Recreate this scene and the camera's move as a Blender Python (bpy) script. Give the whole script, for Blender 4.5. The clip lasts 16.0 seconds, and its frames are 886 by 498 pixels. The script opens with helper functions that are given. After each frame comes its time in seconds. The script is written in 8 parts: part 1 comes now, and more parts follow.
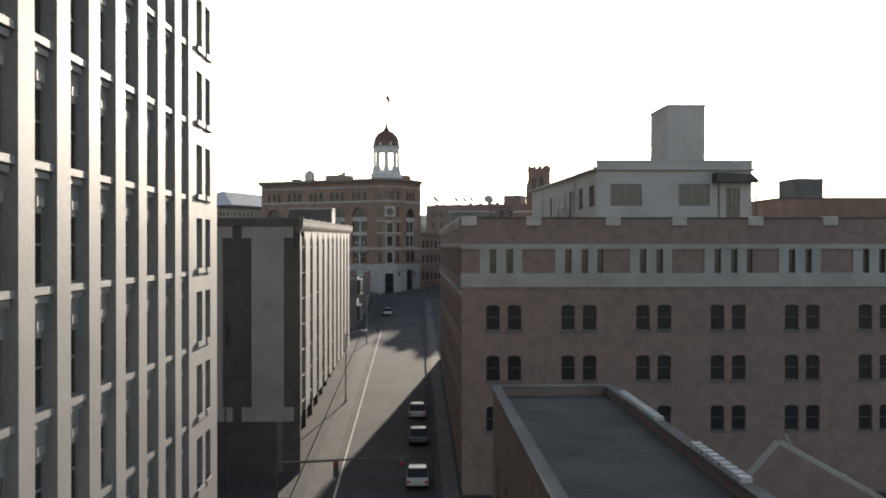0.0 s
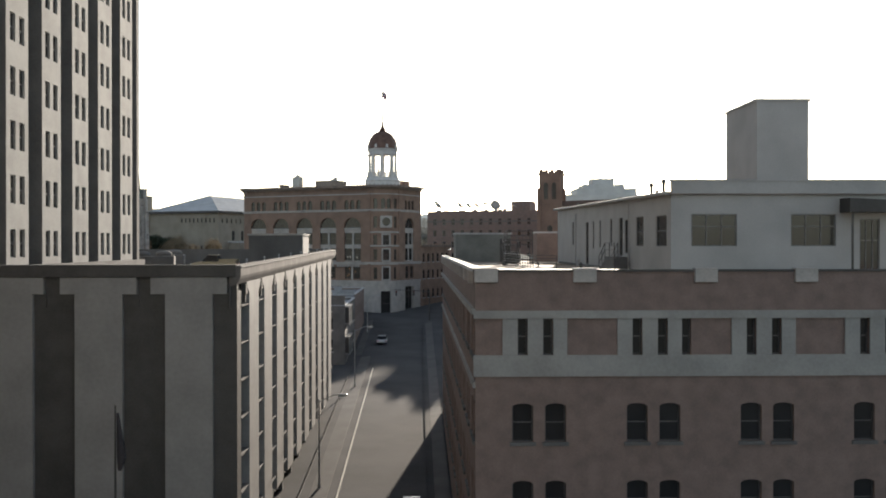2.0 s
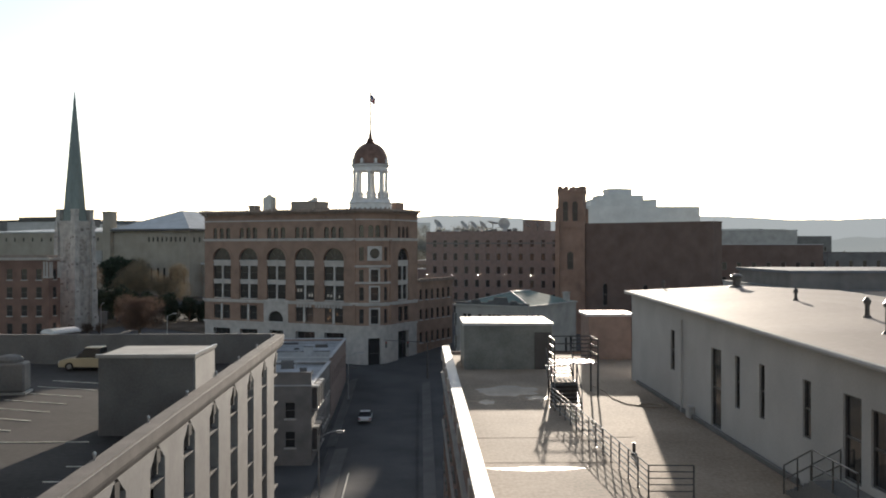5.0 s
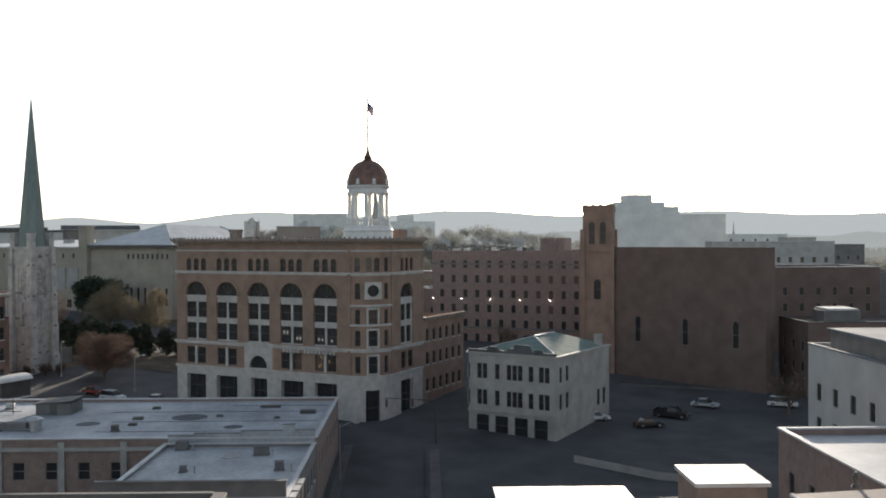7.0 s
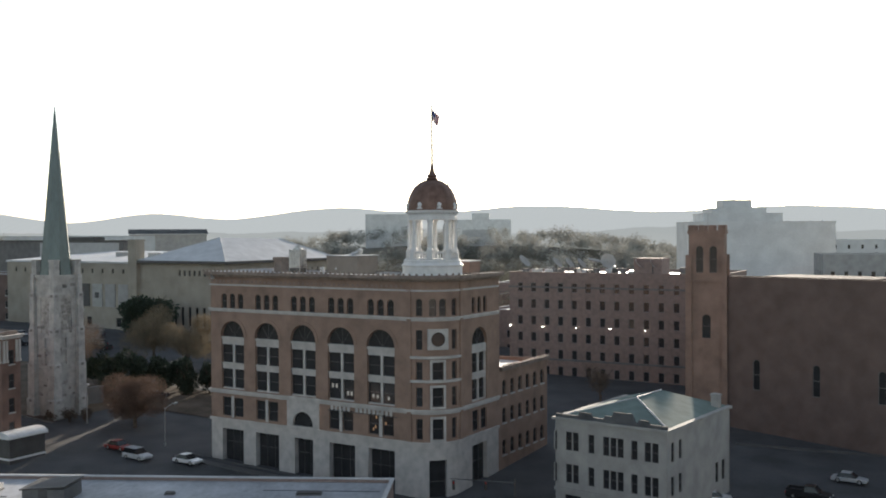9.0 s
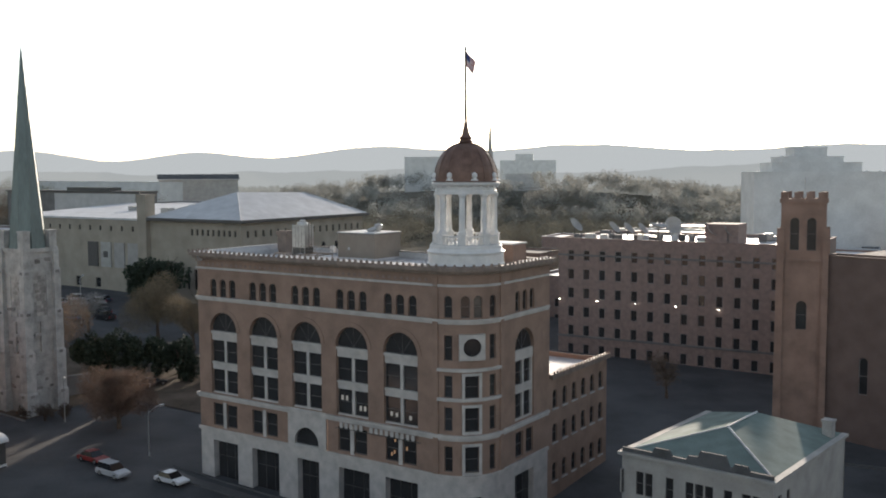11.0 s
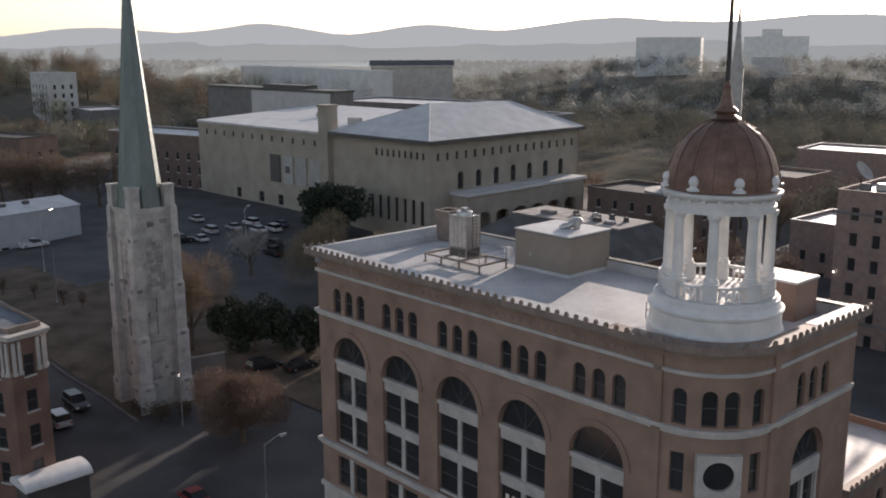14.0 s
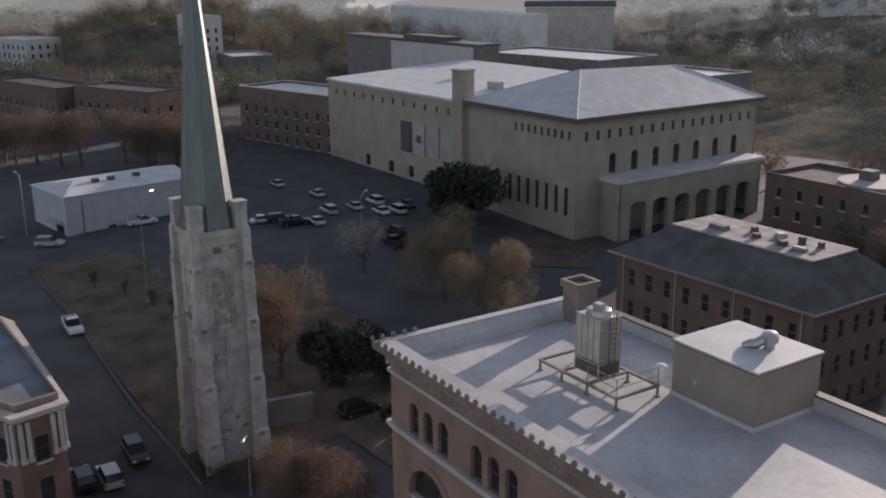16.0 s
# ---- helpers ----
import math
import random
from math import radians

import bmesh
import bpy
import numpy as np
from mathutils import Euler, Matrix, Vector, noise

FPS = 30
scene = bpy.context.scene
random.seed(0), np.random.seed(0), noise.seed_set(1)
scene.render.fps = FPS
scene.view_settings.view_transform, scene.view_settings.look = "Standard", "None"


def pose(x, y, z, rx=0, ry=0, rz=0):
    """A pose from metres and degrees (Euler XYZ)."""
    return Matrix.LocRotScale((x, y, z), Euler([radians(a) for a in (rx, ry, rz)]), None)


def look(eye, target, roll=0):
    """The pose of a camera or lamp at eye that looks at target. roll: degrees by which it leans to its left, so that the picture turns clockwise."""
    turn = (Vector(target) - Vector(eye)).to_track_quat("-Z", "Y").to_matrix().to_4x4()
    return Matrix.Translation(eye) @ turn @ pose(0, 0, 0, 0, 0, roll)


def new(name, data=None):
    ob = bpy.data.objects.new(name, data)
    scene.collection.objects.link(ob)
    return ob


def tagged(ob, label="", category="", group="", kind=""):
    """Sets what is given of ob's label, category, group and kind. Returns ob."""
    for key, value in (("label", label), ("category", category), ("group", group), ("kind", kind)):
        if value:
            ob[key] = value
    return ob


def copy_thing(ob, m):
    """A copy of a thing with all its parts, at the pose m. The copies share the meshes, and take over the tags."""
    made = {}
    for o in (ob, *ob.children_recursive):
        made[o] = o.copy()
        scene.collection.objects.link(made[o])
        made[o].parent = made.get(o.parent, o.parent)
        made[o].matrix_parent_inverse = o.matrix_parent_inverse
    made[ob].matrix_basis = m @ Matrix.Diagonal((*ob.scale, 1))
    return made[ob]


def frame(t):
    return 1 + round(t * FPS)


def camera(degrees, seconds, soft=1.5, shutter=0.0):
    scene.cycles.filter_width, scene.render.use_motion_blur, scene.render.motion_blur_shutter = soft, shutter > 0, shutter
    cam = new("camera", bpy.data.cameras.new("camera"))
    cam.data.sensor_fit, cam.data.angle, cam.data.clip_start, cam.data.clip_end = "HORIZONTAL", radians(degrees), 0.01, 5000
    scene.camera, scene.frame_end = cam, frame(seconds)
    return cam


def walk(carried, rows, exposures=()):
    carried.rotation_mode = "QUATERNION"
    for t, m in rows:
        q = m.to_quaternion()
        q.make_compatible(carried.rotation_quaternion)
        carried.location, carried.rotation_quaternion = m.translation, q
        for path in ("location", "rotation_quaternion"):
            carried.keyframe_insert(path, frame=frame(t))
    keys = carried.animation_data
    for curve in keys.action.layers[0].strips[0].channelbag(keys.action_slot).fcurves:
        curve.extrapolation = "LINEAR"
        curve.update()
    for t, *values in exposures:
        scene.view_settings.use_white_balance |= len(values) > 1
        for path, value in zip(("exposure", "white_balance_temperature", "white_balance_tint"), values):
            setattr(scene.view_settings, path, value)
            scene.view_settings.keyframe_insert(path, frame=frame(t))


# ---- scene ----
cam = camera(49.5, 16.0, soft=1.9)
METRES, EYE, TILT, LEAN, TURN = 220.0, 11.0, 0.0, 0.0, -1.6
ROWS = [
    (0.0, 0.0, 0.0, 0.0, -0.0, -0.14, 0.03),
    (0.5, -0.0001, 0.0297, 0.0038, 0.05, -0.16, 0.06),
    (1.0, -0.0003, 0.0595, 0.0076, 0.07, -0.18, 0.02),
    (1.5, -0.0003, 0.0891, 0.0119, 0.1, -0.2, 0.02),
    (2.0, -0.0002, 0.1188, 0.0162, 0.15, -0.21, 0.04),
    (2.5, -0.0004, 0.1487, 0.0207, 0.16, -0.19, 0.07),
    (3.0, -0.0004, 0.1784, 0.0256, 0.18, -0.19, 0.1),
    (3.5, -0.0003, 0.2084, 0.0306, 0.2, -0.18, 0.12),
    (4.0, -0.0004, 0.2384, 0.036, 0.19, -0.18, 0.1),
    (4.5, -0.0004, 0.2686, 0.0415, 0.2, -0.18, 0.07),
    (5.0, -0.0007, 0.2993, 0.0473, 0.21, -0.19, 0.06),
    (6.8, -0.0051, 0.4092, 0.0744, 0.26, -0.5, 0.18),
    (7.3, -0.0062, 0.4404, 0.0818, 1.37, -0.61, 0.22),
    (7.5, -0.0066, 0.453, 0.0845, 2.28, -0.62, 0.22),
    (8.0, -0.0071, 0.4848, 0.0908, 3.84, -0.65, 0.22),
    (8.5, -0.0081, 0.516, 0.0973, 4.32, -0.69, 0.27),
    (8.7, -0.0085, 0.5284, 0.0997, 4.58, -0.72, 0.27),
    (10.8, -0.0157, 0.6590, 0.1202, 7.17, -4.10, 0.2),
    (11.0, -0.0167, 0.6715, 0.1222, 7.54, -4.57, 0.2),
    (11.5, -0.0195, 0.7026, 0.1277, 9.34, -5.83, 0.17),
    (12.0, -0.0227, 0.7334, 0.1336, 11.53, -7.09, 0.16),
    (12.5, -0.027, 0.7642, 0.1393, 13.71, -8.32, 0.13),
    (13.0, -0.0319, 0.7951, 0.145, 15.92, -9.55, 0.12),
    (13.5, -0.0375, 0.8255, 0.1509, 18.3, -10.82, 0.14),
    (14.0, -0.0437, 0.8563, 0.1569, 21.03, -12.06, 0.21),
    (14.5, -0.0512, 0.8862, 0.1628, 23.87, -13.23, 0.2),
    (15.0, -0.0594, 0.9161, 0.1687, 26.76, -14.41, 0.21),
    (15.5, -0.0688, 0.9461, 0.1744, 29.64, -15.6, 0.33),
    (16.0, -0.0808, 0.9730, 0.1785, 30.45, -16.00, 0.42),
]
walk(cam, [(t, pose(0, 0, EYE, TILT, LEAN, TURN) @ pose(METRES * x, METRES * y, METRES * z, 90 + pitch, roll, yaw)) for t, x, y, z, yaw, pitch, roll in ROWS],
     exposures=[(0.0, 0.66, 6300, 9), (2.5, 0.58, 6300, 9), (5.0, 0.53, 6300, 9), (8.0, 0.82, 6300, 9), (11.0, 0.80, 6330, 11), (12.5, 0.69, 6330, 14), (14.0, 0.55, 6350, 17), (16.0, 0.44, 6250, 19)])

# ---- world, sun ----
SUN_AZ, SUN_EL = 9.5, 11.0
world = bpy.data.worlds.new("sky")
scene.world = world
world.use_nodes = True
wn = world.node_tree
sky = wn.nodes.new("ShaderNodeTexSky")
sky.sky_type = "NISHITA"
sky.sun_disc = False
sky.sun_elevation, sky.sun_rotation = radians(SUN_EL), radians(SUN_AZ)
sky.altitude, sky.air_density, sky.dust_density, sky.ozone_density = 250, 1.0, 0.8, 1.0
soft_sky = wn.nodes.new("ShaderNodeHueSaturation")      # hazy air: paler than a clear sky
soft_sky.inputs["Saturation"].default_value = 0.6
wn.links.new(sky.outputs[0], soft_sky.inputs["Color"])
wn.links.new(soft_sky.outputs[0], wn.nodes["Background"].inputs["Color"])
wn.nodes["Background"].inputs["Strength"].default_value = 0.13

sun = new("sun", bpy.data.lights.new("sun", "SUN"))
sun.data.energy, sun.data.angle, sun.data.color = 5.0, radians(0.6), (1.0, 0.85, 0.69)
sun_dir = Vector((math.sin(radians(SUN_AZ)) * math.cos(radians(SUN_EL)), math.cos(radians(SUN_AZ)) * math.cos(radians(SUN_EL)), math.sin(radians(SUN_EL))))
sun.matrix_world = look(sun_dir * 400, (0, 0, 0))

# ---- materials ----


def mat(name, col, rough=0.8, metal=0.0, vary=0.25, scale=0.6, fine=8.0, bump=0.15, tint=None, stretch=(1, 1, 1), pieces=0.0, spec=0.4):
    """A procedural surface: stains of `scale` and grain of `fine` per metre, bump from the grain."""
    m = bpy.data.materials.new(name)
    m.use_nodes = True
    nt = m.node_tree
    p = nt.nodes["Principled BSDF"]
    p.inputs["Roughness"].default_value, p.inputs["Metallic"].default_value = rough, metal
    p.inputs["Specular IOR Level"].default_value = spec
    geo = nt.nodes.new("ShaderNodeNewGeometry")
    mp = nt.nodes.new("ShaderNodeMapping")
    mp.inputs["Scale"].default_value = stretch
    nt.links.new(geo.outputs["Position"], mp.inputs["Vector"])
    n1 = nt.nodes.new("ShaderNodeTexNoise")
    n1.inputs["Scale"].default_value, n1.inputs["Detail"].default_value = scale, 6
    n2 = nt.nodes.new("ShaderNodeTexNoise")
    n2.inputs["Scale"].default_value, n2.inputs["Detail"].default_value = fine, 3
    for n in (n1, n2):
        nt.links.new(mp.outputs[0], n.inputs["Vector"])
    add = nt.nodes.new("ShaderNodeMath")
    add.operation = "MULTIPLY_ADD"
    add.inputs[1].default_value = 0.45
    nt.links.new(n2.outputs["Fac"], add.inputs[0])
    nt.links.new(n1.outputs["Fac"], add.inputs[2])
    ramp = nt.nodes.new("ShaderNodeValToRGB")
    dark = [c * (1 - vary) for c in col]
    light = [min(1, c * (1 + vary)) for c in (tint or col)]
    ramp.color_ramp.elements[0].position, ramp.color_ramp.elements[1].position = 0.5, 0.95
    ramp.color_ramp.elements[0].color, ramp.color_ramp.elements[1].color = (*dark, 1), (*light, 1)
    nt.links.new(add.outputs[0], ramp.inputs[0])
    out = ramp.outputs[0]
    if pieces:
        info = nt.nodes.new("ShaderNodeObjectInfo")
        mr = nt.nodes.new("ShaderNodeMapRange")
        mr.inputs["To Min"].default_value, mr.inputs["To Max"].default_value = 1 - pieces, 1 + pieces
        nt.links.new(info.outputs["Random"], mr.inputs["Value"])
        mul = nt.nodes.new("ShaderNodeVectorMath")
        mul.operation = "SCALE"
        nt.links.new(out, mul.inputs[0])
        nt.links.new(mr.outputs[0], mul.inputs["Scale"])
        out = mul.outputs[0]
    nt.links.new(out, p.inputs["Base Color"])
    if bump:
        b = nt.nodes.new("ShaderNodeBump")
        b.inputs["Strength"].default_value, b.inputs["Distance"].default_value = bump, 0.03
        nt.links.new(n2.outputs["Fac"], b.inputs["Height"])
        nt.links.new(b.outputs[0], p.inputs["Normal"])
    return m


def leafy(name, col, share=0.5, **k):
    """Twigs and leaves: part of the light shines through."""
    m = mat(name, col, spec=0.1, **k)
    nt = m.node_tree
    p, out = nt.nodes["Principled BSDF"], nt.nodes["Material Output"]
    tr = nt.nodes.new("ShaderNodeBsdfTranslucent")
    mix = nt.nodes.new("ShaderNodeMixShader")
    mix.inputs[0].default_value = share
    nt.links.new(p.inputs["Base Color"].links[0].from_socket, tr.inputs["Color"])
    nt.links.new(p.outputs[0], mix.inputs[1])
    nt.links.new(tr.outputs[0], mix.inputs[2])
    nt.links.new(mix.outputs[0], out.inputs["Surface"])
    return m


def glow(name, col, power, base=None):
    m = mat(name, base or col, 1.0, spec=0.0, bump=0)
    p = m.node_tree.nodes["Principled BSDF"]
    p.inputs["Emission Color"].default_value, p.inputs["Emission Strength"].default_value = (*col, 1), power
    return m


STONE = mat("pale limestone", (0.262, 0.253, 0.243), 0.65, vary=0.18, scale=0.35, fine=5)
STONE_TRIM = mat("cream stone trim", (0.46, 0.43, 0.40), 0.8, vary=0.2, scale=0.8)
GREYSTONE = mat("grey rusticated stone", (0.41, 0.395, 0.37), 0.9, vary=0.3, scale=0.7, fine=6, bump=0.4)
BRICK = mat("tawny brick", (0.27, 0.183, 0.14), 0.9, vary=0.22, scale=0.5, fine=14, bump=0.3)
BRICK_DK = mat("dark red brick", (0.25, 0.186, 0.162), 0.9, vary=0.17, scale=1.3, fine=14, bump=0.3)
BRICK_DEEP = mat("deep red brown brick", (0.158, 0.115, 0.099), 0.95, vary=0.16, scale=0.4, fine=12, bump=0.3, spec=0.2)
BRICK_LT = mat("red brown brick", (0.265, 0.175, 0.135), 0.9, vary=0.25, scale=0.4, fine=12, bump=0.3)
CORNICE = mat("weathered brown cornice", (0.235, 0.185, 0.155), 0.7, 0.1, vary=0.25, scale=1.0)
BRICK_RED = mat("dark red house brick", (0.18, 0.112, 0.088), 0.9, vary=0.25, scale=0.4, fine=12, bump=0.3)
BLUEROOF = mat("blue grey roof felt", (0.165, 0.18, 0.20), 0.75, vary=0.3, scale=0.3, spec=0.2)
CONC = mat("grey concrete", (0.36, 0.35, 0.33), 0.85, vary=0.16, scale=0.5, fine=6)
# paled for distance: haze over the far blocks is in this colour
HAZECONC = mat("haze pale concrete", (0.60, 0.60, 0.585), 0.9, vary=0.12, scale=0.2, fine=1.5)
CONC_DK = mat("weathered and shaded dark concrete", (0.16, 0.155, 0.15), 0.85, vary=0.22, scale=0.4)
PANEL = mat("precast white panel", (0.315, 0.303, 0.29), 0.7, vary=0.14, scale=0.4, fine=4, bump=0.08)
DARKMET = mat("dark bronze cladding", (0.085, 0.08, 0.075), 0.6, vary=0.2, scale=0.6)
WHITEP = mat("white painted wood", (0.66, 0.65, 0.635), 0.55, vary=0.1, scale=1.2, fine=9, bump=0.1)
CREAM = mat("dingy cream paint", (0.35, 0.335, 0.31), 0.85, vary=0.18, scale=0.5, fine=8)
STUCCO = mat("off white stucco", (0.46, 0.45, 0.435), 0.85, vary=0.12, scale=0.4, fine=10)
GRAVEL = mat("dirty gravel roof deck", (0.30, 0.285, 0.265), 0.9, vary=0.35, scale=0.5, fine=5, spec=0.2)
GREYBRICK = mat("grey painted brick", (0.205, 0.19, 0.178), 0.9, vary=0.2, scale=0.6, fine=12, bump=0.3)
SHOPROOF = mat("patched grey roof membrane", (0.36, 0.37, 0.385), 0.6, vary=0.34, scale=0.22, fine=2.2, bump=0.15, stretch=(1.0, 0.55, 1.0))
TARPATCH = mat("dark tar roof patch", (0.085, 0.09, 0.095), 0.75, vary=0.35, scale=0.9, fine=4)
DOMEROOF = mat("grey white roof membrane", (0.415, 0.415, 0.415), 0.6, vary=0.2, scale=0.3, fine=3, bump=0.1, spec=0.3)
MEMB = mat("pale roof membrane", (0.50, 0.50, 0.50), 0.55, vary=0.15, scale=0.35, fine=3, bump=0.1)
TANROOF = mat("tan gravel roof", (0.31, 0.25, 0.194), 0.8, vary=0.42, scale=0.16, fine=7, bump=0.06, stretch=(1, 0.6, 1), spec=0.12)
SEAMFELT = mat("pale roof seam felt", (0.335, 0.272, 0.212), 0.85, vary=0.3, scale=1.2, spec=0.12)
GLINTFILM = mat("glossy sun glint roof film", (0.30, 0.25, 0.20), 0.5, vary=0.3, scale=0.5, fine=3, bump=0.12, spec=0.4)
DKROOF = mat("dark asphalt roof", (0.10, 0.10, 0.10), 0.9, vary=0.3, scale=0.4, spec=0.15)
GRNROOF = mat("weathered green roofing", (0.175, 0.22, 0.20), 0.9, vary=0.2, scale=0.5, spec=0.1)
COPPER = mat("brown copper sheet", (0.175, 0.105, 0.08), 0.5, 0.3, vary=0.3, scale=1.2, fine=6, bump=0.1)
LEAD = mat("grey green spire sheet", (0.17, 0.205, 0.195), 0.5, 0.15, vary=0.22, scale=0.6, fine=4, stretch=(1, 1, 0.25))
STEEL = mat("galvanised steel", (0.42, 0.42, 0.42), 0.4, 0.8, vary=0.15, scale=2)
RAILM = mat("painted steel rail", (0.10, 0.095, 0.09), 0.4, 0.5, vary=0.2, scale=3)
ASPH = mat("worn asphalt", (0.07, 0.07, 0.072), 0.95, vary=0.3, scale=0.15, fine=6)
PAVE = mat("concrete pavement", (0.105, 0.101, 0.098), 0.85, vary=0.2, scale=0.4)
LINE = mat("road paint", (0.62, 0.60, 0.52), 0.7, vary=0.25, scale=2)
GRASS = mat("dry winter grass", (0.095, 0.08, 0.058), 0.95, vary=0.35, scale=0.25, fine=4, tint=(0.115, 0.09, 0.07), spec=0.1)
FIELD = mat("distant wooded land", (0.12, 0.115, 0.09), 1.0, vary=0.35, scale=0.012, fine=0.15, tint=(0.15, 0.14, 0.115), spec=0.0, bump=0)
GLASS = mat("window glass", (0.032, 0.032, 0.033), 0.12, vary=0.2, scale=0.4, fine=1.0, bump=0.0, spec=0.6)
FRAMEM = mat("window frame paint", (0.20, 0.19, 0.18), 0.6, vary=0.15, scale=2)
FRAMEDK = mat("dark window frame", (0.085, 0.08, 0.078), 0.5, vary=0.15, scale=2)
BARK = mat("bark", (0.11, 0.085, 0.065), 0.95, vary=0.3, scale=3)
TWIG = leafy("bare budding twigs", (0.17, 0.13, 0.10), 0.2, rough=0.9, vary=0.3, scale=0.5)
TWIG2 = leafy("pale budding twigs", (0.22, 0.178, 0.122), 0.22, rough=0.9, vary=0.25, scale=0.5)
LEAFDK = mat("dark evergreen leaves", (0.035, 0.048, 0.030), 0.8, vary=0.4, scale=1.0)
# paler than TWIG with distance: haze mixed into the base colour
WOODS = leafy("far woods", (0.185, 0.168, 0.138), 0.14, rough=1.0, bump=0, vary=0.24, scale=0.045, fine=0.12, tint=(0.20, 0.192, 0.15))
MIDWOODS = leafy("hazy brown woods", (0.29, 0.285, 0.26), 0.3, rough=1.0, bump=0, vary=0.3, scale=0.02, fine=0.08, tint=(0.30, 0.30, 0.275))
# these four glow: haze over the distance is put in as emission
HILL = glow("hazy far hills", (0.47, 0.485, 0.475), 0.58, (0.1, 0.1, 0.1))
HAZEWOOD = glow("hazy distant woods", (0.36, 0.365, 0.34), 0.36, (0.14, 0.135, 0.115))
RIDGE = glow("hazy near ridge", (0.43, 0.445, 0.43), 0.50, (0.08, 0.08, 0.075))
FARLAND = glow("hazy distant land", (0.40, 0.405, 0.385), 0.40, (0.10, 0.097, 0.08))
WATER = mat("river water", (0.05, 0.06, 0.07), 0.12, vary=0.2, scale=0.02, fine=0.3, bump=0.1)
TYRE = mat("tyre rubber", (0.02, 0.02, 0.02), 0.9)
CHROME = mat("wheel alloy", (0.5, 0.5, 0.5), 0.3, 0.9)
CARGLASS = mat("car glass", (0.015, 0.016, 0.018), 0.08, vary=0.1)
LAMPR = mat("red lamp lens", (0.35, 0.02, 0.02), 0.3)
LAMPW = mat("clear lamp lens", (0.7, 0.7, 0.68), 0.2)
OFFICELAMP = glow("office ceiling lamp", (1.0, 0.95, 0.85), 0.11, (0.16, 0.155, 0.145))
OFFICEWARM = glow("warm office lamp", (1.0, 0.6, 0.35), 0.14, (0.12, 0.08, 0.05))
LAMPON = glow("street lamp bulb", (1.0, 0.93, 0.8), 14.0)
CARC = {k: mat(k + " car paint", c, 0.3, 0.1, vary=0.06, bump=0, spec=0.6) for k, c in dict(white=(0.62, 0.62, 0.62), silver=(0.42, 0.43, 0.44), black=(0.02, 0.02, 0.022), red=(0.22, 0.03, 0.025), blue=(0.05, 0.08, 0.13), tan=(0.45, 0.37, 0.24)).items()}

# ---- mesh helpers ----


def mesh_of(name, bm):
    me = bpy.data.meshes.new(name)
    bm.to_mesh(me)
    bm.free()
    return me


def part(name, bm, material, parent=None, label="", m=None):
    """Links a bmesh (or a mesh) as one object under parent."""
    me = bm if isinstance(bm, bpy.types.Mesh) else mesh_of(name, bm)
    if not me.materials and material:
        me.materials.append(material)
    ob = new(name, me)
    if parent:
        ob.parent = parent
    if m is not None:
        ob.matrix_basis = m
    if label:
        ob["label"] = label
    return ob


def thing(name, label, category, m=None, group="", kind=""):
    ob = new(name)
    if m is not None:
        ob.matrix_basis = m
    return tagged(ob, label, category, group, kind)


def box(bm, x0, x1, y0, y1, z0, z1, m=None, taper=0.0):
    c = ((x0 + x1) / 2, (y0 + y1) / 2)
    pts = []
    for z, k in ((z0, 1.0), (z1, 1.0 - taper)):
        for x, y in ((x0, y0), (x1, y0), (x1, y1), (x0, y1)):
            pts.append(Vector((c[0] + (x - c[0]) * k, c[1] + (y - c[1]) * k, z)))
    v = [bm.verts.new(m @ p if m else p) for p in pts]
    for f in ((3, 2, 1, 0), (4, 5, 6, 7), (0, 1, 5, 4), (1, 2, 6, 5), (2, 3, 7, 6), (3, 0, 4, 7)):
        bm.faces.new([v[i] for i in f])
    return v


def boxes(rows, bevel=0.0):
    bm = bmesh.new()
    for r in rows:
        box(bm, *r)
    if bevel:
        bmesh.ops.bevel(bm, geom=bm.edges[:], offset=bevel, segments=1, affect="EDGES")
    return bm


def lathe(profile, n=32, a0=0.0, a1=2 * math.pi, cx=0.0, cy=0.0):
    """Turns (radius, z) pairs round the vertical."""
    bm = bmesh.new()
    full = abs(a1 - a0 - 2 * math.pi) < 1e-6
    k = n if full else n + 1
    rings = []
    for r, z in profile:
        rings.append([bm.verts.new((cx + r * math.cos(a0 + (a1 - a0) * i / n), cy + r * math.sin(a0 + (a1 - a0) * i / n), z)) for i in range(k)])
    for a, b in zip(rings, rings[1:]):
        for i in range(n):
            j = (i + 1) % k
            bm.faces.new((a[i], a[j], b[j], b[i]))
    if full:
        for ring, flip in ((rings[0], True), (rings[-1], False)):
            bm.faces.new(ring[::-1] if flip else ring)
    return bm


def tube(bm, p, q, r, n=6, r2=None):
    """A round bar from p to q."""
    p, q = Vector(p), Vector(q)
    d = (q - p).normalized()
    s = d.orthogonal().normalized()
    t = d.cross(s)
    rings = []
    for c, rad in ((p, r), (q, r if r2 is None else r2)):
        rings.append([bm.verts.new(c + (s * math.cos(2 * math.pi * i / n) + t * math.sin(2 * math.pi * i / n)) * rad) for i in range(n)])
    for i in range(n):
        bm.faces.new((rings[0][i], rings[0][(i + 1) % n], rings[1][(i + 1) % n], rings[1][i]))
    bm.faces.new(rings[0][::-1])
    bm.faces.new(rings[1])


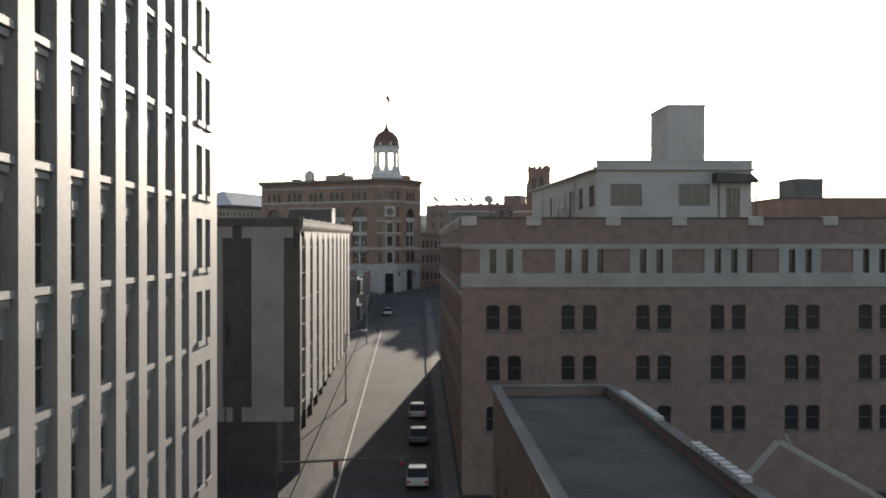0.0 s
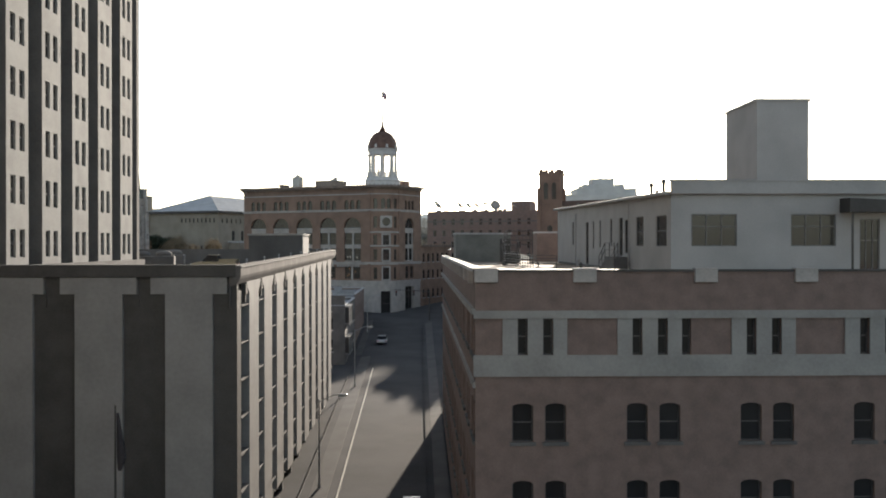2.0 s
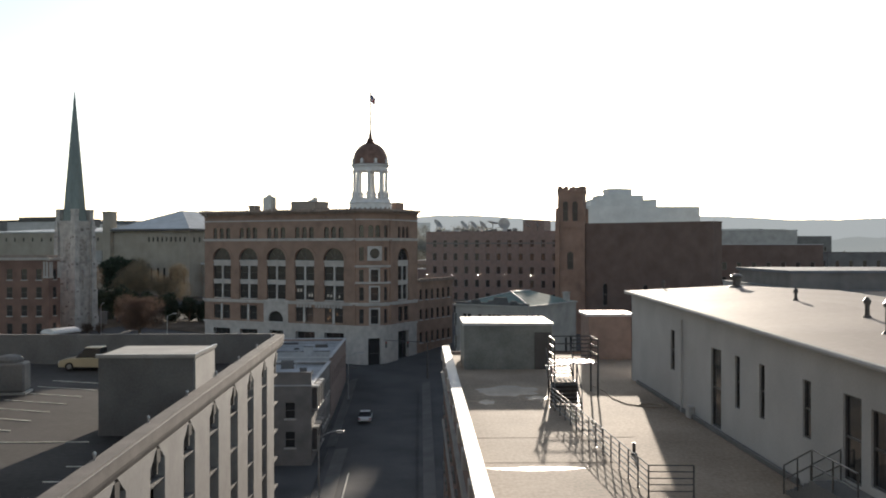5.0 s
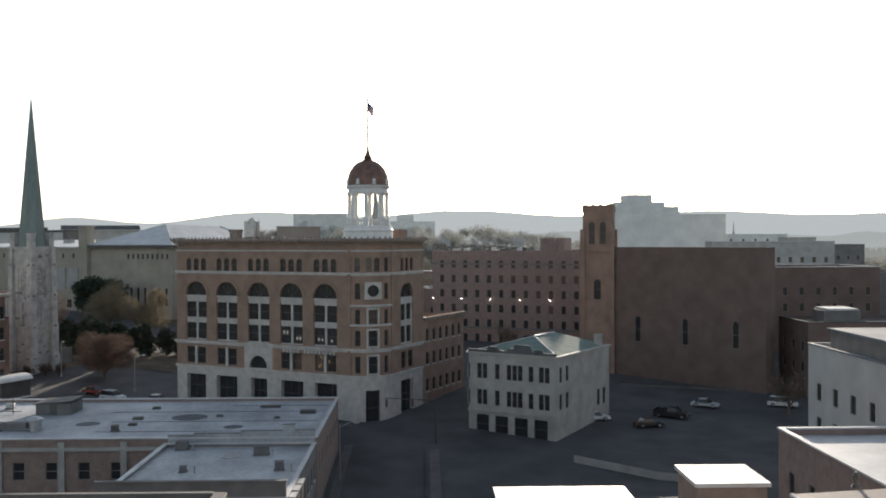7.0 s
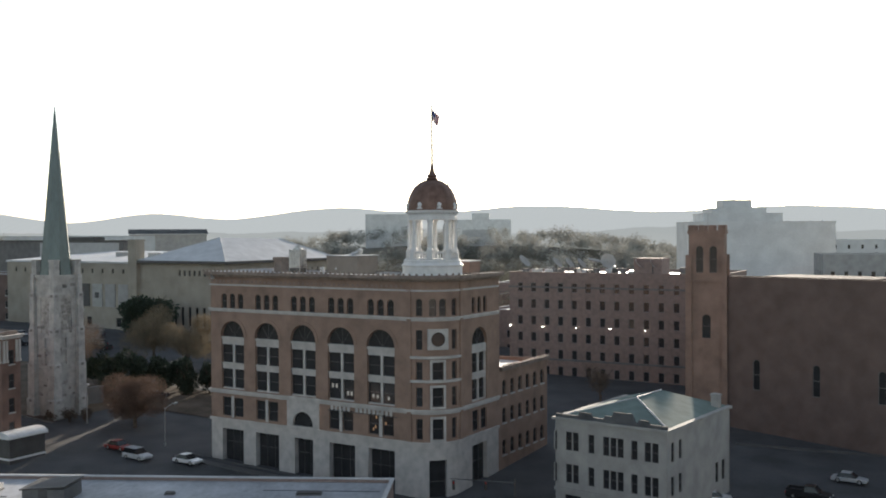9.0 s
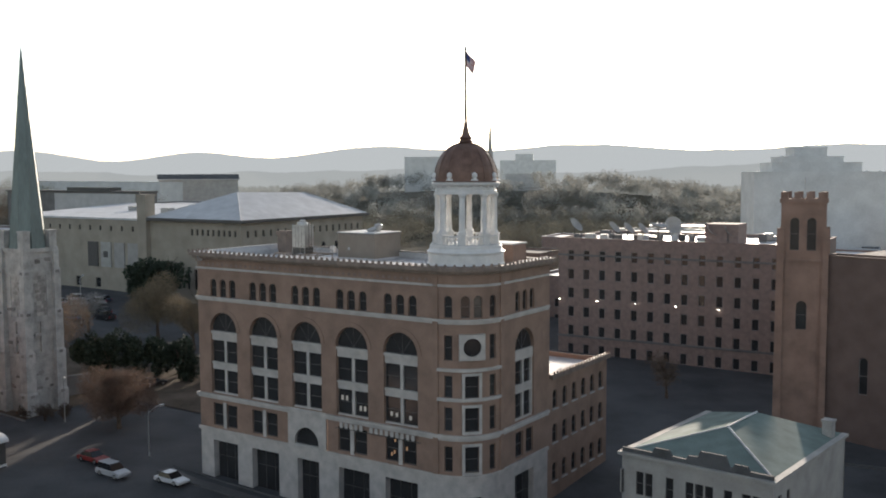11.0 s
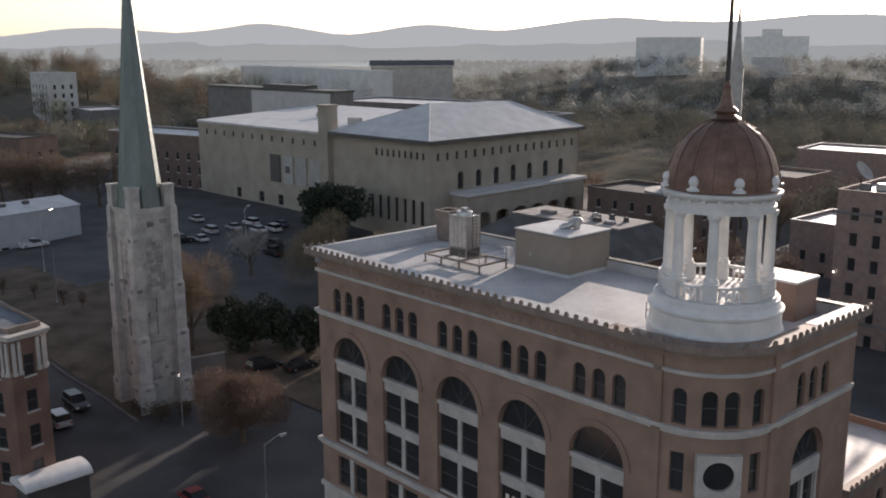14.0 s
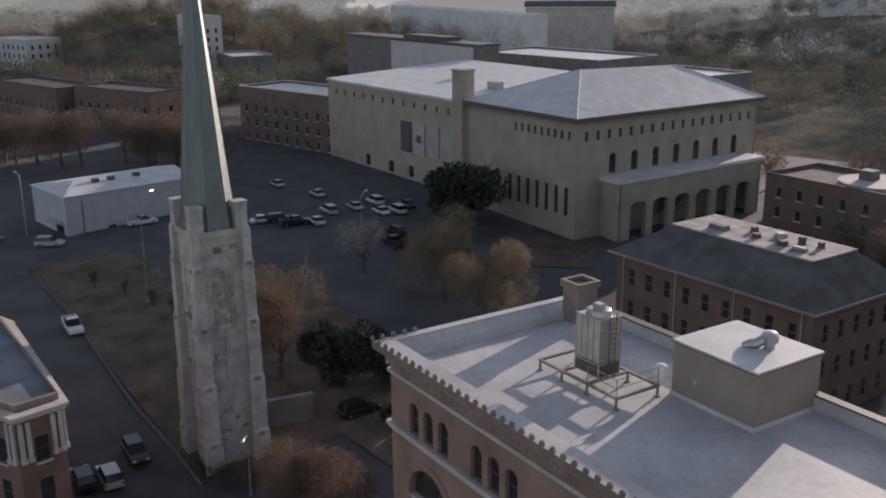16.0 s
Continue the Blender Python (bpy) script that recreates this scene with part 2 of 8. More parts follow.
def prism(bm, pts, z0, z1):
    """A polygon pulled up from z0 to z1."""
    lo = [bm.verts.new((x, y, z0)) for x, y in pts]
    hi = [bm.verts.new((x, y, z1)) for x, y in pts]
    n = len(pts)
    bm.faces.new(lo[::-1])
    bm.faces.new(hi)
    for i in range(n):
        bm.faces.new((lo[i], lo[(i + 1) % n], hi[(i + 1) % n], hi[i]))


def flat(m):
    return lambda u, d, z: m @ Vector((u, d, z))


def wall_bm(f, u0, u1, z0, z1, openings, depth=0.3, cuts=()):
    """A wall face over u and z with openings (ua, ub, za, zb, arch); reveals go `depth` in, and a back sheet closes the wall."""
    bm = bmesh.new()
    us = sorted({round(v, 4) for v in [u0, u1, *cuts, *[x for o in openings for x in o[:2]]] if u0 <= v <= u1})
    zs = sorted({round(v, 4) for v in [z0, z1, *[x for o in openings for x in o[2:4]]] if z0 <= v <= z1})
    cache = {}

    def vert(u, d, z):
        k = (round(u, 4), round(d, 4), round(z, 4))
        if k not in cache:
            cache[k] = bm.verts.new(f(*k))
        return cache[k]

    def quad(*c):
        try:
            bm.faces.new([vert(*p) for p in c])
        except ValueError:
            pass

    for ua, ub in zip(us, us[1:]):
        for za, zb in zip(zs, zs[1:]):
            uc, zc = (ua + ub) / 2, (za + zb) / 2
            if not any(o[0] < uc < o[1] and o[2] < zc < o[3] for o in openings):
                quad((ua, 0, za), (ub, 0, za), (ub, 0, zb), (ua, 0, zb))
    for ua, ub, za, zb, arch in openings:
        inner = [u for u in us if ua < u < ub]
        line = [ua, *inner, ub]
        spring = zb - (ub - ua) / 2 * (arch if arch else 0)
        quad((ua, 0, za), (ua, depth, za), (ua, depth, spring), (ua, 0, spring))
        quad((ub, depth, za), (ub, 0, za), (ub, 0, spring), (ub, depth, spring))
        for a, b in zip(line, line[1:]):
            quad((a, 0, za), (b, 0, za), (b, depth, za), (a, depth, za))
            if not arch:
                quad((a, depth, zb), (b, depth, zb), (b, 0, zb), (a, 0, zb))
        if arch:
            n, c, r = 14, (ua + ub) / 2, (ub - ua) / 2
            pts = [(c - r * math.cos(math.pi * i / n), spring + (zb - spring) * math.sin(math.pi * i / n)) for i in range(n + 1)]
            for (a, za2), (b, zb2) in zip(pts, pts[1:]):
                quad((a, 0, za2), (b, 0, zb2), (b, 0, zb + 0.0003), (a, 0, zb + 0.0003))
                quad((a, 0, za2), (a, depth, za2), (b, depth, zb2), (b, 0, zb2))
    return bm


WINDOWS = {}


def window_meshes(w, h, arch, style, frame_mat, pane_mat):
    key = (round(w, 2), round(h, 2), arch, style, frame_mat.name, pane_mat.name)
    if key in WINDOWS:
        return WINDOWS[key]
    t, bm = 0.07, bmesh.new()
    r = w / 2
    hs = h - r * arch if arch else h
    box(bm, -r, -r + t, -0.05, 0.05, 0, hs)
    box(bm, r - t, r, -0.05, 0.05, 0, hs)
    box(bm, -r + t, r - t, -0.05, 0.05, 0, t)
    if not arch:
        box(bm, -r + t, r - t, -0.05, 0.05, h - t, h)
    else:
        n = 10
        for i in range(n):
            a, b = math.pi * i / n, math.pi * (i + 1) / n
            pts = [(-k * math.cos(q), hs + k * arch * math.sin(q)) for q, k in ((a, r), (b, r), (b, r - t), (a, r - t))]
            lo = [bm.verts.new((x, -0.05, z)) for x, z in pts]
            hi = [bm.verts.new((x, 0.05, z)) for x, z in pts]
            bm.faces.new(lo)
            bm.faces.new((lo[3], lo[2], hi[2], hi[3]))
    if style == "sash":
        box(bm, -r + t, r - t, -0.04, 0.03, h * 0.5 - 0.035, h * 0.5 + 0.035)
    if style == "pair":
        box(bm, -0.05, 0.05, -0.045, 0.03, t, h - t)
    if style == "fan":
        for q in (0.3, 0.5, 0.7):
            a = math.pi * q
            tube(bm, (0, 0, 0.05), (-(r - t) * math.cos(a), 0, (r - t) * arch * math.sin(a)), 0.035, 4)
    if style == "grid":
        pass
    fm = mesh_of("window", bm)
    fm.materials.append(frame_mat)
    bm = bmesh.new()
    if not arch:
        box(bm, -r + 0.02, r - 0.02, 0.0, 0.02, 0.02, h - 0.02)
    else:
        pts = [(-r + 0.02, 0.02), (r - 0.02, 0.02)] + [((r - 0.02) * math.cos(math.pi * i / 12), hs + (r - 0.02) * arch * math.sin(math.pi * i / 12)) for i in range(13)]
        lo = [bm.verts.new((x, 0.0, z)) for x, z in pts[:-1] if abs(x) > 1e-6 or z > 0.1]
        hi = [bm.verts.new((v.co.x, 0.02, v.co.z)) for v in lo]
        bm.faces.new(lo)
        bm.faces.new(hi[::-1])
        for i in range(len(lo)):
            j = (i + 1) % len(lo)
            bm.faces.new((lo[j], lo[i], hi[i], hi[j]))
    pm = mesh_of("pane", bm)
    pm.materials.append(pane_mat)
    WINDOWS[key] = (fm, pm)
    return fm, pm


FAR_WINDOWS = {}


def far_window(parent, m, w, h, arch=0):
    """A small far window: frame and pane in one mesh."""
    key = (round(w, 2), round(h, 2), arch)
    if key not in FAR_WINDOWS:
        bm = bmesh.new()
        r, t = w / 2, 0.09
        rings = [[bm.verts.new((sx * x, y, zz)) for sx, zz in ((-1, lo), (1, lo), (1, hi), (-1, hi))] for x, y, lo, hi in ((r, 0.06, 0, h), (r, -0.03, 0, h), (r - t, -0.03, t, h - t), (r - t, 0.03, t, h - t))]
        for p, q in zip(rings, rings[1:]):
            for i in range(4):
                bm.faces.new((p[i], p[(i + 1) % 4], q[(i + 1) % 4], q[i]))
        n = len(bm.faces)
        bm.faces.new(rings[-1])
        me = mesh_of("window", bm)
        me.materials.append(FRAMEM)
        me.materials.append(GLASS)
        for p in me.polygons[n:]:
            p.material_index = 1
        FAR_WINDOWS[key] = me
    return part("window", FAR_WINDOWS[key], None, parent, m=m)


def window(parent, m, w, h, arch=0, style="sash", fmat=None, pmat=None, name="window"):
    fm, pm = window_meshes(w, h, arch, style, fmat or FRAMEM, pmat or GLASS)
    ob = part(name, fm, None, parent, m=m)
    part("pane", pm, None, ob)
    if style == "grid":
        for k in (1, 2):
            x = -w / 2 + w * k / 3
            part("glazing_bar", boxes([(x - 0.03, x + 0.03, -0.04, -0.004, 0.07, h - 0.07)]), fmat or FRAMEM, ob)
        part("glazing_bar", boxes([(-w / 2 + 0.07, w / 2 - 0.07, -0.036, -0.005, h * 0.6, h * 0.6 + 0.06)]), fmat or FRAMEM, ob)
    return ob


def face_m(origin, angle):
    """u runs along the angle, d goes in to its left hand side, z up."""
    return Matrix.Translation(origin) @ pose(0, 0, 0, 0, 0, angle)


def facade(parent, fm, u0, u1, z0, z1, openings, material, depth=0.25, style="sash", fmat=None, pmat=None, sill=None, name="wall"):
    """A flat wall with a window in each opening and, where sill is a material, a sill under it."""
    part(name, wall_bm(flat(fm), u0, u1, z0, z1, openings, depth), material, parent)
    for ua, ub, za, zb, arch in openings:
        at = fm @ Matrix.Translation(((ua + ub) / 2, depth - 0.06, za))
        if style == "far":
            far_window(parent, at, ub - ua, zb - za, arch)
        else:
            window(parent, at, ub - ua, zb - za, arch, style, fmat, pmat)
        if sill:
            bm = bmesh.new()
            box(bm, ua - 0.12, ub + 0.12, -0.12, 0.05, za - 0.18, za, fm)
            part("sill", bm, sill, parent)


def rows_of(u0, u1, n, w, levels, arch=0):
    """Openings: n evenly between u0 and u1 at each (sill, head)."""
    step = (u1 - u0) / n
    return [(u0 + step * (i + 0.5) - w / 2, u0 + step * (i + 0.5) + w / 2, a, b, arch) for a, b in levels for i in range(n)]


def building(name, label, category, origin, rz, w, d, z0, z1, wall, roof, front=(), right=(), left=(), back=(), parapet=0.6, cap=None, depth=0.22, style="sash", fmat=None, sill=None, group=""):
    """A box of four walls round a sunk roof. Origin: the front left corner; the front faces -y before the turn."""
    b = thing(name, label, category, pose(*origin, 0, 0, rz), group)
    for (o, a, length), ops in (((((0, 0, 0), 0, w)), front), (((w, 0, 0), 90, d), right), (((w, d, 0), 180, w), back), (((0, d, 0), 270, d), left)):
        facade(b, face_m(o, a), 0, length, z0, z1, list(ops), wall, depth, style, fmat, None, sill)
    part("roof", boxes([(0.3, w - 0.3, 0.3, d - 0.3, z1 - parapet - 0.3, z1 - parapet)]), roof, b)
    for x0, x1, y0, y1 in ((0.01, w - 0.01, 0.01, 0.3), (0.01, w - 0.01, d - 0.3, d - 0.01), (0.01, 0.3, 0.3, d - 0.3), (w - 0.3, w - 0.01, 0.3, d - 0.3)):
        part("parapet", boxes([(x0, x1, y0, y1, z1 - parapet - 0.3, z1 - 0.01)]), wall, b)
    for x0, x1, y0, y1 in ((-0.12, w + 0.12, -0.12, 0.36), (-0.12, w + 0.12, d - 0.36, d + 0.12), (-0.12, 0.36, 0.36, d - 0.36), (w - 0.36, w + 0.12, 0.36, d - 0.36)):
        part("coping", boxes([(x0, x1, y0, y1, z1, z1 + 0.14)]), cap or wall, b)
    return b


# ---- ground ----
GY = ((-600, 0, 40, 110, 200, 240, 262, 300, 360, 420, 600, 1200, 4600), (-10, -10, -10, -7.2, -3.4, -1.0, 0.3, 2.2, 4.2, 5.2, 3.0, -6, -6))


def ground_z(x, y):
    near = max(0.0, min(1.0, (y - 235) / 30)) * max(0.0, min(1.0, (800 - y) / 300))
    knoll = 13 * math.exp(-((x - 70) / 130) ** 2 - ((y - 790) / 110) ** 2)
    knoll += 27 * math.exp(-((x + 70) / 170) ** 2 - ((y - 850) / 120) ** 2)
    knoll += 25 * math.exp(-((x + 355) / 85) ** 2 - ((y - 590) / 75) ** 2)
    return float(np.interp(y, GY[0], GY[1])) + knoll + 0.04 * max(0.0, min(70.0, -40 - x)) * near


def spread(lo, hi, step, far):
    out = list(np.arange(lo, hi + 0.1, step))
    a, s = hi, step
    while a < far:
        s *= 1.35
        a += s
        out.append(a)
    a, s = lo, step
    while a > -far:
        s *= 1.35
        a -= s
        out.insert(0, a)
    return out


gx, gy = spread(-240, 160, 4, 4300), spread(-60, 480, 4, 4300)
gy = [y for y in gy if y > -700]
verts = [(x, y, ground_z(x, y)) for y in gy for x in gx]
nx = len(gx)
quads = [(j * nx + i, j * nx + i + 1, (j + 1) * nx + i + 1, (j + 1) * nx + i) for j in range(len(gy) - 1) for i in range(nx - 1)]
me = bpy.data.meshes.new("ground")
me.from_pydata(verts, [], quads)
me.materials.append(ASPH)
me.materials.append(FIELD)
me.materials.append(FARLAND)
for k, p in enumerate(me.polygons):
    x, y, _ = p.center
    # ground beyond 1150 m takes the glowing haze colour
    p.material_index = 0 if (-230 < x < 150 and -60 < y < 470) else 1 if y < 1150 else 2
tagged(new("ground", me), "dark worn asphalt and wooded land sloping up gently", "ground", kind="structure")


def drape(name, pts, w, lift, material, label, category, kind="structure", thick=0.0, step=2.0):
    """A strip of width w along a line of points, laid on the ground."""
    line = []
    for (x0, y0), (x1, y1) in zip(pts, pts[1:]):
        n = max(1, int(math.hypot(x1 - x0, y1 - y0) / step))
        line += [(x0 + (x1 - x0) * i / n, y0 + (y1 - y0) * i / n) for i in range(n)]
    line.append(pts[-1])
    bm, prev = bmesh.new(), None
    for i, (x, y) in enumerate(line):
        x0, y0 = line[max(0, i - 1)]
        x1, y1 = line[min(len(line) - 1, i + 1)]
        l = math.hypot(x1 - x0, y1 - y0)
        n = (-(y1 - y0) / l, (x1 - x0) / l)
        k = max(1, int(w / 3))
        row = []
        for j in range(k + 1):
            s = w * (j / k - 0.5)
            px, py = x + n[0] * s, y + n[1] * s
            row.append(bm.verts.new((px, py, ground_z(px, py) + lift)))
        if thick:
            for s, at in ((-w / 2, 0), (w / 2, len(row))):
                px, py = x + n[0] * s, y + n[1] * s
                row.insert(at, bm.verts.new((px, py, ground_z(px, py) - 0.1)))
        if prev:
            for a, b, c, d in zip(prev, prev[1:], row[1:], row):
                bm.faces.new((a, b, c, d))
        prev = row
    return tagged(part(name, bm, material), label, category, kind=kind)


drape("pavement", [(-8.5, -60), (-8.5, 186)], 2.4, 0.2, PAVE, "grey concrete pavement along the street", "pavement", thick=1)
drape("pavement", [(2.4, -60), (2.4, 228)], 2.0, 0.2, PAVE, "grey concrete pavement along the brick building", "pavement", thick=1)
drape("pavement", [(-9.9, 187), (-9.9, 231)], 1.8, 0.2, PAVE, "narrow concrete pavement before the shop row", "pavement", thick=1)
drape("road_line", [(-6.4, 0), (-6.4, 175)], 0.16, 0.09, LINE, "long pale painted edge line", "road marking")
drape("pavement", [(-47, 262.5), (-42.5, 260), (-9, 242)], 2.6, 0.2, PAVE, "stone pavement round the domed building", "pavement", thick=1)
drape("kerb", [(-73.4, 276.4), (-83, 281.2), (-90, 284.3), (-97, 288), (-114.5, 297.4), (-138, 310.5)], 0.35, 0.17, CONC_DK, "worn concrete kerb along the church lawn", "kerb", thick=1)
drape("kerb", [(37.8, 271.6), (51, 267.6), (66, 263.2)], 0.9, 0.2, PAVE, "pale concrete kerb along the church hall", "kerb", thick=1)
drape("kerb", [(50.4, 221), (58.5, 236), (66.9, 250.8)], 0.4, 0.2, PAVE, "concrete kerb beside the car park", "kerb", thick=1)
drape("lot_wall", [(21.6, 222), (31, 214.2), (36, 212.4), (43, 210)], 0.35, 0.9, CONC, "low concrete wall along the car park", "wall", thick=1)
drape("lawn", [(-70, 284.5), (-86, 292.5), (-110, 304.5), (-137, 318)], 17, 0.1, GRASS, "dry brown winter lawn round the church tower", "lawn", kind="structure")
drape("lawn", [(-40, 290), (-66, 300), (-92, 314), (-112, 322)], 17, 0.13, GRASS, "dry lawn with bare trees", "lawn", kind="structure")
drape("lawn", [(-66, 352), (-80, 384), (-100, 386)], 10, 0.12, GRASS, "dry lawn beside the auditorium", "lawn", kind="structure")

# ---- domed corner building ----
DOME_AT, DOME_RZ = (-42.0, 262.0, 0.0), -28.0
CU, CV, CR = 35.9, 4.7, 4.7            # centre and radius of the round corner
FLEN, RLEN = 35.9, 15.4
ARCH_U = (4.45, 11.1, 17.8, 24.45, 31.1)


def domed_building():
    b = thing("domed_office_building", "tawny brick corner building with pale stone base and arched windows", "office building", pose(*DOME_AT, 0, 0, DOME_RZ))
    fm = face_m((0, 0, 0), 0)
    # stone base with deep shop openings
    base = [(2.3, 6.5, -0.2, 5.0, 0), (8.9, 13.3, -0.3, 5.0, 0), (16.2, 19.5, -0.4, 5.0, 0), (22.4, 26.8, -0.6, 5.0, 0), (29.0, 33.3, -0.8, 5.0, 0)]
    part("base_wall", wall_bm(flat(fm), 0.1, FLEN, -3, 6.3, base, 1.0), STONE_TRIM, b)
    for ua, ub, za, zb, _ in base:
        window(b, fm @ Matrix.Translation(((ua + ub) / 2, 0.9, za)), ub - ua, zb - za, 0, "grid", FRAMEDK, GLASS, "shop_front")
    # second floor, with the stone surround of the middle bay
    low = []
    for i, u in enumerate(ARCH_U):
        if i == 2:
            continue
        low += [(u - 2.05, u - 0.25, 6.9, 9.7, 0), (u + 0.25, u + 2.05, 6.9, 9.7, 0)]
    low_stone = [(15.95, 19.55, 6.7, 8.8, 1.0)]
    part("wall", wall_bm(flat(fm), 0.1, 14.9, 6.3, 10.2, [o for o in low if o[1] < 14.9], 0.35), BRICK, b)
    part("wall", wall_bm(flat(fm), 20.7, FLEN, 6.3, 10.2, [o for o in low if o[0] > 20.7], 0.35), BRICK, b)
    fm2 = face_m((0, -0.12, 0), 0)
    part("portal_surround", wall_bm(flat(fm2), 14.9, 20.7, 6.3, 10.9, low_stone, 0.5), STONE_TRIM, b)
    for ua, ub, za, zb, arch in low:
        window(b, fm @ Matrix.Translation(((ua + ub) / 2, 0.28, za)), ub - ua, zb - za, 0, "sash", FRAMEDK)
    window(b, fm2 @ Matrix.Translation((17.75, 0.4, 6.7)), 3.6, 2.1, 1.0, "plain", FRAMEDK)
    for i, u in enumerate(ARCH_U):
        if i != 2:
            part("mullion", boxes([(u - 0.25, u + 0.25, -0.08, 0.1, 6.7, 9.9)]), STONE_TRIM, b)
    # tall arched bays through two floors and the lunette
    bays = [(u - 2.25, u + 2.25, 10.9, 21.0, 1.0) for u in ARCH_U]
    part("wall", wall_bm(flat(fm), 0.1, FLEN, 10.2, 22.4, bays, 0.55), BRICK, b)
    for k, u in enumerate(ARCH_U):
        back = face_m((u, 0.45, 0), 0)
        for z0, h in ((11.1, 2.8), (14.8, 2.7)):
            for s in (-1, 1):
                window(b, back @ Matrix.Translation((s * 1.21, 0, z0)), 2.05, h, 0, "sash", FRAMEDK, GLASS)
        for nm, d, za, zb in (("sill_course", 0.25, 10.6, 11.1), ("spandrel", 0.22, 13.9, 14.56), ("sill_course", 0.12, 14.56, 14.8), ("spandrel", 0.2, 17.5, 18.3), ("sill_course", 0.02, 18.3, 18.62)):
            part(nm, boxes([(u - 2.24, u + 2.24, d, 0.5, za, zb)]), STONE_TRIM, b)
        for z0, z1 in ((11.1, 13.9), (14.8, 17.5)):
            part("mullion", boxes([(u - 0.2, u + 0.2, 0.26, 0.46, z0, z1)]), STONE_TRIM, b)
        window(b, fm @ Matrix.Translation((u, 0.42, 18.62)), 4.5, 2.38, 2.38 / 2.25, "fan", FRAMEDK)
        # raised brick archivolt
        bm = bmesh.new()
        n = 24
        for i in range(n):
            a, c = math.pi * i / n, math.pi * (i + 1) / n
            q = [(u - r * math.cos(t), 18.75 + r * math.sin(t)) for t, r in ((a, 2.26), (c, 2.26), (c, 2.75), (a, 2.75))]
            lo = [bm.verts.new((x, -0.1, z)) for x, z in q]
            hi = [bm.verts.new((x, 0.0, z)) for x, z in q]
            bm.faces.new(lo)
            for e in range(4):
                bm.faces.new((lo[e], lo[(e + 1) % 4], hi[(e + 1) % 4], hi[e]))
        bmesh.ops.remove_doubles(bm, verts=bm.verts[:], dist=0.001)
        part("archivolt", bm, BRICK, b)
    # attic storey
    attic = [(u + o - 0.54, u + o + 0.54, 22.86, 25.05, 1.0) for u in ARCH_U for o in (-1.62, 0, 1.62)]
    part("wall", wall_bm(flat(fm), 0.1, FLEN, 22.4, 27.6, attic, 0.35), BRICK, b)
    for ua, ub, za, zb, arch in attic:
        window(b, fm @ Matrix.Translation(((ua + ub) / 2, 0.28, za)), ub - ua, zb - za, 1.0, "sash", FRAMEDK)
    # right face
    rm = face_m((CU + CR, CV, 0), 90)
    rbay = [(5.3 - 2.1, 5.3 + 2.1, 10.9, 21.0, 1.0)]
    ratt = [(5.3 + o - 0.5, 5.3 + o + 0.5, 22.95, 25.2, 1.0) for o in (-1.6, 0, 1.6)]
    L = RLEN - CV
    rlow = [(3.3, 5.0, 6.9, 9.7, 0), (5.6, 7.3, 6.9, 9.7, 0)]
    part("base_wall", wall_bm(flat(rm), 0, L, -4, 6.3, [(3.2, 7.4, -1.2, 5.0, 0)], 0.8), STONE_TRIM, b)
    window(b, rm @ Matrix.Translation((5.3, 0.7, -1.2)), 4.2, 6.2, 0, "grid", FRAMEDK, GLASS, "shop_front")
    part("wall", wall_bm(flat(rm), 0, L, 6.3, 10.2, rlow, 0.35), BRICK, b)
    for o in rlow + ratt:
        window(b, rm @ Matrix.Translation(((o[0] + o[1]) / 2, 0.28, o[2])), o[1] - o[0], o[3] - o[2], o[4], "sash", FRAMEDK)
    part("wall", wall_bm(flat(rm), 0, L, 10.2, 22.4, rbay, 0.55), BRICK, b)
    part("wall", wall_bm(flat(rm), 0, L, 22.4, 27.6, ratt, 0.35), BRICK, b)
    for nm, z0, z1, d in (("sill_course", 10.6, 11.1, 0.25), ("spandrel", 13.9, 14.8, 0.2), ("spandrel", 17.5, 18.62, 0.15)):
        part(nm, (lambda q: (box(q, 5.3 - 2.09, 5.3 + 2.09, d, 0.5, z0, z1, rm), q)[-1])(bmesh.new()), STONE_TRIM, b)
    for x in (-2.09, -0.15, 1.79):
        for z0, z1 in ((11.1, 13.9), (14.8, 17.5)):
            part("mullion", (lambda q: (box(q, 5.3 + x, 5.3 + x + 0.3, 0.22, 0.46, z0, z1, rm), q)[-1])(bmesh.new()), STONE_TRIM, b)
    for z0, h in ((11.1, 2.8), (14.8, 2.7)):
        for s in (-1, 1):
            window(b, rm @ Matrix.Translation((5.3 + s * 1.05, 0.45, z0)), 1.7, h, 0, "sash", FRAMEDK)
    window(b, rm @ Matrix.Translation((5.3, 0.42, 18.62)), 4.2, 2.2, 2.2 / 2.1, "fan", FRAMEDK)
    # round corner
    arc = CR * math.pi / 2

    def bend(u, d, z):
        a = -math.pi / 2 + u / CR
        return Vector((CU + (CR - d) * math.cos(a), CV + (CR - d) * math.sin(a), z))

    def bend_m(u, d, z):
        a = -math.pi / 2 + u / CR
        return Matrix.Translation(bend(u, d, z)) @ pose(0, 0, 0, 0, 0, math.degrees(a) + 90)

    cuts = [arc * i / 24 for i in range(25)]
    mid = arc / 2
    cols = [(mid - 0.75, mid + 0.75)]
    sides = [(0.75, 1.65), (arc - 1.65, arc - 0.75)]
    def ring(z0, z1, ops, material, depth=0.35):
        part("corner_wall", wall_bm(bend, 0, arc, z0, z1, ops, depth, cuts), material, b)
        for ua, ub, za, zb, arch in ops:
            window(b, bend_m((ua + ub) / 2, depth - 0.05, za), ub - ua, zb - za, arch, "sash", FRAMEDK)
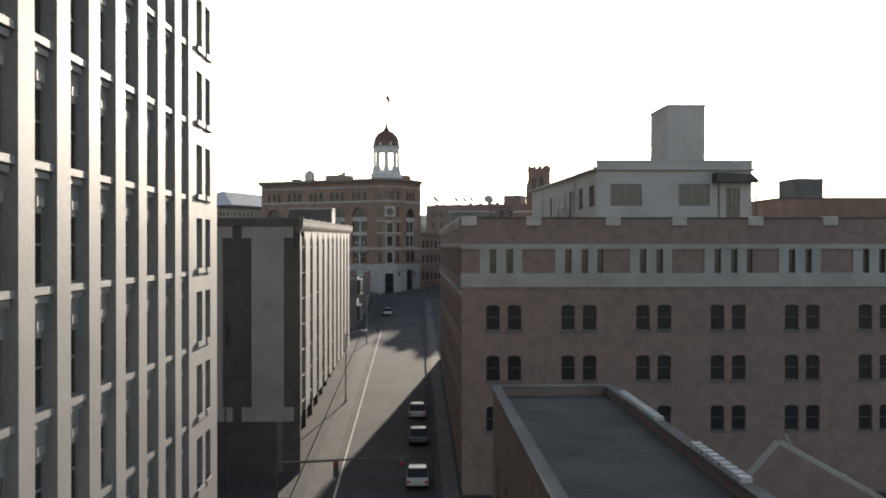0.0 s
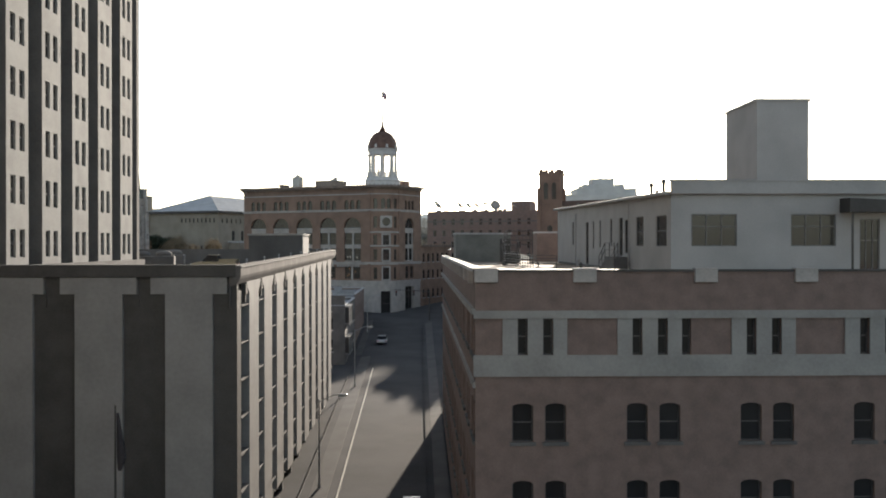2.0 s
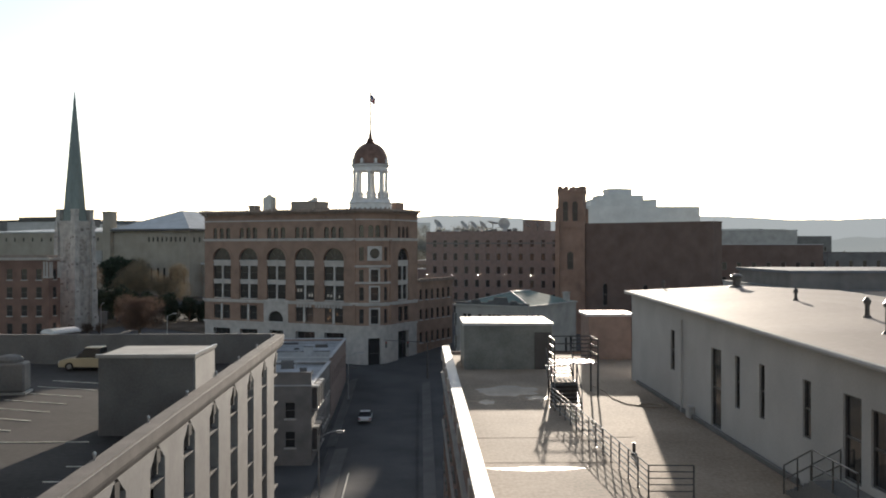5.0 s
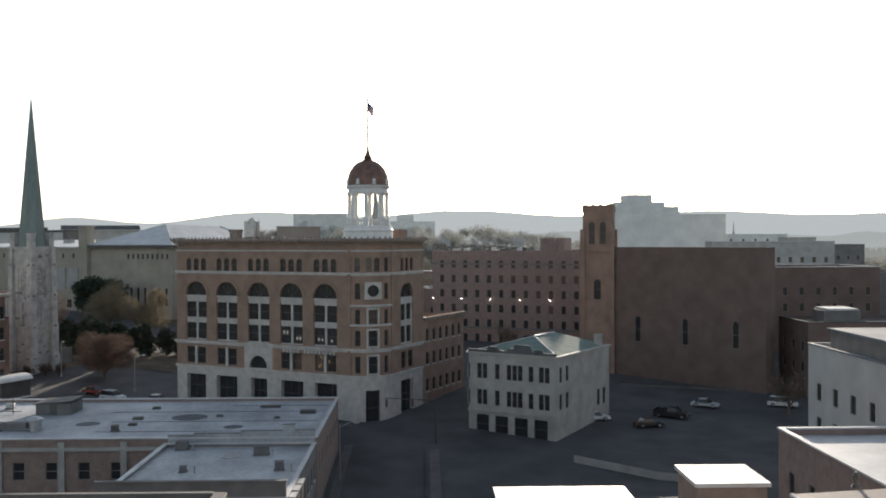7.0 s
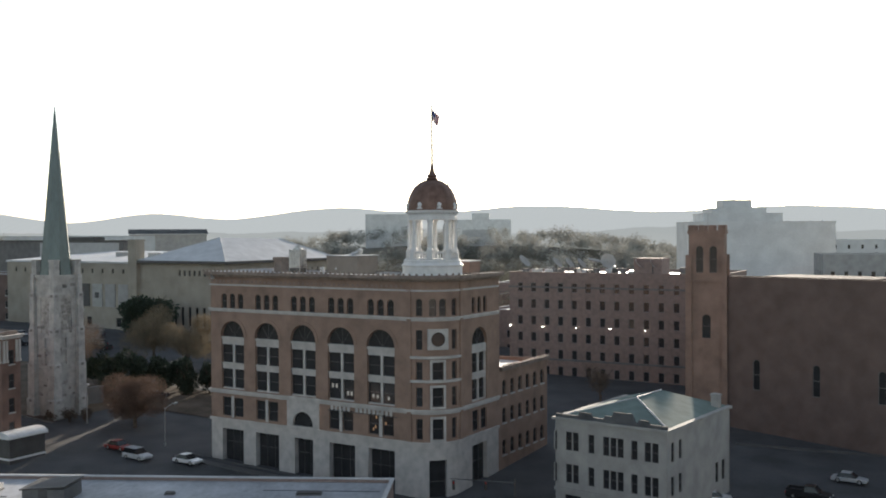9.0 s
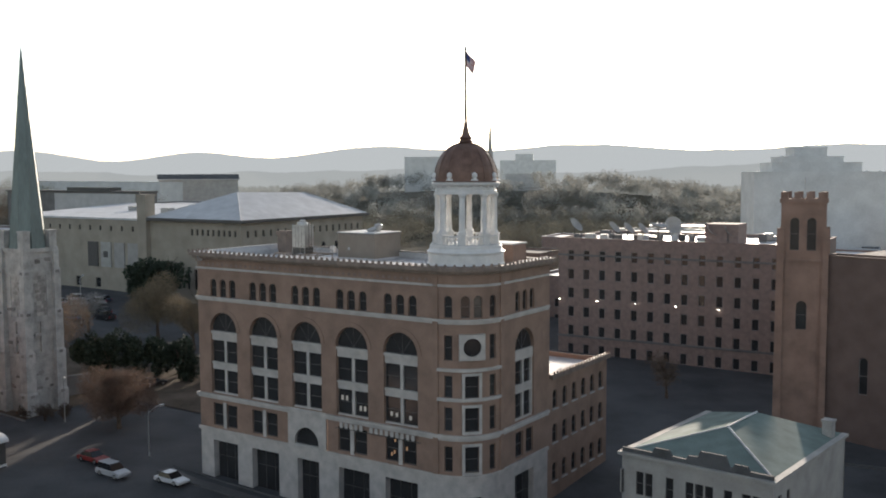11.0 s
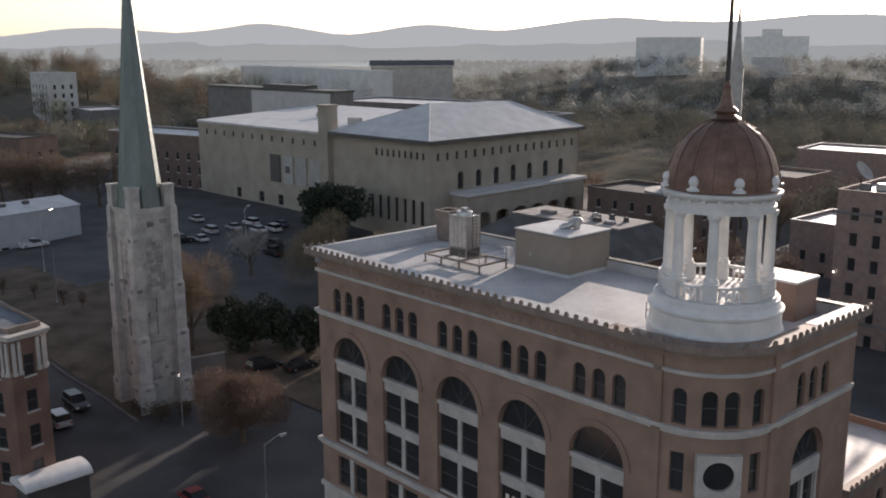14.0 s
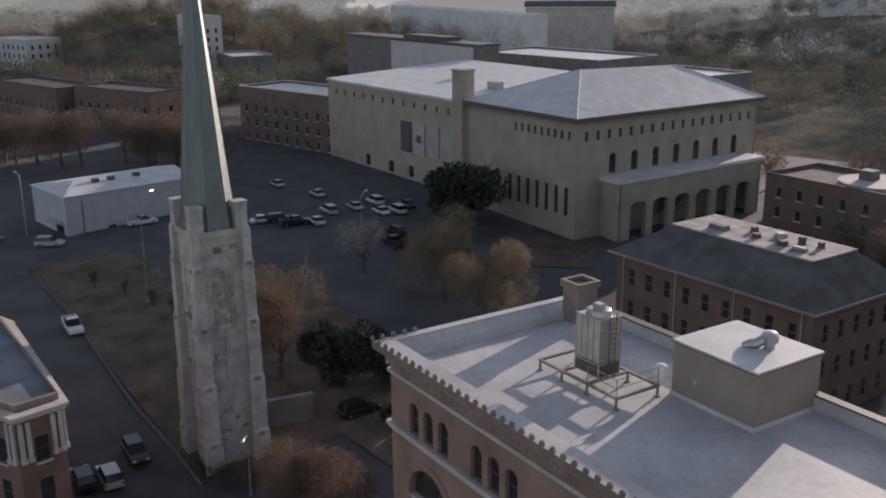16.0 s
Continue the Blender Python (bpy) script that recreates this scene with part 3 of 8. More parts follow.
    ring(-4, 6.3, [(mid - 1.2, mid + 1.2, -1.5, 4.2, 0)], STONE_TRIM, 0.6)
    ring(6.3, 10.2, [(a, c, 6.9, 9.6, 0) for a, c in cols + sides], BRICK)
    ring(10.2, 14.3, [(a, c, 11.2, 13.7, 0) for a, c in cols + sides], BRICK)
    ring(14.3, 17.5, [(a, c, 14.7, 17.0, 0) for a, c in cols + sides], BRICK)
    ring(17.5, 22.4, [(a, c, 18.6, 21.2, 0) for a, c in sides], BRICK)
    ring(22.4, 27.6, [(a, c, 23.0, 25.3, 1.0) for a, c in sides + [(mid - 1.15, mid - 0.2), (mid + 0.2, mid + 1.15)]], BRICK)
    for z0, z1 in ((6.9, 9.6), (11.2, 13.7), (14.7, 17.0)):
        bm = bmesh.new()
        m4 = bend_m(mid, 0, 0)
        for r in ((-1.05, -0.75, -0.1, 0.1, z0 - 0.3, z1 + 0.3), (0.75, 1.05, -0.1, 0.1, z0 - 0.3, z1 + 0.3), (-0.75, 0.75, -0.1, 0.1, z1, z1 + 0.3), (-0.75, 0.75, -0.14, 0.1, z0 - 0.3, z0)):
            box(bm, *r, m4)
        part("window_surround", bm, STONE_TRIM, b)
    # round porthole in a stone panel
    m4 = bend_m(mid, -0.05, 20.0)
    bm = bmesh.new()
    n = 32
    outer, inner, backr = [], [], []
    for i in range(n):
        a = 2 * math.pi * i / n
        c, s = math.cos(a), math.sin(a)
        k = 1.35 / max(abs(c), abs(s))
        outer.append(bm.verts.new(m4 @ Vector((c * k, -0.25, s * k))))
        inner.append(bm.verts.new(m4 @ Vector((c * 0.95, -0.25, s * 0.95))))
        backr.append(bm.verts.new(m4 @ Vector((c * 0.95, 0.1, s * 0.95))))
    rim = [bm.verts.new(m4 @ Vector((math.cos(2 * math.pi * i / n) * 1.35 / max(abs(math.cos(2 * math.pi * i / n)), abs(math.sin(2 * math.pi * i / n))), 0.45, math.sin(2 * math.pi * i / n) * 1.35 / max(abs(math.cos(2 * math.pi * i / n)), abs(math.sin(2 * math.pi * i / n)))))) for i in range(n)]
    for i in range(n):
        j = (i + 1) % n
        bm.faces.new((outer[i], outer[j], inner[j], inner[i]))
        bm.faces.new((inner[i], inner[j], backr[j], backr[i]))
        bm.faces.new((rim[i], rim[j], outer[j], outer[i]))
    port = part("porthole_panel", bm, STONE_TRIM, b, "square stone panel with round dark window")
    bm = lathe([(0.95, -0.02), (0.95, 0.02)], 28)
    bmesh.ops.transform(bm, matrix=m4 @ pose(0, 0.0, 0, 90, 0, 0), verts=bm.verts)
    part("pane", bm, GLASS, port)
    # belts follow front, corner and right face
    def belt(z0, z1, out, material=STONE_TRIM, name="belt_course"):
        bm = bmesh.new()
        side = 0.1 - min(out, 0.45)
        pts = [(side, RLEN), (side, -out), (CU, -out)]
        pts += [(CU + (CR + out) * math.cos(-math.pi / 2 + math.pi / 2 * i / 20), CV + (CR + out) * math.sin(-math.pi / 2 + math.pi / 2 * i / 20)) for i in range(1, 21)]
        pts += [(CU + CR + out, RLEN)]
        inn = [(0.4, RLEN), (0.4, 0.2), (CU, 0.2)]
        inn += [(CU + (CR - 0.2) * math.cos(-math.pi / 2 + math.pi / 2 * i / 20), CV + (CR - 0.2) * math.sin(-math.pi / 2 + math.pi / 2 * i / 20)) for i in range(1, 21)]
        inn += [(CU + CR - 0.2, RLEN)]
        ringv = [[bm.verts.new((x, y, z)) for x, y in p] for p, z in ((inn, z0), (pts, z0), (pts, z1), (inn, z1))]
        for p, q in zip(ringv, ringv[1:] + ringv[:1]):
            for i in range(len(p) - 1):
                bm.faces.new((p[i], p[i + 1], q[i + 1], q[i]))
        return part(name, bm, material, b)
    belt(6.15, 6.55, 0.2)
    belt(10.2, 10.45, 0.15)
    belt(10.45, 10.8, 0.32)
    belt(22.35, 22.6, 0.14)
    belt(22.6, 22.85, 0.28)
    belt(26.2, 26.45, 0.18)
    belt(27.15, 27.4, 0.15, BRICK, "corbel_course")
    belt(27.5, 27.85, 0.45, CORNICE, "cornice")
    belt(27.85, 28.3, 1.05, CORNICE, "cornice")
    for z, ud in ((17.35, 1), (14.25, 1)):
        bm = bmesh.new()
        n, prev = 20, None
        for i in range(n + 1):
            a = -math.pi / 2 + math.pi / 2 * i / n
            cur = [bm.verts.new((CU + r * math.cos(a), CV + r * math.sin(a), zz)) for r, zz in ((CR - 0.1, z), (CR + 0.22, z + 0.1), (CR + 0.22, z + 0.4), (CR - 0.1, z + 0.45))]
            if prev:
                for k in range(3):
                    bm.faces.new((prev[k], prev[k + 1], cur[k + 1], cur[k]))
            prev = cur
        part("belt_course", bm, STONE_TRIM, b)
    # slim brick piers where the round corner begins
    part("pier", boxes([(CU - 0.55, CU + 0.1, -0.18, 0.1, 6.3, 27.5)]), BRICK, b)
    part("pier", boxes([(CU + CR - 0.1, CU + CR + 0.18, CV - 0.1, CV + 0.55, 6.3, 27.5)]), BRICK, b)
    # cornice gutter with a row of upright copper antefixes
    am = boxes([(-0.14, 0.14, -0.08, 0.08, 0, 0.2), (-0.08, 0.08, -0.07, 0.07, 0.2, 0.3)])
    ame = mesh_of("antefix", am)
    ame.materials.append(CORNICE)
    for i in range(46):
        part("antefix", ame, None, b, m=pose(-0.4 + i * 0.797, -0.95, 28.3))
    for i in range(9):
        a = -math.pi / 2 + math.pi / 2 * (i + 0.5) / 9
        part("antefix", ame, None, b, m=pose(CU + (CR + 0.95) * math.cos(a), CV + (CR + 0.95) * math.sin(a), 28.3, 0, 0, math.degrees(a) + 90))
    for i in range(14):
        part("antefix", ame, None, b, m=pose(CU + CR + 0.95, CV + 0.4 + i * 0.785, 28.3, 0, 0, 90))
    for i in range(4):
        part("antefix", ame, None, b, m=pose(-0.28, -0.3 + i * 0.785, 28.3, 0, 0, 90))
    # frieze of small square vents
    fr = boxes([(-0.16, 0.16, -0.03, 0.05, 0, 0.32)])
    frm = mesh_of("frieze_boss", fr)
    frm.materials.append(BRICK_DK)
    for i in range(44):
        part("frieze_boss", frm, None, b, m=pose(0.5 + i * 0.79, 0, 26.66))
    # roof deck, gutter slope and back parapets
    H = RLEN
    bm = bmesh.new()
    pts = [(0.3, 0.3), (CU, 0.3)] + [(CU + (CR - 0.3) * math.cos(-math.pi / 2 + math.pi / 2 * i / 12), CV + (CR - 0.3) * math.sin(-math.pi / 2 + math.pi / 2 * i / 12)) for i in range(1, 13)] + [(CU + CR - 0.3, H), (0.3, H)]
    prism(bm, pts, 26.9, 27.2)
    part("roof", bm, DOMEROOF, b, "white roof membrane")
    bm = bmesh.new()
    prof = ((-1.0, 28.31), (0.25, 28.33), (0.9, 27.7), (1.0, 27.2))
    line = [(0, H)] + [(0, 0)] + [(CU, 0)]
    prev = None
    for sx in (-0.3, CU - 3.6):
        cur = [bm.verts.new((sx, d, z)) for d, z in prof]
        if prev:
            for k in range(3):
                bm.faces.new((prev[k], prev[k + 1], cur[k + 1], cur[k]))
        prev = cur
    prev = None
    for sy in (-0.9, H):
        cur = [bm.verts.new((max(d, -0.4) + 0.1, sy, z + 0.004)) for d, z in prof]
        if prev:
            for k in range(3):
                bm.faces.new((prev[k], prev[k + 1], cur[k + 1], cur[k]))
        prev = cur
    prev = None
    for sy in (CV + 4.0, H):
        cur = [bm.verts.new((CU + CR - d, sy, z + 0.004)) for d, z in prof]
        if prev:
            for k in range(3):
                bm.faces.new((prev[k], prev[k + 1], cur[k + 1], cur[k]))
        prev = cur
    part("gutter_slope", bm, DOMEROOF, b, "white membrane over the cornice")
    part("back_wall", boxes([(0.0, CU + CR, H, H + 0.35, 14.0, 28.0)]), BRICK, b)
    part("side_wall", boxes([(0.1, 0.5, 0.6, H - 0.01, -2, 27.1)]), BRICK, b)
    part("parapet", boxes([(0.35, CU + CR - 0.4, H - 0.12, H - 0.01, 27.2, 27.98)]), DOMEROOF, b)
    part("coping", boxes([(-0.1, CU + CR + 0.1, H - 0.15, H + 0.45, 28.0, 28.12)]), DARKMET, b)
    ch = part("chimney", boxes([(0.9, 2.5, H - 2.1, H - 0.4, 27.2, 29.6), (0.75, 2.65, H - 2.25, H - 0.25, 29.6, 29.85)]), CORNICE, b)
    # thin dark sheet stands for the shade inside the open flue
    part("flue_shade", boxes([(1.0, 2.4, H - 2.0, H - 0.5, 29.85, 29.86)]), DARKMET, ch)
    for q in ((0.75, 1.0, H - 2.25, H - 0.25), (2.4, 2.65, H - 2.25, H - 0.25), (1.0, 2.4, H - 2.25, H - 2.0), (1.0, 2.4, H - 0.5, H - 0.25)):
        part("chimney_rim", boxes([(*q, 29.85, 30.1)]), CORNICE, ch)
    # lower wing behind
    aw = [(16.6 + i * 2.5, 17.8 + i * 2.5, z, z + 2.2, 1.0) for i in range(6) for z in (2.0, 6.6, 10.6)]
    wm = face_m((CU + CR, 0, 0), 90)
    facade(b, wm, RLEN, 31.2, -5, 14.2, aw, BRICK, 0.3, "sash", FRAMEDK, None, STONE_TRIM, "wing_wall")
    part("wing_wall", boxes([(CU + CR - 18, CU + CR, 31.2, 31.5, -5, 14.2), (CU + CR - 18, CU + CR - 17.7, H + 0.4, 31.2, -5, 14.2)]), BRICK, b)
    part("wing_roof", boxes([(CU + CR - 17.7, CU + CR - 0.3, H + 0.35, 31.2, 13.3, 13.6)]), DOMEROOF, b)
    part("wing_cornice", boxes([(CU + CR - 0.3, CU + CR + 0.5, H + 0.4, 31.7, 14.2, 14.75)]), CORNICE, b)
    for i in range(20):
        part("antefix", ame, None, b, m=pose(CU + CR + 0.4, H + 0.9 + i * 0.785, 14.75, 0, 0, 90))
    # lit ceiling lamps that show through four office windows, and two warm ones below
    for u, z, m in ((22.75, 12.6, OFFICELAMP), (23.4, 12.6, OFFICELAMP), (25.35, 11.7, OFFICELAMP), (25.95, 11.7, OFFICELAMP), (29.6, 11.75, OFFICELAMP), (30.3, 11.7, OFFICELAMP), (32.1, 11.6, OFFICELAMP)):
        part("ceiling_lamp", boxes([(u - 0.16, u + 0.16, 0.40, 0.43, z, z + 0.55 - 0.1 * (u > 28))]), m, b)
    for u, z in ((29.75, 7.4), (30.1, 7.7), (31.75, 8.3), (30.2, 9.0)):
        part("ceiling_lamp", boxes([(u - 0.1, u + 0.1, 0.20, 0.22, z, z + 0.4)]), OFFICEWARM, b)
    # front sign: a row of plain bars where letters stand
    sg = part("sign", boxes([(22.4, 34.0, -0.42, -0.36, 9.55, 9.62)]), DARKMET, b, "row of raised white letter shapes")
    for i in range(15):
        if i == 5:
            continue
        x = 23.0 + i * 0.70
        part("letter_bar", boxes([(x, x + 0.42, -0.46, -0.38, 9.68, 10.26)]), STONE_TRIM, sg)
    return b


domed_building()


def cupola():
    c = thing("cupola", "white painted open cupola with brown copper dome, finial and flagpole", "cupola", pose(DOME_AT[0], DOME_AT[1], 0, 0, 0, DOME_RZ) @ pose(CU + 0.35, CV + 0.2, 0))
    part("drum", lathe([(4.18, 27.0), (4.18, 28.25), (4.1, 28.4), (4.04, 28.42), (4.02, 29.35), (4.14, 29.45), (4.16, 29.6), (4.0, 29.72), (3.85, 29.95), (3.85, 30.2), (3.75, 30.25), (3.75, 30.35)], 40), WHITEP, c)
    part("floor", lathe([(3.7, 30.3), (3.7, 30.4)], 32), MEMB, c)
    bal = mesh_of("baluster", lathe([(0.10, 0), (0.10, 0.06), (0.05, 0.12), (0.11, 0.3), (0.05, 0.62), (0.10, 0.68), (0.10, 0.75)], 8))
    bal.materials.append(WHITEP)
    col = mesh_of("column", lathe([(0.44, 0), (0.44, 0.14), (0.38, 0.2), (0.40, 0.26), (0.33, 0.34), (0.33, 1.3), (0.29, 3.65), (0.31, 3.7), (0.31, 3.76), (0.40, 3.92), (0.42, 3.95), (0.42, 4.15)], 16))
    col.materials.append(WHITEP)
    ped = mesh_of("pedestal", boxes([(-0.42, 0.42, -0.42, 0.42, 0, 1.05), (-0.48, 0.48, -0.48, 0.48, 1.05, 1.15)]))
    ped.materials.append(WHITEP)
    for i in range(8):
        a = 2 * math.pi * (i + 0.5) / 8 + radians(3)
        part("column", col, None, c, m=pose(3.02 * math.cos(a), 3.02 * math.sin(a), 31.5))
        part("pedestal", ped, None, c, m=pose(3.1 * math.cos(a), 3.1 * math.sin(a), 30.35, 0, 0, math.degrees(a)))
        for k in range(5):
            q = a + 2 * math.pi / 8 * (k + 1.1) / 6.2 + 0.03
            part("baluster", bal, None, c, m=pose(3.25 * math.cos(q), 3.25 * math.sin(q), 30.4))
        bm = lathe([(3.12, 31.15), (3.4, 31.15), (3.4, 31.32), (3.12, 31.32), (3.12, 31.15)], 6, a + 0.12, a + 2 * math.pi / 8 - 0.12)
        part("handrail", bm, WHITEP, c)
    part("entablature", lathe([(2.7, 35.6), (3.3, 35.6), (3.3, 35.95), (3.22, 36.0), (3.22, 36.35), (3.5, 36.5), (3.62, 36.65), (3.62, 36.8), (3.3, 36.85), (2.7, 36.85)], 40), WHITEP, c)
    part("ceiling", lathe([(3.2, 36.4), (3.2, 36.5)], 24), WHITEP, c)
    dent = mesh_of("modillion", boxes([(-0.1, 0.1, -0.12, 0.12, 0, 0.16)]))
    dent.materials.append(WHITEP)
    for i in range(24):
        a = 2 * math.pi * i / 24
        part("modillion", dent, None, c, m=pose(3.38 * math.cos(a), 3.38 * math.sin(a), 36.3, 0, 0, math.degrees(a)))
    prof = [(3.45, 36.86)] + [(3.4 * math.cos(t) ** 0.9 if t < 1.45 else 0.5, 36.95 + 4.05 * math.sin(t)) for t in [1.5 * i / 14 for i in range(14)]] + [(0.62, 41.0), (0.9, 41.05), (0.55, 41.3), (0.75, 41.5), (0.42, 41.8), (0.2, 42.8), (0.22, 43.0), (0.1, 43.3), (0.05, 43.6)]
    part("dome", lathe(prof, 32), COPPER, c, "brown copper sheeted dome")
    vent = lathe([(0.40, 0.0), (0.40, 0.10), (0.24, 0.18), (0.20, 0.30), (0.29, 0.42), (0.30, 0.58), (0.24, 0.74), (0.12, 0.84), (0.02, 0.88)], 14)
    vme = mesh_of("lucarne", vent)
    vme.materials.append(WHITEP)
    for i in range(8):
        a = 2 * math.pi * i / 8 + radians(3)
        part("lucarne", vme, None, c, m=pose(3.36 * math.cos(a), 3.36 * math.sin(a), 37.0, 0, 0, math.degrees(a) + 90))
    rib = bmesh.new()
    for i in range(16):
        a = 2 * math.pi * i / 16
        last = None
        for t in [1.42 * k / 8 for k in range(9)]:
            r = 3.42 * math.cos(t) ** 0.9
            p = (r * math.cos(a), r * math.sin(a), 36.97 + 4.05 * math.sin(t))
            if last:
                tube(rib, last, p, 0.035, 4)
            last = p
    part("dome_seams", rib, COPPER, c)
    bm = bmesh.new()
    tube(bm, (0, 0, 43.3), (0, 0, 50.7), 0.15, 8, 0.10)
    pole = part("flagpole", bm, mat("dull dark pole paint", (0.075, 0.07, 0.068), 0.95, spec=0.05), c)
    part("ball", lathe([(0.02, 50.65), (0.12, 50.72), (0.15, 50.82), (0.12, 50.92), (0.02, 51.0)], 10), STEEL, pole)
    # wind-blown flag: stripes and a blue canton
    stripe = [mat("red flag cloth", (0.42, 0.05, 0.06), 0.85), mat("white flag cloth", (0.7, 0.7, 0.7), 0.85), mat("blue flag cloth", (0.05, 0.06, 0.16), 0.85)]
    me = bpy.data.meshes.new("flag")
    nv, nh = 13, 14
    vs, fs = [], []
    for j in range(nv + 1):
        for i in range(nh + 1):
            s, h = i / nh, j / nv
            vs.append((0.1 + 0.95 * s - 0.25 * s * h, 0.22 * math.sin(s * 9 + h * 1.2) * s, 50.4 - 1.45 * h - 1.15 * s ** 1.4 - 0.1 * math.sin(s * 5)))
    for j in range(nv):
        for i in range(nh):
            k = j * (nh + 1) + i
            fs.append((k, k + 1, k + nh + 2, k + nh + 1))
    me.from_pydata(vs, [], fs)
    for s in stripe:
        me.materials.append(s)
    for k, p in enumerate(me.polygons):
        j, i = divmod(k, nh)
        p.material_index = 2 if (j < 7 and i < 6) else j % 2
    sd = part("flag", me, None, c, "striped flag with a blue canton")
    sd.rotation_euler = (0, 0, radians(25))
    return c


cupola()


def dome_place(u, v, z=0.0, rz=0.0):
    return pose(DOME_AT[0], DOME_AT[1], 0, 0, 0, DOME_RZ) @ pose(u, v, z, 0, 0, rz)


def roof_penthouse():
    b = thing("roof_penthouse", "tan rendered stair penthouse with white roof on the membrane roof", "penthouse", dome_place(13.9, 10.4, 27.2))
    TANR = mat("tan render", (0.26, 0.22, 0.185), 0.9, vary=0.1)
    part("body", boxes([(0, 5.8, 0, 5.2, 0, 3.2)], 0.02), TANR, b)
    part("roof", boxes([(-0.08, 5.88, -0.08, 5.28, 3.24, 3.36)]), MEMB, b)
    part("drip_edge", boxes([(-0.1, 5.9, -0.1, 5.3, 3.18, 3.239)]), DARKMET, b)
    part("flashing", boxes([(-0.06, 5.86, -0.06, 5.26, 0, 0.25)]), MEMB, b)
    part("vent_cowl", lathe([(0.3, 3.36), (0.3, 3.7), (0.45, 3.75), (0.48, 4.1), (0.35, 4.3), (0.1, 4.35)], 16, cx=3.9, cy=3.2), STEEL, b)
    bm = bmesh.new()
    tube(bm, (3.3, 2.6, 3.5), (3.9, 3.2, 4.0), 0.3, 10)
    tube(bm, (2.9, 2.2, 3.4), (3.3, 2.6, 3.6), 0.2, 10, 0.3)
    part("duct", bm, STEEL, b)
    part("vent_grille", boxes([(1.6, 1.9, -0.05, -0.01, 1.2, 1.5)]), STEEL, b)


roof_penthouse()
b = thing("cupola_railing", "short dark steel railing beside the cupola on the white roof", "railing", dome_place(30.6, 5.6, 27.2))
for i in range(4):
    part("post", (lambda q: (tube(q, (0.25 * i, 0.75 * i, 0), (0.25 * i, 0.75 * i, 1.1), 0.035), q)[-1])(bmesh.new()), RAILM, b)
for z in (0.55, 1.1):
    part("rail", (lambda q: (tube(q, (0, 0, z), (0.75, 2.25, z), 0.035), q)[-1])(bmesh.new()), RAILM, b)
b = thing("roof_stair_box", "small tan brick stair box behind the cupola", "penthouse", dome_place(33.4, 11.9, 27.2))
part("body", boxes([(0, 4.6, 0, 3.0, 0, 2.6)]), BRICK_LT, b)
part("roof", boxes([(-0.1, 4.7, -0.1, 3.1, 2.6, 2.75)]), MEMB, b)


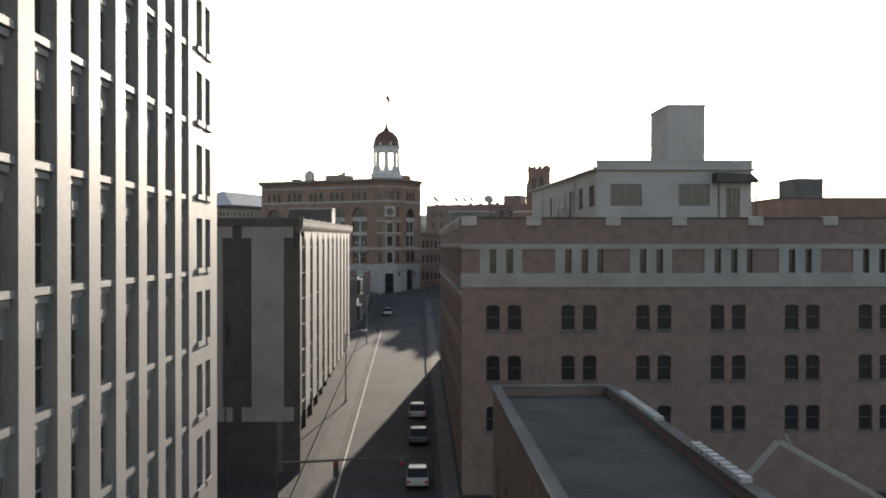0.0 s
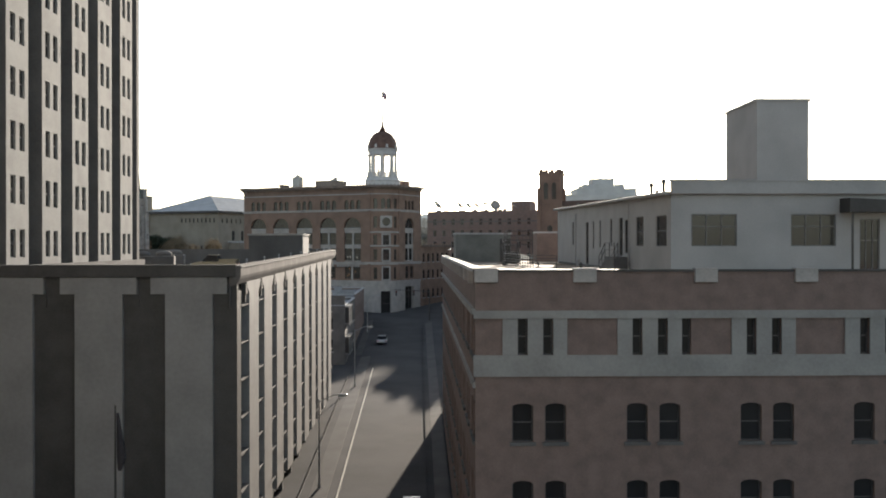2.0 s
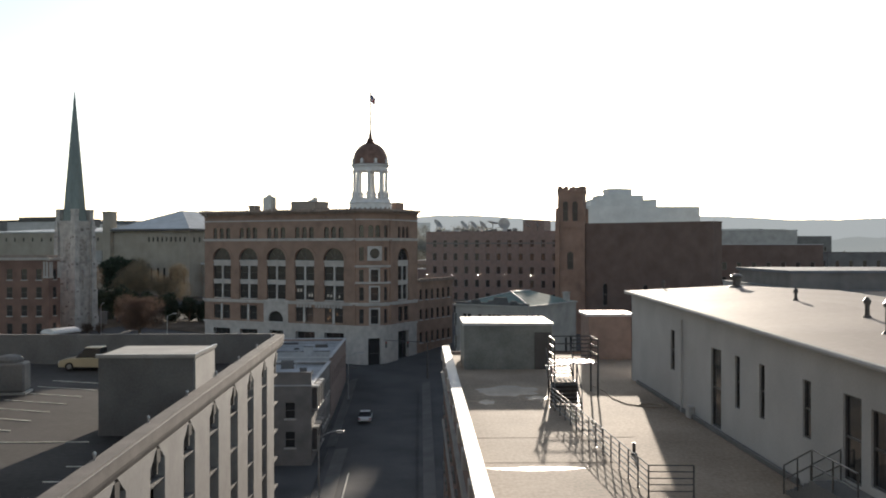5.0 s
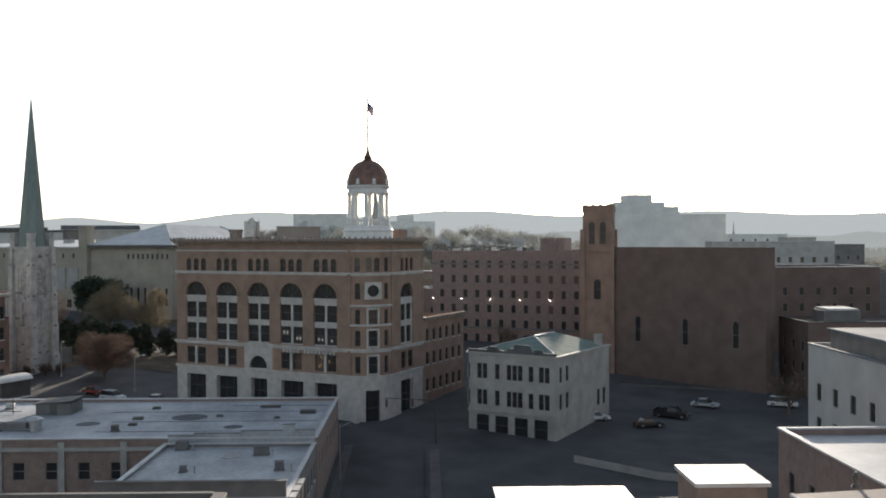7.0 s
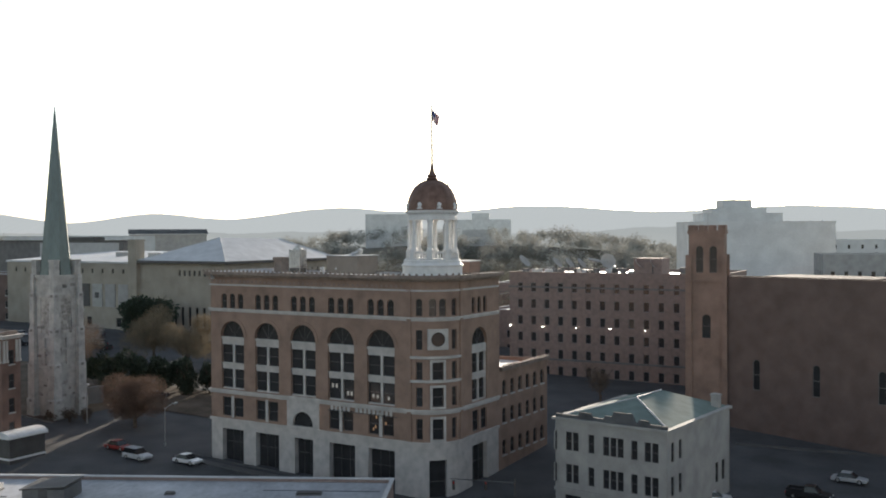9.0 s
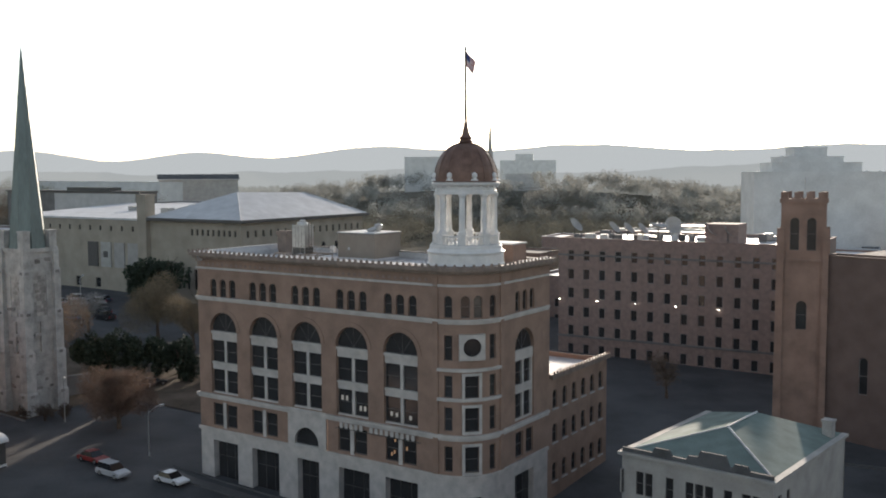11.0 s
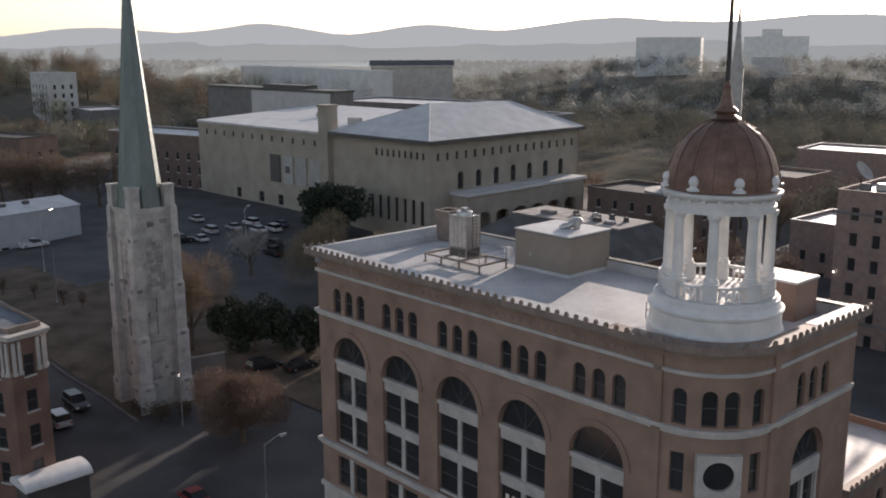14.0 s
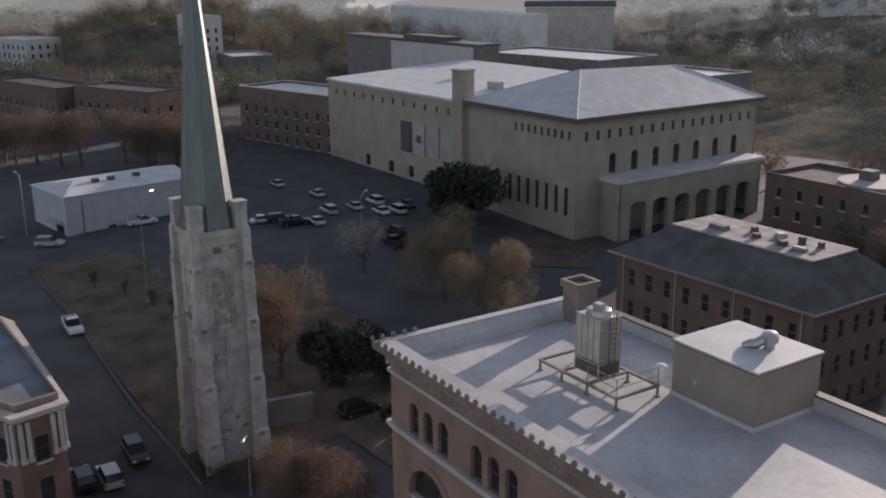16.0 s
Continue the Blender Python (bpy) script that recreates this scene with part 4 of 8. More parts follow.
def cooling_tower():
    b = thing("cooling_tower", "galvanised cooling tower on a steel platform on the roof", "cooling tower", dome_place(10.2, 8.1, 27.2))
    part("casing", boxes([(-1.0, 1.0, -0.8, 0.8, 1.55, 4.2)], 0.05), STEEL, b)
    part("louvre", boxes([(-1.02, 1.02, -0.82, 0.82, 0.75, 1.5)]), DARKMET, b)
    part("fan_ring", lathe([(0.75, 4.2), (0.7, 4.5), (0.62, 4.55)], 20), STEEL, b)
    part("motor", boxes([(-0.3, 0.3, -0.25, 0.25, 4.5, 4.85)], 0.05), STEEL, b)
    bm = bmesh.new()
    for x in (-1.0, 1.0):
        for y in (-0.8, 0.8):
            tube(bm, (x, y, 0.6), (x, y, 4.3), 0.05, 4)
    for z in (1.5, 4.2):
        tube(bm, (-1, -0.8, z), (1, -0.8, z), 0.05, 4)
        tube(bm, (1, -0.8, z), (1, 0.8, z), 0.05, 4)
        tube(bm, (-1, 0.8, z), (1, 0.8, z), 0.05, 4)
    part("corner_frame", bm, STEEL, b)
    PLAT = mat("dull tan painted steel", (0.24, 0.20, 0.17), 0.6, 0.2, vary=0.25, scale=2)
    for x0, x1, y0, y1 in ((-3.2, 3.6, -1.8, -1.65), (-3.2, 3.6, 1.35, 1.5), (-3.2, -3.05, -1.65, 1.35), (3.45, 3.6, -1.65, 1.35), (-1.2, -1.05, -1.65, 1.35), (1.05, 1.2, -1.65, 1.35)):
        part("platform_beam", boxes([(x0, x1, y0, y1, 0.6, 0.75)]), PLAT, b)
    leg = mesh_of("leg", boxes([(-0.06, 0.06, -0.06, 0.06, 0, 0.6), (-0.15, 0.15, -0.15, 0.15, 0, 0.04)]))
    leg.materials.append(PLAT)
    for x in (-3.1, -1.1, 1.1, 3.5):
        for y in (-1.72, 1.42):
            part("leg", leg, None, b, m=pose(x, y, 0))
    for x, y in ((3.5, -1.72), (3.5, 1.42), (1.1, -1.72)):
        part("guard_post", (lambda q: (tube(q, (x, y, 0.75), (x, y, 1.75), 0.03), q)[-1])(bmesh.new()), PLAT, b)
    for p, q2 in (((3.5, -1.72), (3.5, 1.42)), ((1.1, -1.72), (3.5, -1.72))):
        for z in (1.25, 1.75):
            part("guard_rail", (lambda q: (tube(q, (*p, z), (*q2, z), 0.025), q)[-1])(bmesh.new()), PLAT, b)
    for k in range(5):
        part("panel_joint", boxes([(-1.015 + 0.5 * k, -0.985 + 0.5 * k, -0.815, -0.805, 1.55, 4.15)]), DARKMET, b)
    bm = bmesh.new()
    tube(bm, (1.15, -0.2, 0.7), (1.15, -0.2, 4.6), 0.03, 5)
    tube(bm, (1.15, 0.3, 0.7), (1.15, 0.3, 4.6), 0.03, 5)
    for i in range(12):
        tube(bm, (1.15, -0.2, 0.9 + i * 0.3), (1.15, 0.3, 0.9 + i * 0.3), 0.02, 4)
    part("ladder", bm, RAILM, b)
    bm = bmesh.new()
    tube(bm, (-1.0, 0.5, 3.6), (-1.7, 0.5, 3.6), 0.1, 8)
    tube(bm, (-1.7, 0.5, 3.6), (-1.7, 0.5, 2.9), 0.1, 8)
    part("pipe", bm, RAILM, b)
    return b


cooling_tower()
b = thing("roof_unit", "small white condenser unit on the roof platform", "air conditioner", dome_place(13.2, 10.3, 27.95))
part("case", boxes([(-0.35, 0.35, -0.2, 0.2, 0, 0.8)], 0.03), WHITEP, b)
part("fan_guard", lathe([(0.25, 0.8), (0.25, 0.84), (0.08, 0.86)], 12), STEEL, b)

# ---- church tower with spire ----


ROUGHSTONE = mat("rough grey course stone", (0.36, 0.34, 0.315), 0.95, vary=0.25, scale=1.2, bump=0.4, pieces=0.25)


def church_tower():
    cx, cy = -75.3, 282.4
    b = thing("church_tower", "pale grey stone church tower with tall sheeted spire and corner turrets", "church tower", pose(cx, cy, 0, 0, 0, -26))
    h, zt = 2.45, 27.0
    z0 = 0.0
    for a in range(4):
        fm = pose(0, 0, 0, 0, 0, 90 * a) @ face_m((-h, -h, 0), 0)
        ops = [(1.35, 3.55, 16.9, 23.0, 0)]
        part("wall", wall_bm(flat(fm), 0, 2 * h, z0, zt, ops, 0.16), GREYSTONE, b)
        part("blind_panel", (lambda q: (box(q, 1.3, 3.6, 0.15, 0.3, 16.8, 23.1, fm), q)[-1])(bmesh.new()), GREYSTONE, b)
        rows = random.Random(a)
        for i in range(11):
            x = 1.4
            while x < 3.3:
                w = min(3.5 - x, rows.uniform(0.35, 0.8))
                part("course_stone", (lambda q: (box(q, x + 0.02, x + w - 0.02, rows.uniform(0.06, 0.12), 0.2, 17.0 + i * 0.54, 17.5 + i * 0.54, fm), q)[-1])(bmesh.new()), ROUGHSTONE, b)
                x += w
        bm = bmesh.new()
        box(bm, 1.2, 3.7, -0.22, 0.2, 10.9, 11.15, fm)
        box(bm, 2.2, 2.7, -0.28, 0.2, 11.7, 16.2, fm)
        box(bm, 1.25, 3.65, -0.27, 0.2, 14.0, 14.5, fm)
        part("cross_relief", bm, GREYSTONE, b)
        for e, o, za, zb in ((0.4, -0.15, 10.4, 10.8), (0.4, -0.12, 23.4, 23.8), (0.0, -0.25, zt - 0.6, zt)):
            part("band", (lambda q: (box(q, e, 2 * h - e, o, 0.2, za, zb, fm), q)[-1])(bmesh.new()), GREYSTONE, b)
    qm = mesh_of("quoin", boxes([(-0.45, 0.45, -0.06, 0.06, 0, 0.45)]))
    qm.materials.append(mat("dark stained stone", (0.23, 0.215, 0.20), 0.9, vary=0.3, pieces=0.3))
    # stepped corner buttresses
    for sx in (-1, 1):
        for sy in (-1, 1):
            bm = bmesh.new()
            for k, (s, za, zb) in enumerate(((0.95, z0 - 2, 6), (0.8, 6, 12), (0.66, 12, 18), (0.54, 18, 24), (0.42, 24, zt + 0.1))):
                x, y = sx * (h + 0.1), sy * (h + 0.1)
                box(bm, x - s, x + s, y - s, y + s, za, zb - 0.35)
                box(bm, x - s, x + s, y - s, y + s, zb - 0.35, zb, None, 0.18)
            part("buttress", bm, GREYSTONE, b)
            for za, s in ((5.6, 0.88), (11.6, 0.73), (17.6, 0.6), (23.6, 0.48)):
                for q in (0, 90):
                    part("weathering_stone", qm, None, b, m=pose(sx * (h + 0.1), sy * (h + 0.1), za - 0.35) @ pose(0, 0, 0, 0, 0, q + (0 if sy < 0 else 180) if q == 0 else (90 if sx > 0 else -90)) @ pose(0, -s - 0.02, 0) @ Matrix.Diagonal((0.7, 1, 0.9, 1)))
            bm = bmesh.new()
            x, y = sx * 2.2, sy * 2.2
            box(bm, x - 0.6, x + 0.6, y - 0.6, y + 0.6, zt, zt + 2.3)
            box(bm, x - 0.68, x + 0.68, y - 0.68, y + 0.68, zt + 2.3, zt + 2.6)
            part("turret", bm, GREYSTONE, b)
    part("parapet_floor", boxes([(-h, h, -h, h, zt - 0.5, zt)]), GREYSTONE, b)
    # corner stones, proud of the wall
    rnd = random.Random(4)
    for a in range(4):
        for k in range(14):
            m4 = pose(0, 0, 0, 0, 0, 90 * a) @ pose(rnd.uniform(-1.7, 1.7), -h - 0.02, rnd.uniform(4, 26))
            part("quoin", qm, None, b, m=m4 @ Matrix.Diagonal((rnd.uniform(0.5, 1.2), 1, rnd.uniform(0.6, 1.2), 1)))
    # octagonal spire with standing seams
    bm = bmesh.new()
    n, rb, zs, za = 8, 2.62, zt, 55.9
    ringv = [bm.verts.new((rb * math.cos(2 * math.pi * (i + 0.5) / n), rb * math.sin(2 * math.pi * (i + 0.5) / n), zs)) for i in range(n)]
    top = [bm.verts.new((0.07 * math.cos(2 * math.pi * (i + 0.5) / n), 0.07 * math.sin(2 * math.pi * (i + 0.5) / n), za)) for i in range(n)]
    for i in range(n):
        bm.faces.new((ringv[i], ringv[(i + 1) % n], top[(i + 1) % n], top[i]))
    bm.faces.new(top)
    sp = part("spire", bm, LEAD, b, "grey green sheet metal spire")
    bm = bmesh.new()
    for i in range(n):
        a = 2 * math.pi * (i + 0.5) / n
        tube(bm, (rb * math.cos(a), rb * math.sin(a), zs), (0.05 * math.cos(a), 0.05 * math.sin(a), za), 0.09, 4, 0.03)
        for s in (0.33, 0.67):
            a2 = 2 * math.pi * (i + 1.5) / n
            p = Vector((rb * math.cos(a), rb * math.sin(a), zs)).lerp(Vector((rb * math.cos(a2), rb * math.sin(a2), zs)), s)
            tube(bm, p, (p.x * 0.1, p.y * 0.1, zs + (za - zs) * 0.9), 0.035, 4)
    part("seams", bm, LEAD, sp)
    bm = bmesh.new()
    tube(bm, (0, 0, za - 0.3), (0, 0, za + 0.9), 0.05, 5, 0.02)
    part("finial", bm, STEEL, sp)
    return b


church_tower()

# ---- pale stone office tower beside the street ----


def stone_tower():
    b = thing("stone_office_tower", "tall pale limestone office tower with deep piers and sash windows", "office tower", pose(-9.6, 46.6, 0))
    fm = face_m((0, -56, 0), 90)          # u runs north, 56 is the far corner
    Z0, Z1, FL = -11.0, 42.0, 3.24
    levels = [13.3 + FL * k for k in range(-6, 5)]
    ops = [(51.7, 52.85, z, z + 2.2, 0) for z in levels] + [(53.45, 54.5, z, z + 2.2, 0) for z in levels]
    part("pavilion_wall", wall_bm(flat(fm), 50.3, 56, Z0, Z1, ops, 0.4), STONE, b)
    for o in ops:
        window(b, fm @ Matrix.Translation(((o[0] + o[1]) / 2, 0.34, o[2])), o[1] - o[0], 2.2, 0, "sash", FRAMEM)
        bm = bmesh.new()
        box(bm, o[0] - 0.1, o[1] + 0.1, -0.12, 0.1, o[2] - 0.22, o[2], fm)
        part("sill", bm, STONE, b)
    piers = [49.0 - 2.52 * k for k in range(0, 19)]
    back = fm @ Matrix.Translation((0, 0.3, 0))
    sillm = mesh_of("sill", boxes([(-0.78, 0.78, -0.24, 0.1, -0.2, 0), (-0.7, 0.7, -0.14, 0.1, -0.42, -0.24)]))
    sillm.materials.append(STONE)
    brm = mesh_of("bracket_block", boxes([(-0.34, 0.16, -0.15, 0.02, 0, 0.26), (-0.27, 0.09, -0.1, 0.02, -0.18, 0)]))
    brm.materials.append(STONE)
    for i, p in enumerate(piers):
        # pier, slightly chamfered towards the recess
        bm = bmesh.new()
        box(bm, p - 1.0, p, 0.0, 0.32, Z0, Z1, fm)
        part("pier", bm, STONE, b)
        u0, u1 = p, (piers[i - 1] - 1.0 if i else 50.3)
        w = u1 - u0
        c = (u0 + u1) / 2
        op = [(c - w / 2 + 0.12, c + w / 2 - 0.12, z - 0.1, z + 2.1, 0) for z in levels] if i < 13 else []
        part("recess_wall", wall_bm(flat(back), u0, u1, Z0, Z1, op, 0.12), STONE, b)
        for z in levels if i < 13 else []:
            window(b, back @ Matrix.Translation((c, 0.07, z - 0.1)), w - 0.24, 2.2, 0, "sash", FRAMEM)
            part("sill", sillm, None, b, m=back @ Matrix.Translation((c, 0, z - 0.1)) @ Matrix.Diagonal(((w - 0.1) / 1.56, 1, 1, 1)))
            part("bracket_block", brm, None, b, m=back @ Matrix.Translation((c + 0.1, 0, z - 1.25)))
    part("pavilion_cheek", boxes([(-0.42, -0.004, -5.7, -5.55, Z0, Z1)]), STONE, b)
    part("core", boxes([(-30, -0.9, -56, -0.02, Z0, Z1), (-30, -0.02, -0.9, 0.0, Z0, Z1 - 0.02)]), STONE, b)
    part("cornice", boxes([(-30.4, 0.8, -56.4, 0.8, Z1, Z1 + 1.2)]), STONE, b)


stone_tower()


def dark_tower():
    b = thing("pier_office_tower", "high grey concrete office tower with projecting piers and paired windows", "office tower", pose(-25.5, 116.9, 0))
    fm = face_m((0, -60, 0), 90)
    Z1 = 66.0
    levels = [13.8 + 3.5 * k for k in range(0, 9)]
    P = 5.85
    back = fm @ Matrix.Translation((0, 1.3, 0))
    for k in range(7):
        c = 56.1 - P * k
        ops = [(c + s - 0.42, c + s + 0.42, z, z + 1.85, 0) for z in levels for s in (-0.72, 0.72)]
        part("pier", wall_bm(flat(fm), c - 1.75, c + 1.75, 12.6, Z1, ops, 0.22), CONC, b)
        # side cheeks coloured darker than the pier front to stand for shade
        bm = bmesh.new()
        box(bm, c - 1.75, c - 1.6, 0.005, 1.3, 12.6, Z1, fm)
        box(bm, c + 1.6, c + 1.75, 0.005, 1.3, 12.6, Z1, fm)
        part("shaded_cheek", bm, CONC_DK, b)
        part("pier_foot", (lambda q: (box(q, c - 1.95, c + 1.95, -0.25, 1.3, 11.2, 12.0, fm), box(q, c - 1.85, c + 1.85, -0.12, 1.3, 12.0, 12.6, fm), q)[-1])(bmesh.new()), CONC, b)
        for o in ops:
            window(b, fm @ Matrix.Translation(((o[0] + o[1]) / 2, 0.17, o[2])), o[1] - o[0], o[3] - o[2], 0, "sash", FRAMEM)
        # recessed bay
        r0, r1 = c + 1.75, min(60.0, c + P - 1.75)
        ops = [(r0 + 0.35, r1 - 0.35, z, z + 1.95, 0) for z in levels] if r1 - r0 > 1.5 else []
        part("recess_wall", wall_bm(flat(back), r0, r1, 8, Z1, ops, 0.2), CONC, b)
        for o in ops:
            window(b, back @ Matrix.Translation(((o[0] + o[1]) / 2, 0.15, o[2])), o[1] - o[0], 1.95, 0, "pair", FRAMEDK)
    part("core", boxes([(-26, -1.5, -60, -0.05, -9, Z1)]), CONC_DK, b)
    part("end_wall", boxes([(-1.5, 0.0, -0.75, 0, 8, Z1 - 0.02)]), CONC_DK, b)
    part("rear_wall", boxes([(-1.5, -1.3, -60, -19, 8, Z1)]), CONC_DK, b)
    part("podium", boxes([(-26.02, -0.2, -60, -0.02, -9, 11.2)]), CONC_DK, b)


dark_tower()

# ---- parking garage with flared white fins ----


def parking_garage():
    b = thing("parking_garage", "grey parking garage with white precast fins and open roof deck", "parking garage", pose(-9.9, 82.2, 0))
    S = 0.0105                       # the roof line climbs along the street

    def up(y):
        return S * y

    L, DECK = 64.0, 11.0
    bm = bmesh.new()
    box(bm, -15.4, -0.75, 0.7, L, -3.6, 10.6)
    box(bm, -15.4, -3.0, 0.7, L, -9, -3.6)
    box(bm, -46, -15.4, 36.5, L, -9, 10.6)
    part("core", bm, DARKMET, b)
    # roof deck
    bm = bmesh.new()
    for x0, x1, y0, y1 in ((-15.4, -0.4, 0.4, L), (-46, -15.4, 36.5, L)):
        v = [bm.verts.new((x, y, DECK + up(y))) for x, y in ((x0, y0), (x1, y0), (x1, y1), (x0, y1))]
        w = [bm.verts.new((p.co.x, p.co.y, p.co.z - 0.4)) for p in v]
        bm.faces.new(v)
        bm.faces.new(w[::-1])
        for i in range(4):
            bm.faces.new((w[i], w[(i + 1) % 4], v[(i + 1) % 4], v[i]))
    part("roof_deck", bm, mat("stained parking deck", (0.060, 0.056, 0.053), 0.9, vary=0.35, scale=0.15, fine=3, spec=0.15), b)
    # fascia on the street side, sloping in section
    bm, prev = bmesh.new(), None
    for y in (0.0, L):
        z = up(y)
        cur = [bm.verts.new((x, y, zz + z)) for x, zz in ((-0.35, 12.2), (0.0, 12.3), (0.2, 12.62), (0.26, 12.8), (0.26, 13.4), (-0.4, 13.4), (-0.4, 10.9))]
        if prev:
            for i in range(len(cur)):
                bm.faces.new((prev[i], prev[(i + 1) % 7], cur[(i + 1) % 7], cur[i]))
        else:
            bm.faces.new(cur[::-1])
        prev = cur
    bm.faces.new(prev)
    part("fascia", bm, mat("weathered precast fascia", (0.175, 0.160, 0.149), 0.85, spec=0.2, vary=0.2), b)
    part("coping", (lambda q: (tube(q, (0.27, 0, 13.3), (0.27, L, 13.3 + up(L)), 0.05, 6), q)[-1])(bmesh.new()), CONC_DK, b)
    # fins: shaft with a flared head
    n = 11
    P = L / n
    for k in range(-1, n - 1):
        c = P * (k + 1.02)
        z = up(c)
        w, h = 1.72, P / 2 - 0.12
        prof = [(c - w, -3.6), (c + w, -3.6), (c + w, 11.55 + z), (c + h * 0.72, 11.72 + z), (c + h, 12.3 + z), (c - h, 12.3 + z), (c - h * 0.72, 11.72 + z), (c - w, 11.55 + z)]
        bm = bmesh.new()
        a = [bm.verts.new((0.02, y, zz)) for y, zz in prof]
        d = [bm.verts.new((-0.5, y, zz)) for y, zz in prof]
        bm.faces.new(a)
        bm.faces.new(d[::-1])
        for i in range(8):
            bm.faces.new((d[i], d[(i + 1) % 8], a[(i + 1) % 8], a[i]))
        if k >= 0:
            part("fin", bm, PANEL, b)
        else:
            bm.free()
            part("corner_pier", boxes([(-0.72, -0.03, 0.71, w - 0.1, -3.6, 11.9)]), DARKMET, b)
        g = c + P / 2
        if k < n:
            # drain head in the notch
            part("drain_head", boxes([(-0.2, 0.06, g - 0.3, g + 0.3, 11.6 + z, 12.2 + z), (-0.2, 0.0, g - 0.12, g + 0.12, 11.1 + z, 11.6 + z)]), DARKMET, b)
        for j in range(7):
            zz = -2.6 + j * 2.25
            part("ledge", boxes([(-0.7, -0.02, c + w, c + P - w, zz, zz + 0.08)]), CONC_DK, b)
        for j in range(7):
            window(b, pose(-0.68, c + P / 2, -2.4 + j * 2.25, 0, 0, 90), P - 2 * w - 0.2, 2.0, 0, "pair", FRAMEDK)
    # front: I-shaped panels on dark cladding
    part("front_wall", boxes([(-15.4, -0.02, 0.32, 0.7, -8.5, 12.75)]), DARKMET, b)
    for c in (-2.75, -7.95, -13.1):
        w = 2.2 if c > -13 else 2.0
        bm = boxes([(c - w, c + w, 0.0, 0.32, 11.75, 12.72), (c - 1.37, c + 1.37, 0.02, 0.32, -2.7, 11.75), (c - w, c + w, 0.0, 0.32, -3.9, -2.7)])
        part("front_panel", bm, PANEL, b)
        part("recess_frame", boxes([(c - w - 0.1, c - 1.4, 0.2, 0.31, 11.0, 11.7)]), DARKMET, b)
        part("recess_frame", boxes([(c + 1.4, c + w + 0.1, 0.2, 0.31, 11.0, 11.7)]), DARKMET, b)
    part("front_parapet", boxes([(-15.4, -0.02, -0.1, 0.5, 12.76, 13.4)]), DARKMET, b)
    part("front_coping", boxes([(-15.4, 0.0, -0.15, 0.55, 13.4, 13.46)]), CONC_DK, b)
    # ground floor columns
    for k in range(12):
        part("column", boxes([(-2.0, -1.5, P * k + 0.2, P * k + 0.7, -9, -3.6)]), CONC_DK, b)
    part("street_wall", boxes([(-3.0, -2.8, 0.8, L, -9, -3.5)]), DARKMET, b)
    # far and side parapets of the deck
    part("far_parapet", boxes([(-46, -0.4, L - 0.35, L, 10.9, 13.45 + up(L))]), CONC_DK, b)
    part("side_wall", boxes([(-46.3, -46, 36.5, L, -9, 14.0)]), CONC_DK, b)
    part("inner_parapet", boxes([(-15.4, -15.1, 0.72, 34.8, 10.9, 13.3)]), CONC_DK, b)
    # painted stalls: slanted ones by the units, square ones along the street side
    def stall(x0, y0, x1, y1):
        m = pose(x0, y0, DECK + up((y0 + y1) / 2) + 0.03, 0, 0, math.degrees(math.atan2(y1 - y0, x1 - x0)))
        part("stall_line", boxes([(0, math.hypot(x1 - x0, y1 - y0), -0.06, 0.06, -0.02, 0.0)]), LINE, b, m=m)

    for k in range(7):
        stall(-15.2, 38.0 + 2.75 * k, -10.6, 36.2 + 2.75 * k)
    stall(-15.0, 33.3, -5.4, 33.3)
    for k in range(9):
        stall(-4.6, 6 + 2.75 * k, -0.9, 6 + 2.75 * k)
        if k < 8:
            stall(-15.0, 8 + 2.75 * k, -11.0, 8 + 2.75 * k)
    for k in range(9):
        y = 5 + k * 7
        part("deck_lamp", lathe([(0.05, 13.4 + up(y)), (0.05, 13.55 + up(y)), (0.09, 13.6 + up(y)), (0.05, 13.7 + up(y))], 8, cx=-0.3, cy=y), STEEL, b)
    return b


parking_garage()
b = thing("garage_stair_box", "dark grey stair box with pale rim on garage roof", "penthouse", pose(-15.3, 117.0, 11.34))
part("body", boxes([(0, 5.0, 0, 5.2, 0, 4.15)]), CONC_DK, b)
part("end_panel", boxes([(5.0, 5.06, 0.2, 5.0, 0.3, 4.05)]), PANEL, b)
part("roof", boxes([(-0.1, 5.1, -0.1, 5.3, 4.15, 4.25)]), CONC, b)
part("rim", boxes([(-0.12, 5.14, -0.12, 0.05, 4.25, 4.35), (5.0, 5.14, 0.05, 5.3, 4.25, 4.35)]), STEEL, b)
for x, y, s in ((-25.8, 131.0, 1.0), (-25.1, 124.0, 1.0), (-28.3, 127.8, 0.95)):
    b = thing("roof_plant_unit", "weathered metal ventilation unit standing on the parking deck", "ventilation unit", pose(x, y, 11.0 + 0.0105 * (y - 82.2) + 0.02, 0, 0, 8) @ Matrix.Diagonal((s, s, s, 1)), "deck units")
    part("casing", boxes([(-1.1, 1.1, -0.9, 0.9, 0.15, 2.1)], 0.12), CONC_DK, b)
    part("cowl", lathe([(0.8, 2.1), (0.85, 2.3), (0.7, 2.5), (0.3, 2.6)], 16), CONC_DK, b)
    part("base", boxes([(-1.2, 1.2, -1.0, 1.0, 0, 0.15)]), CONC, b)

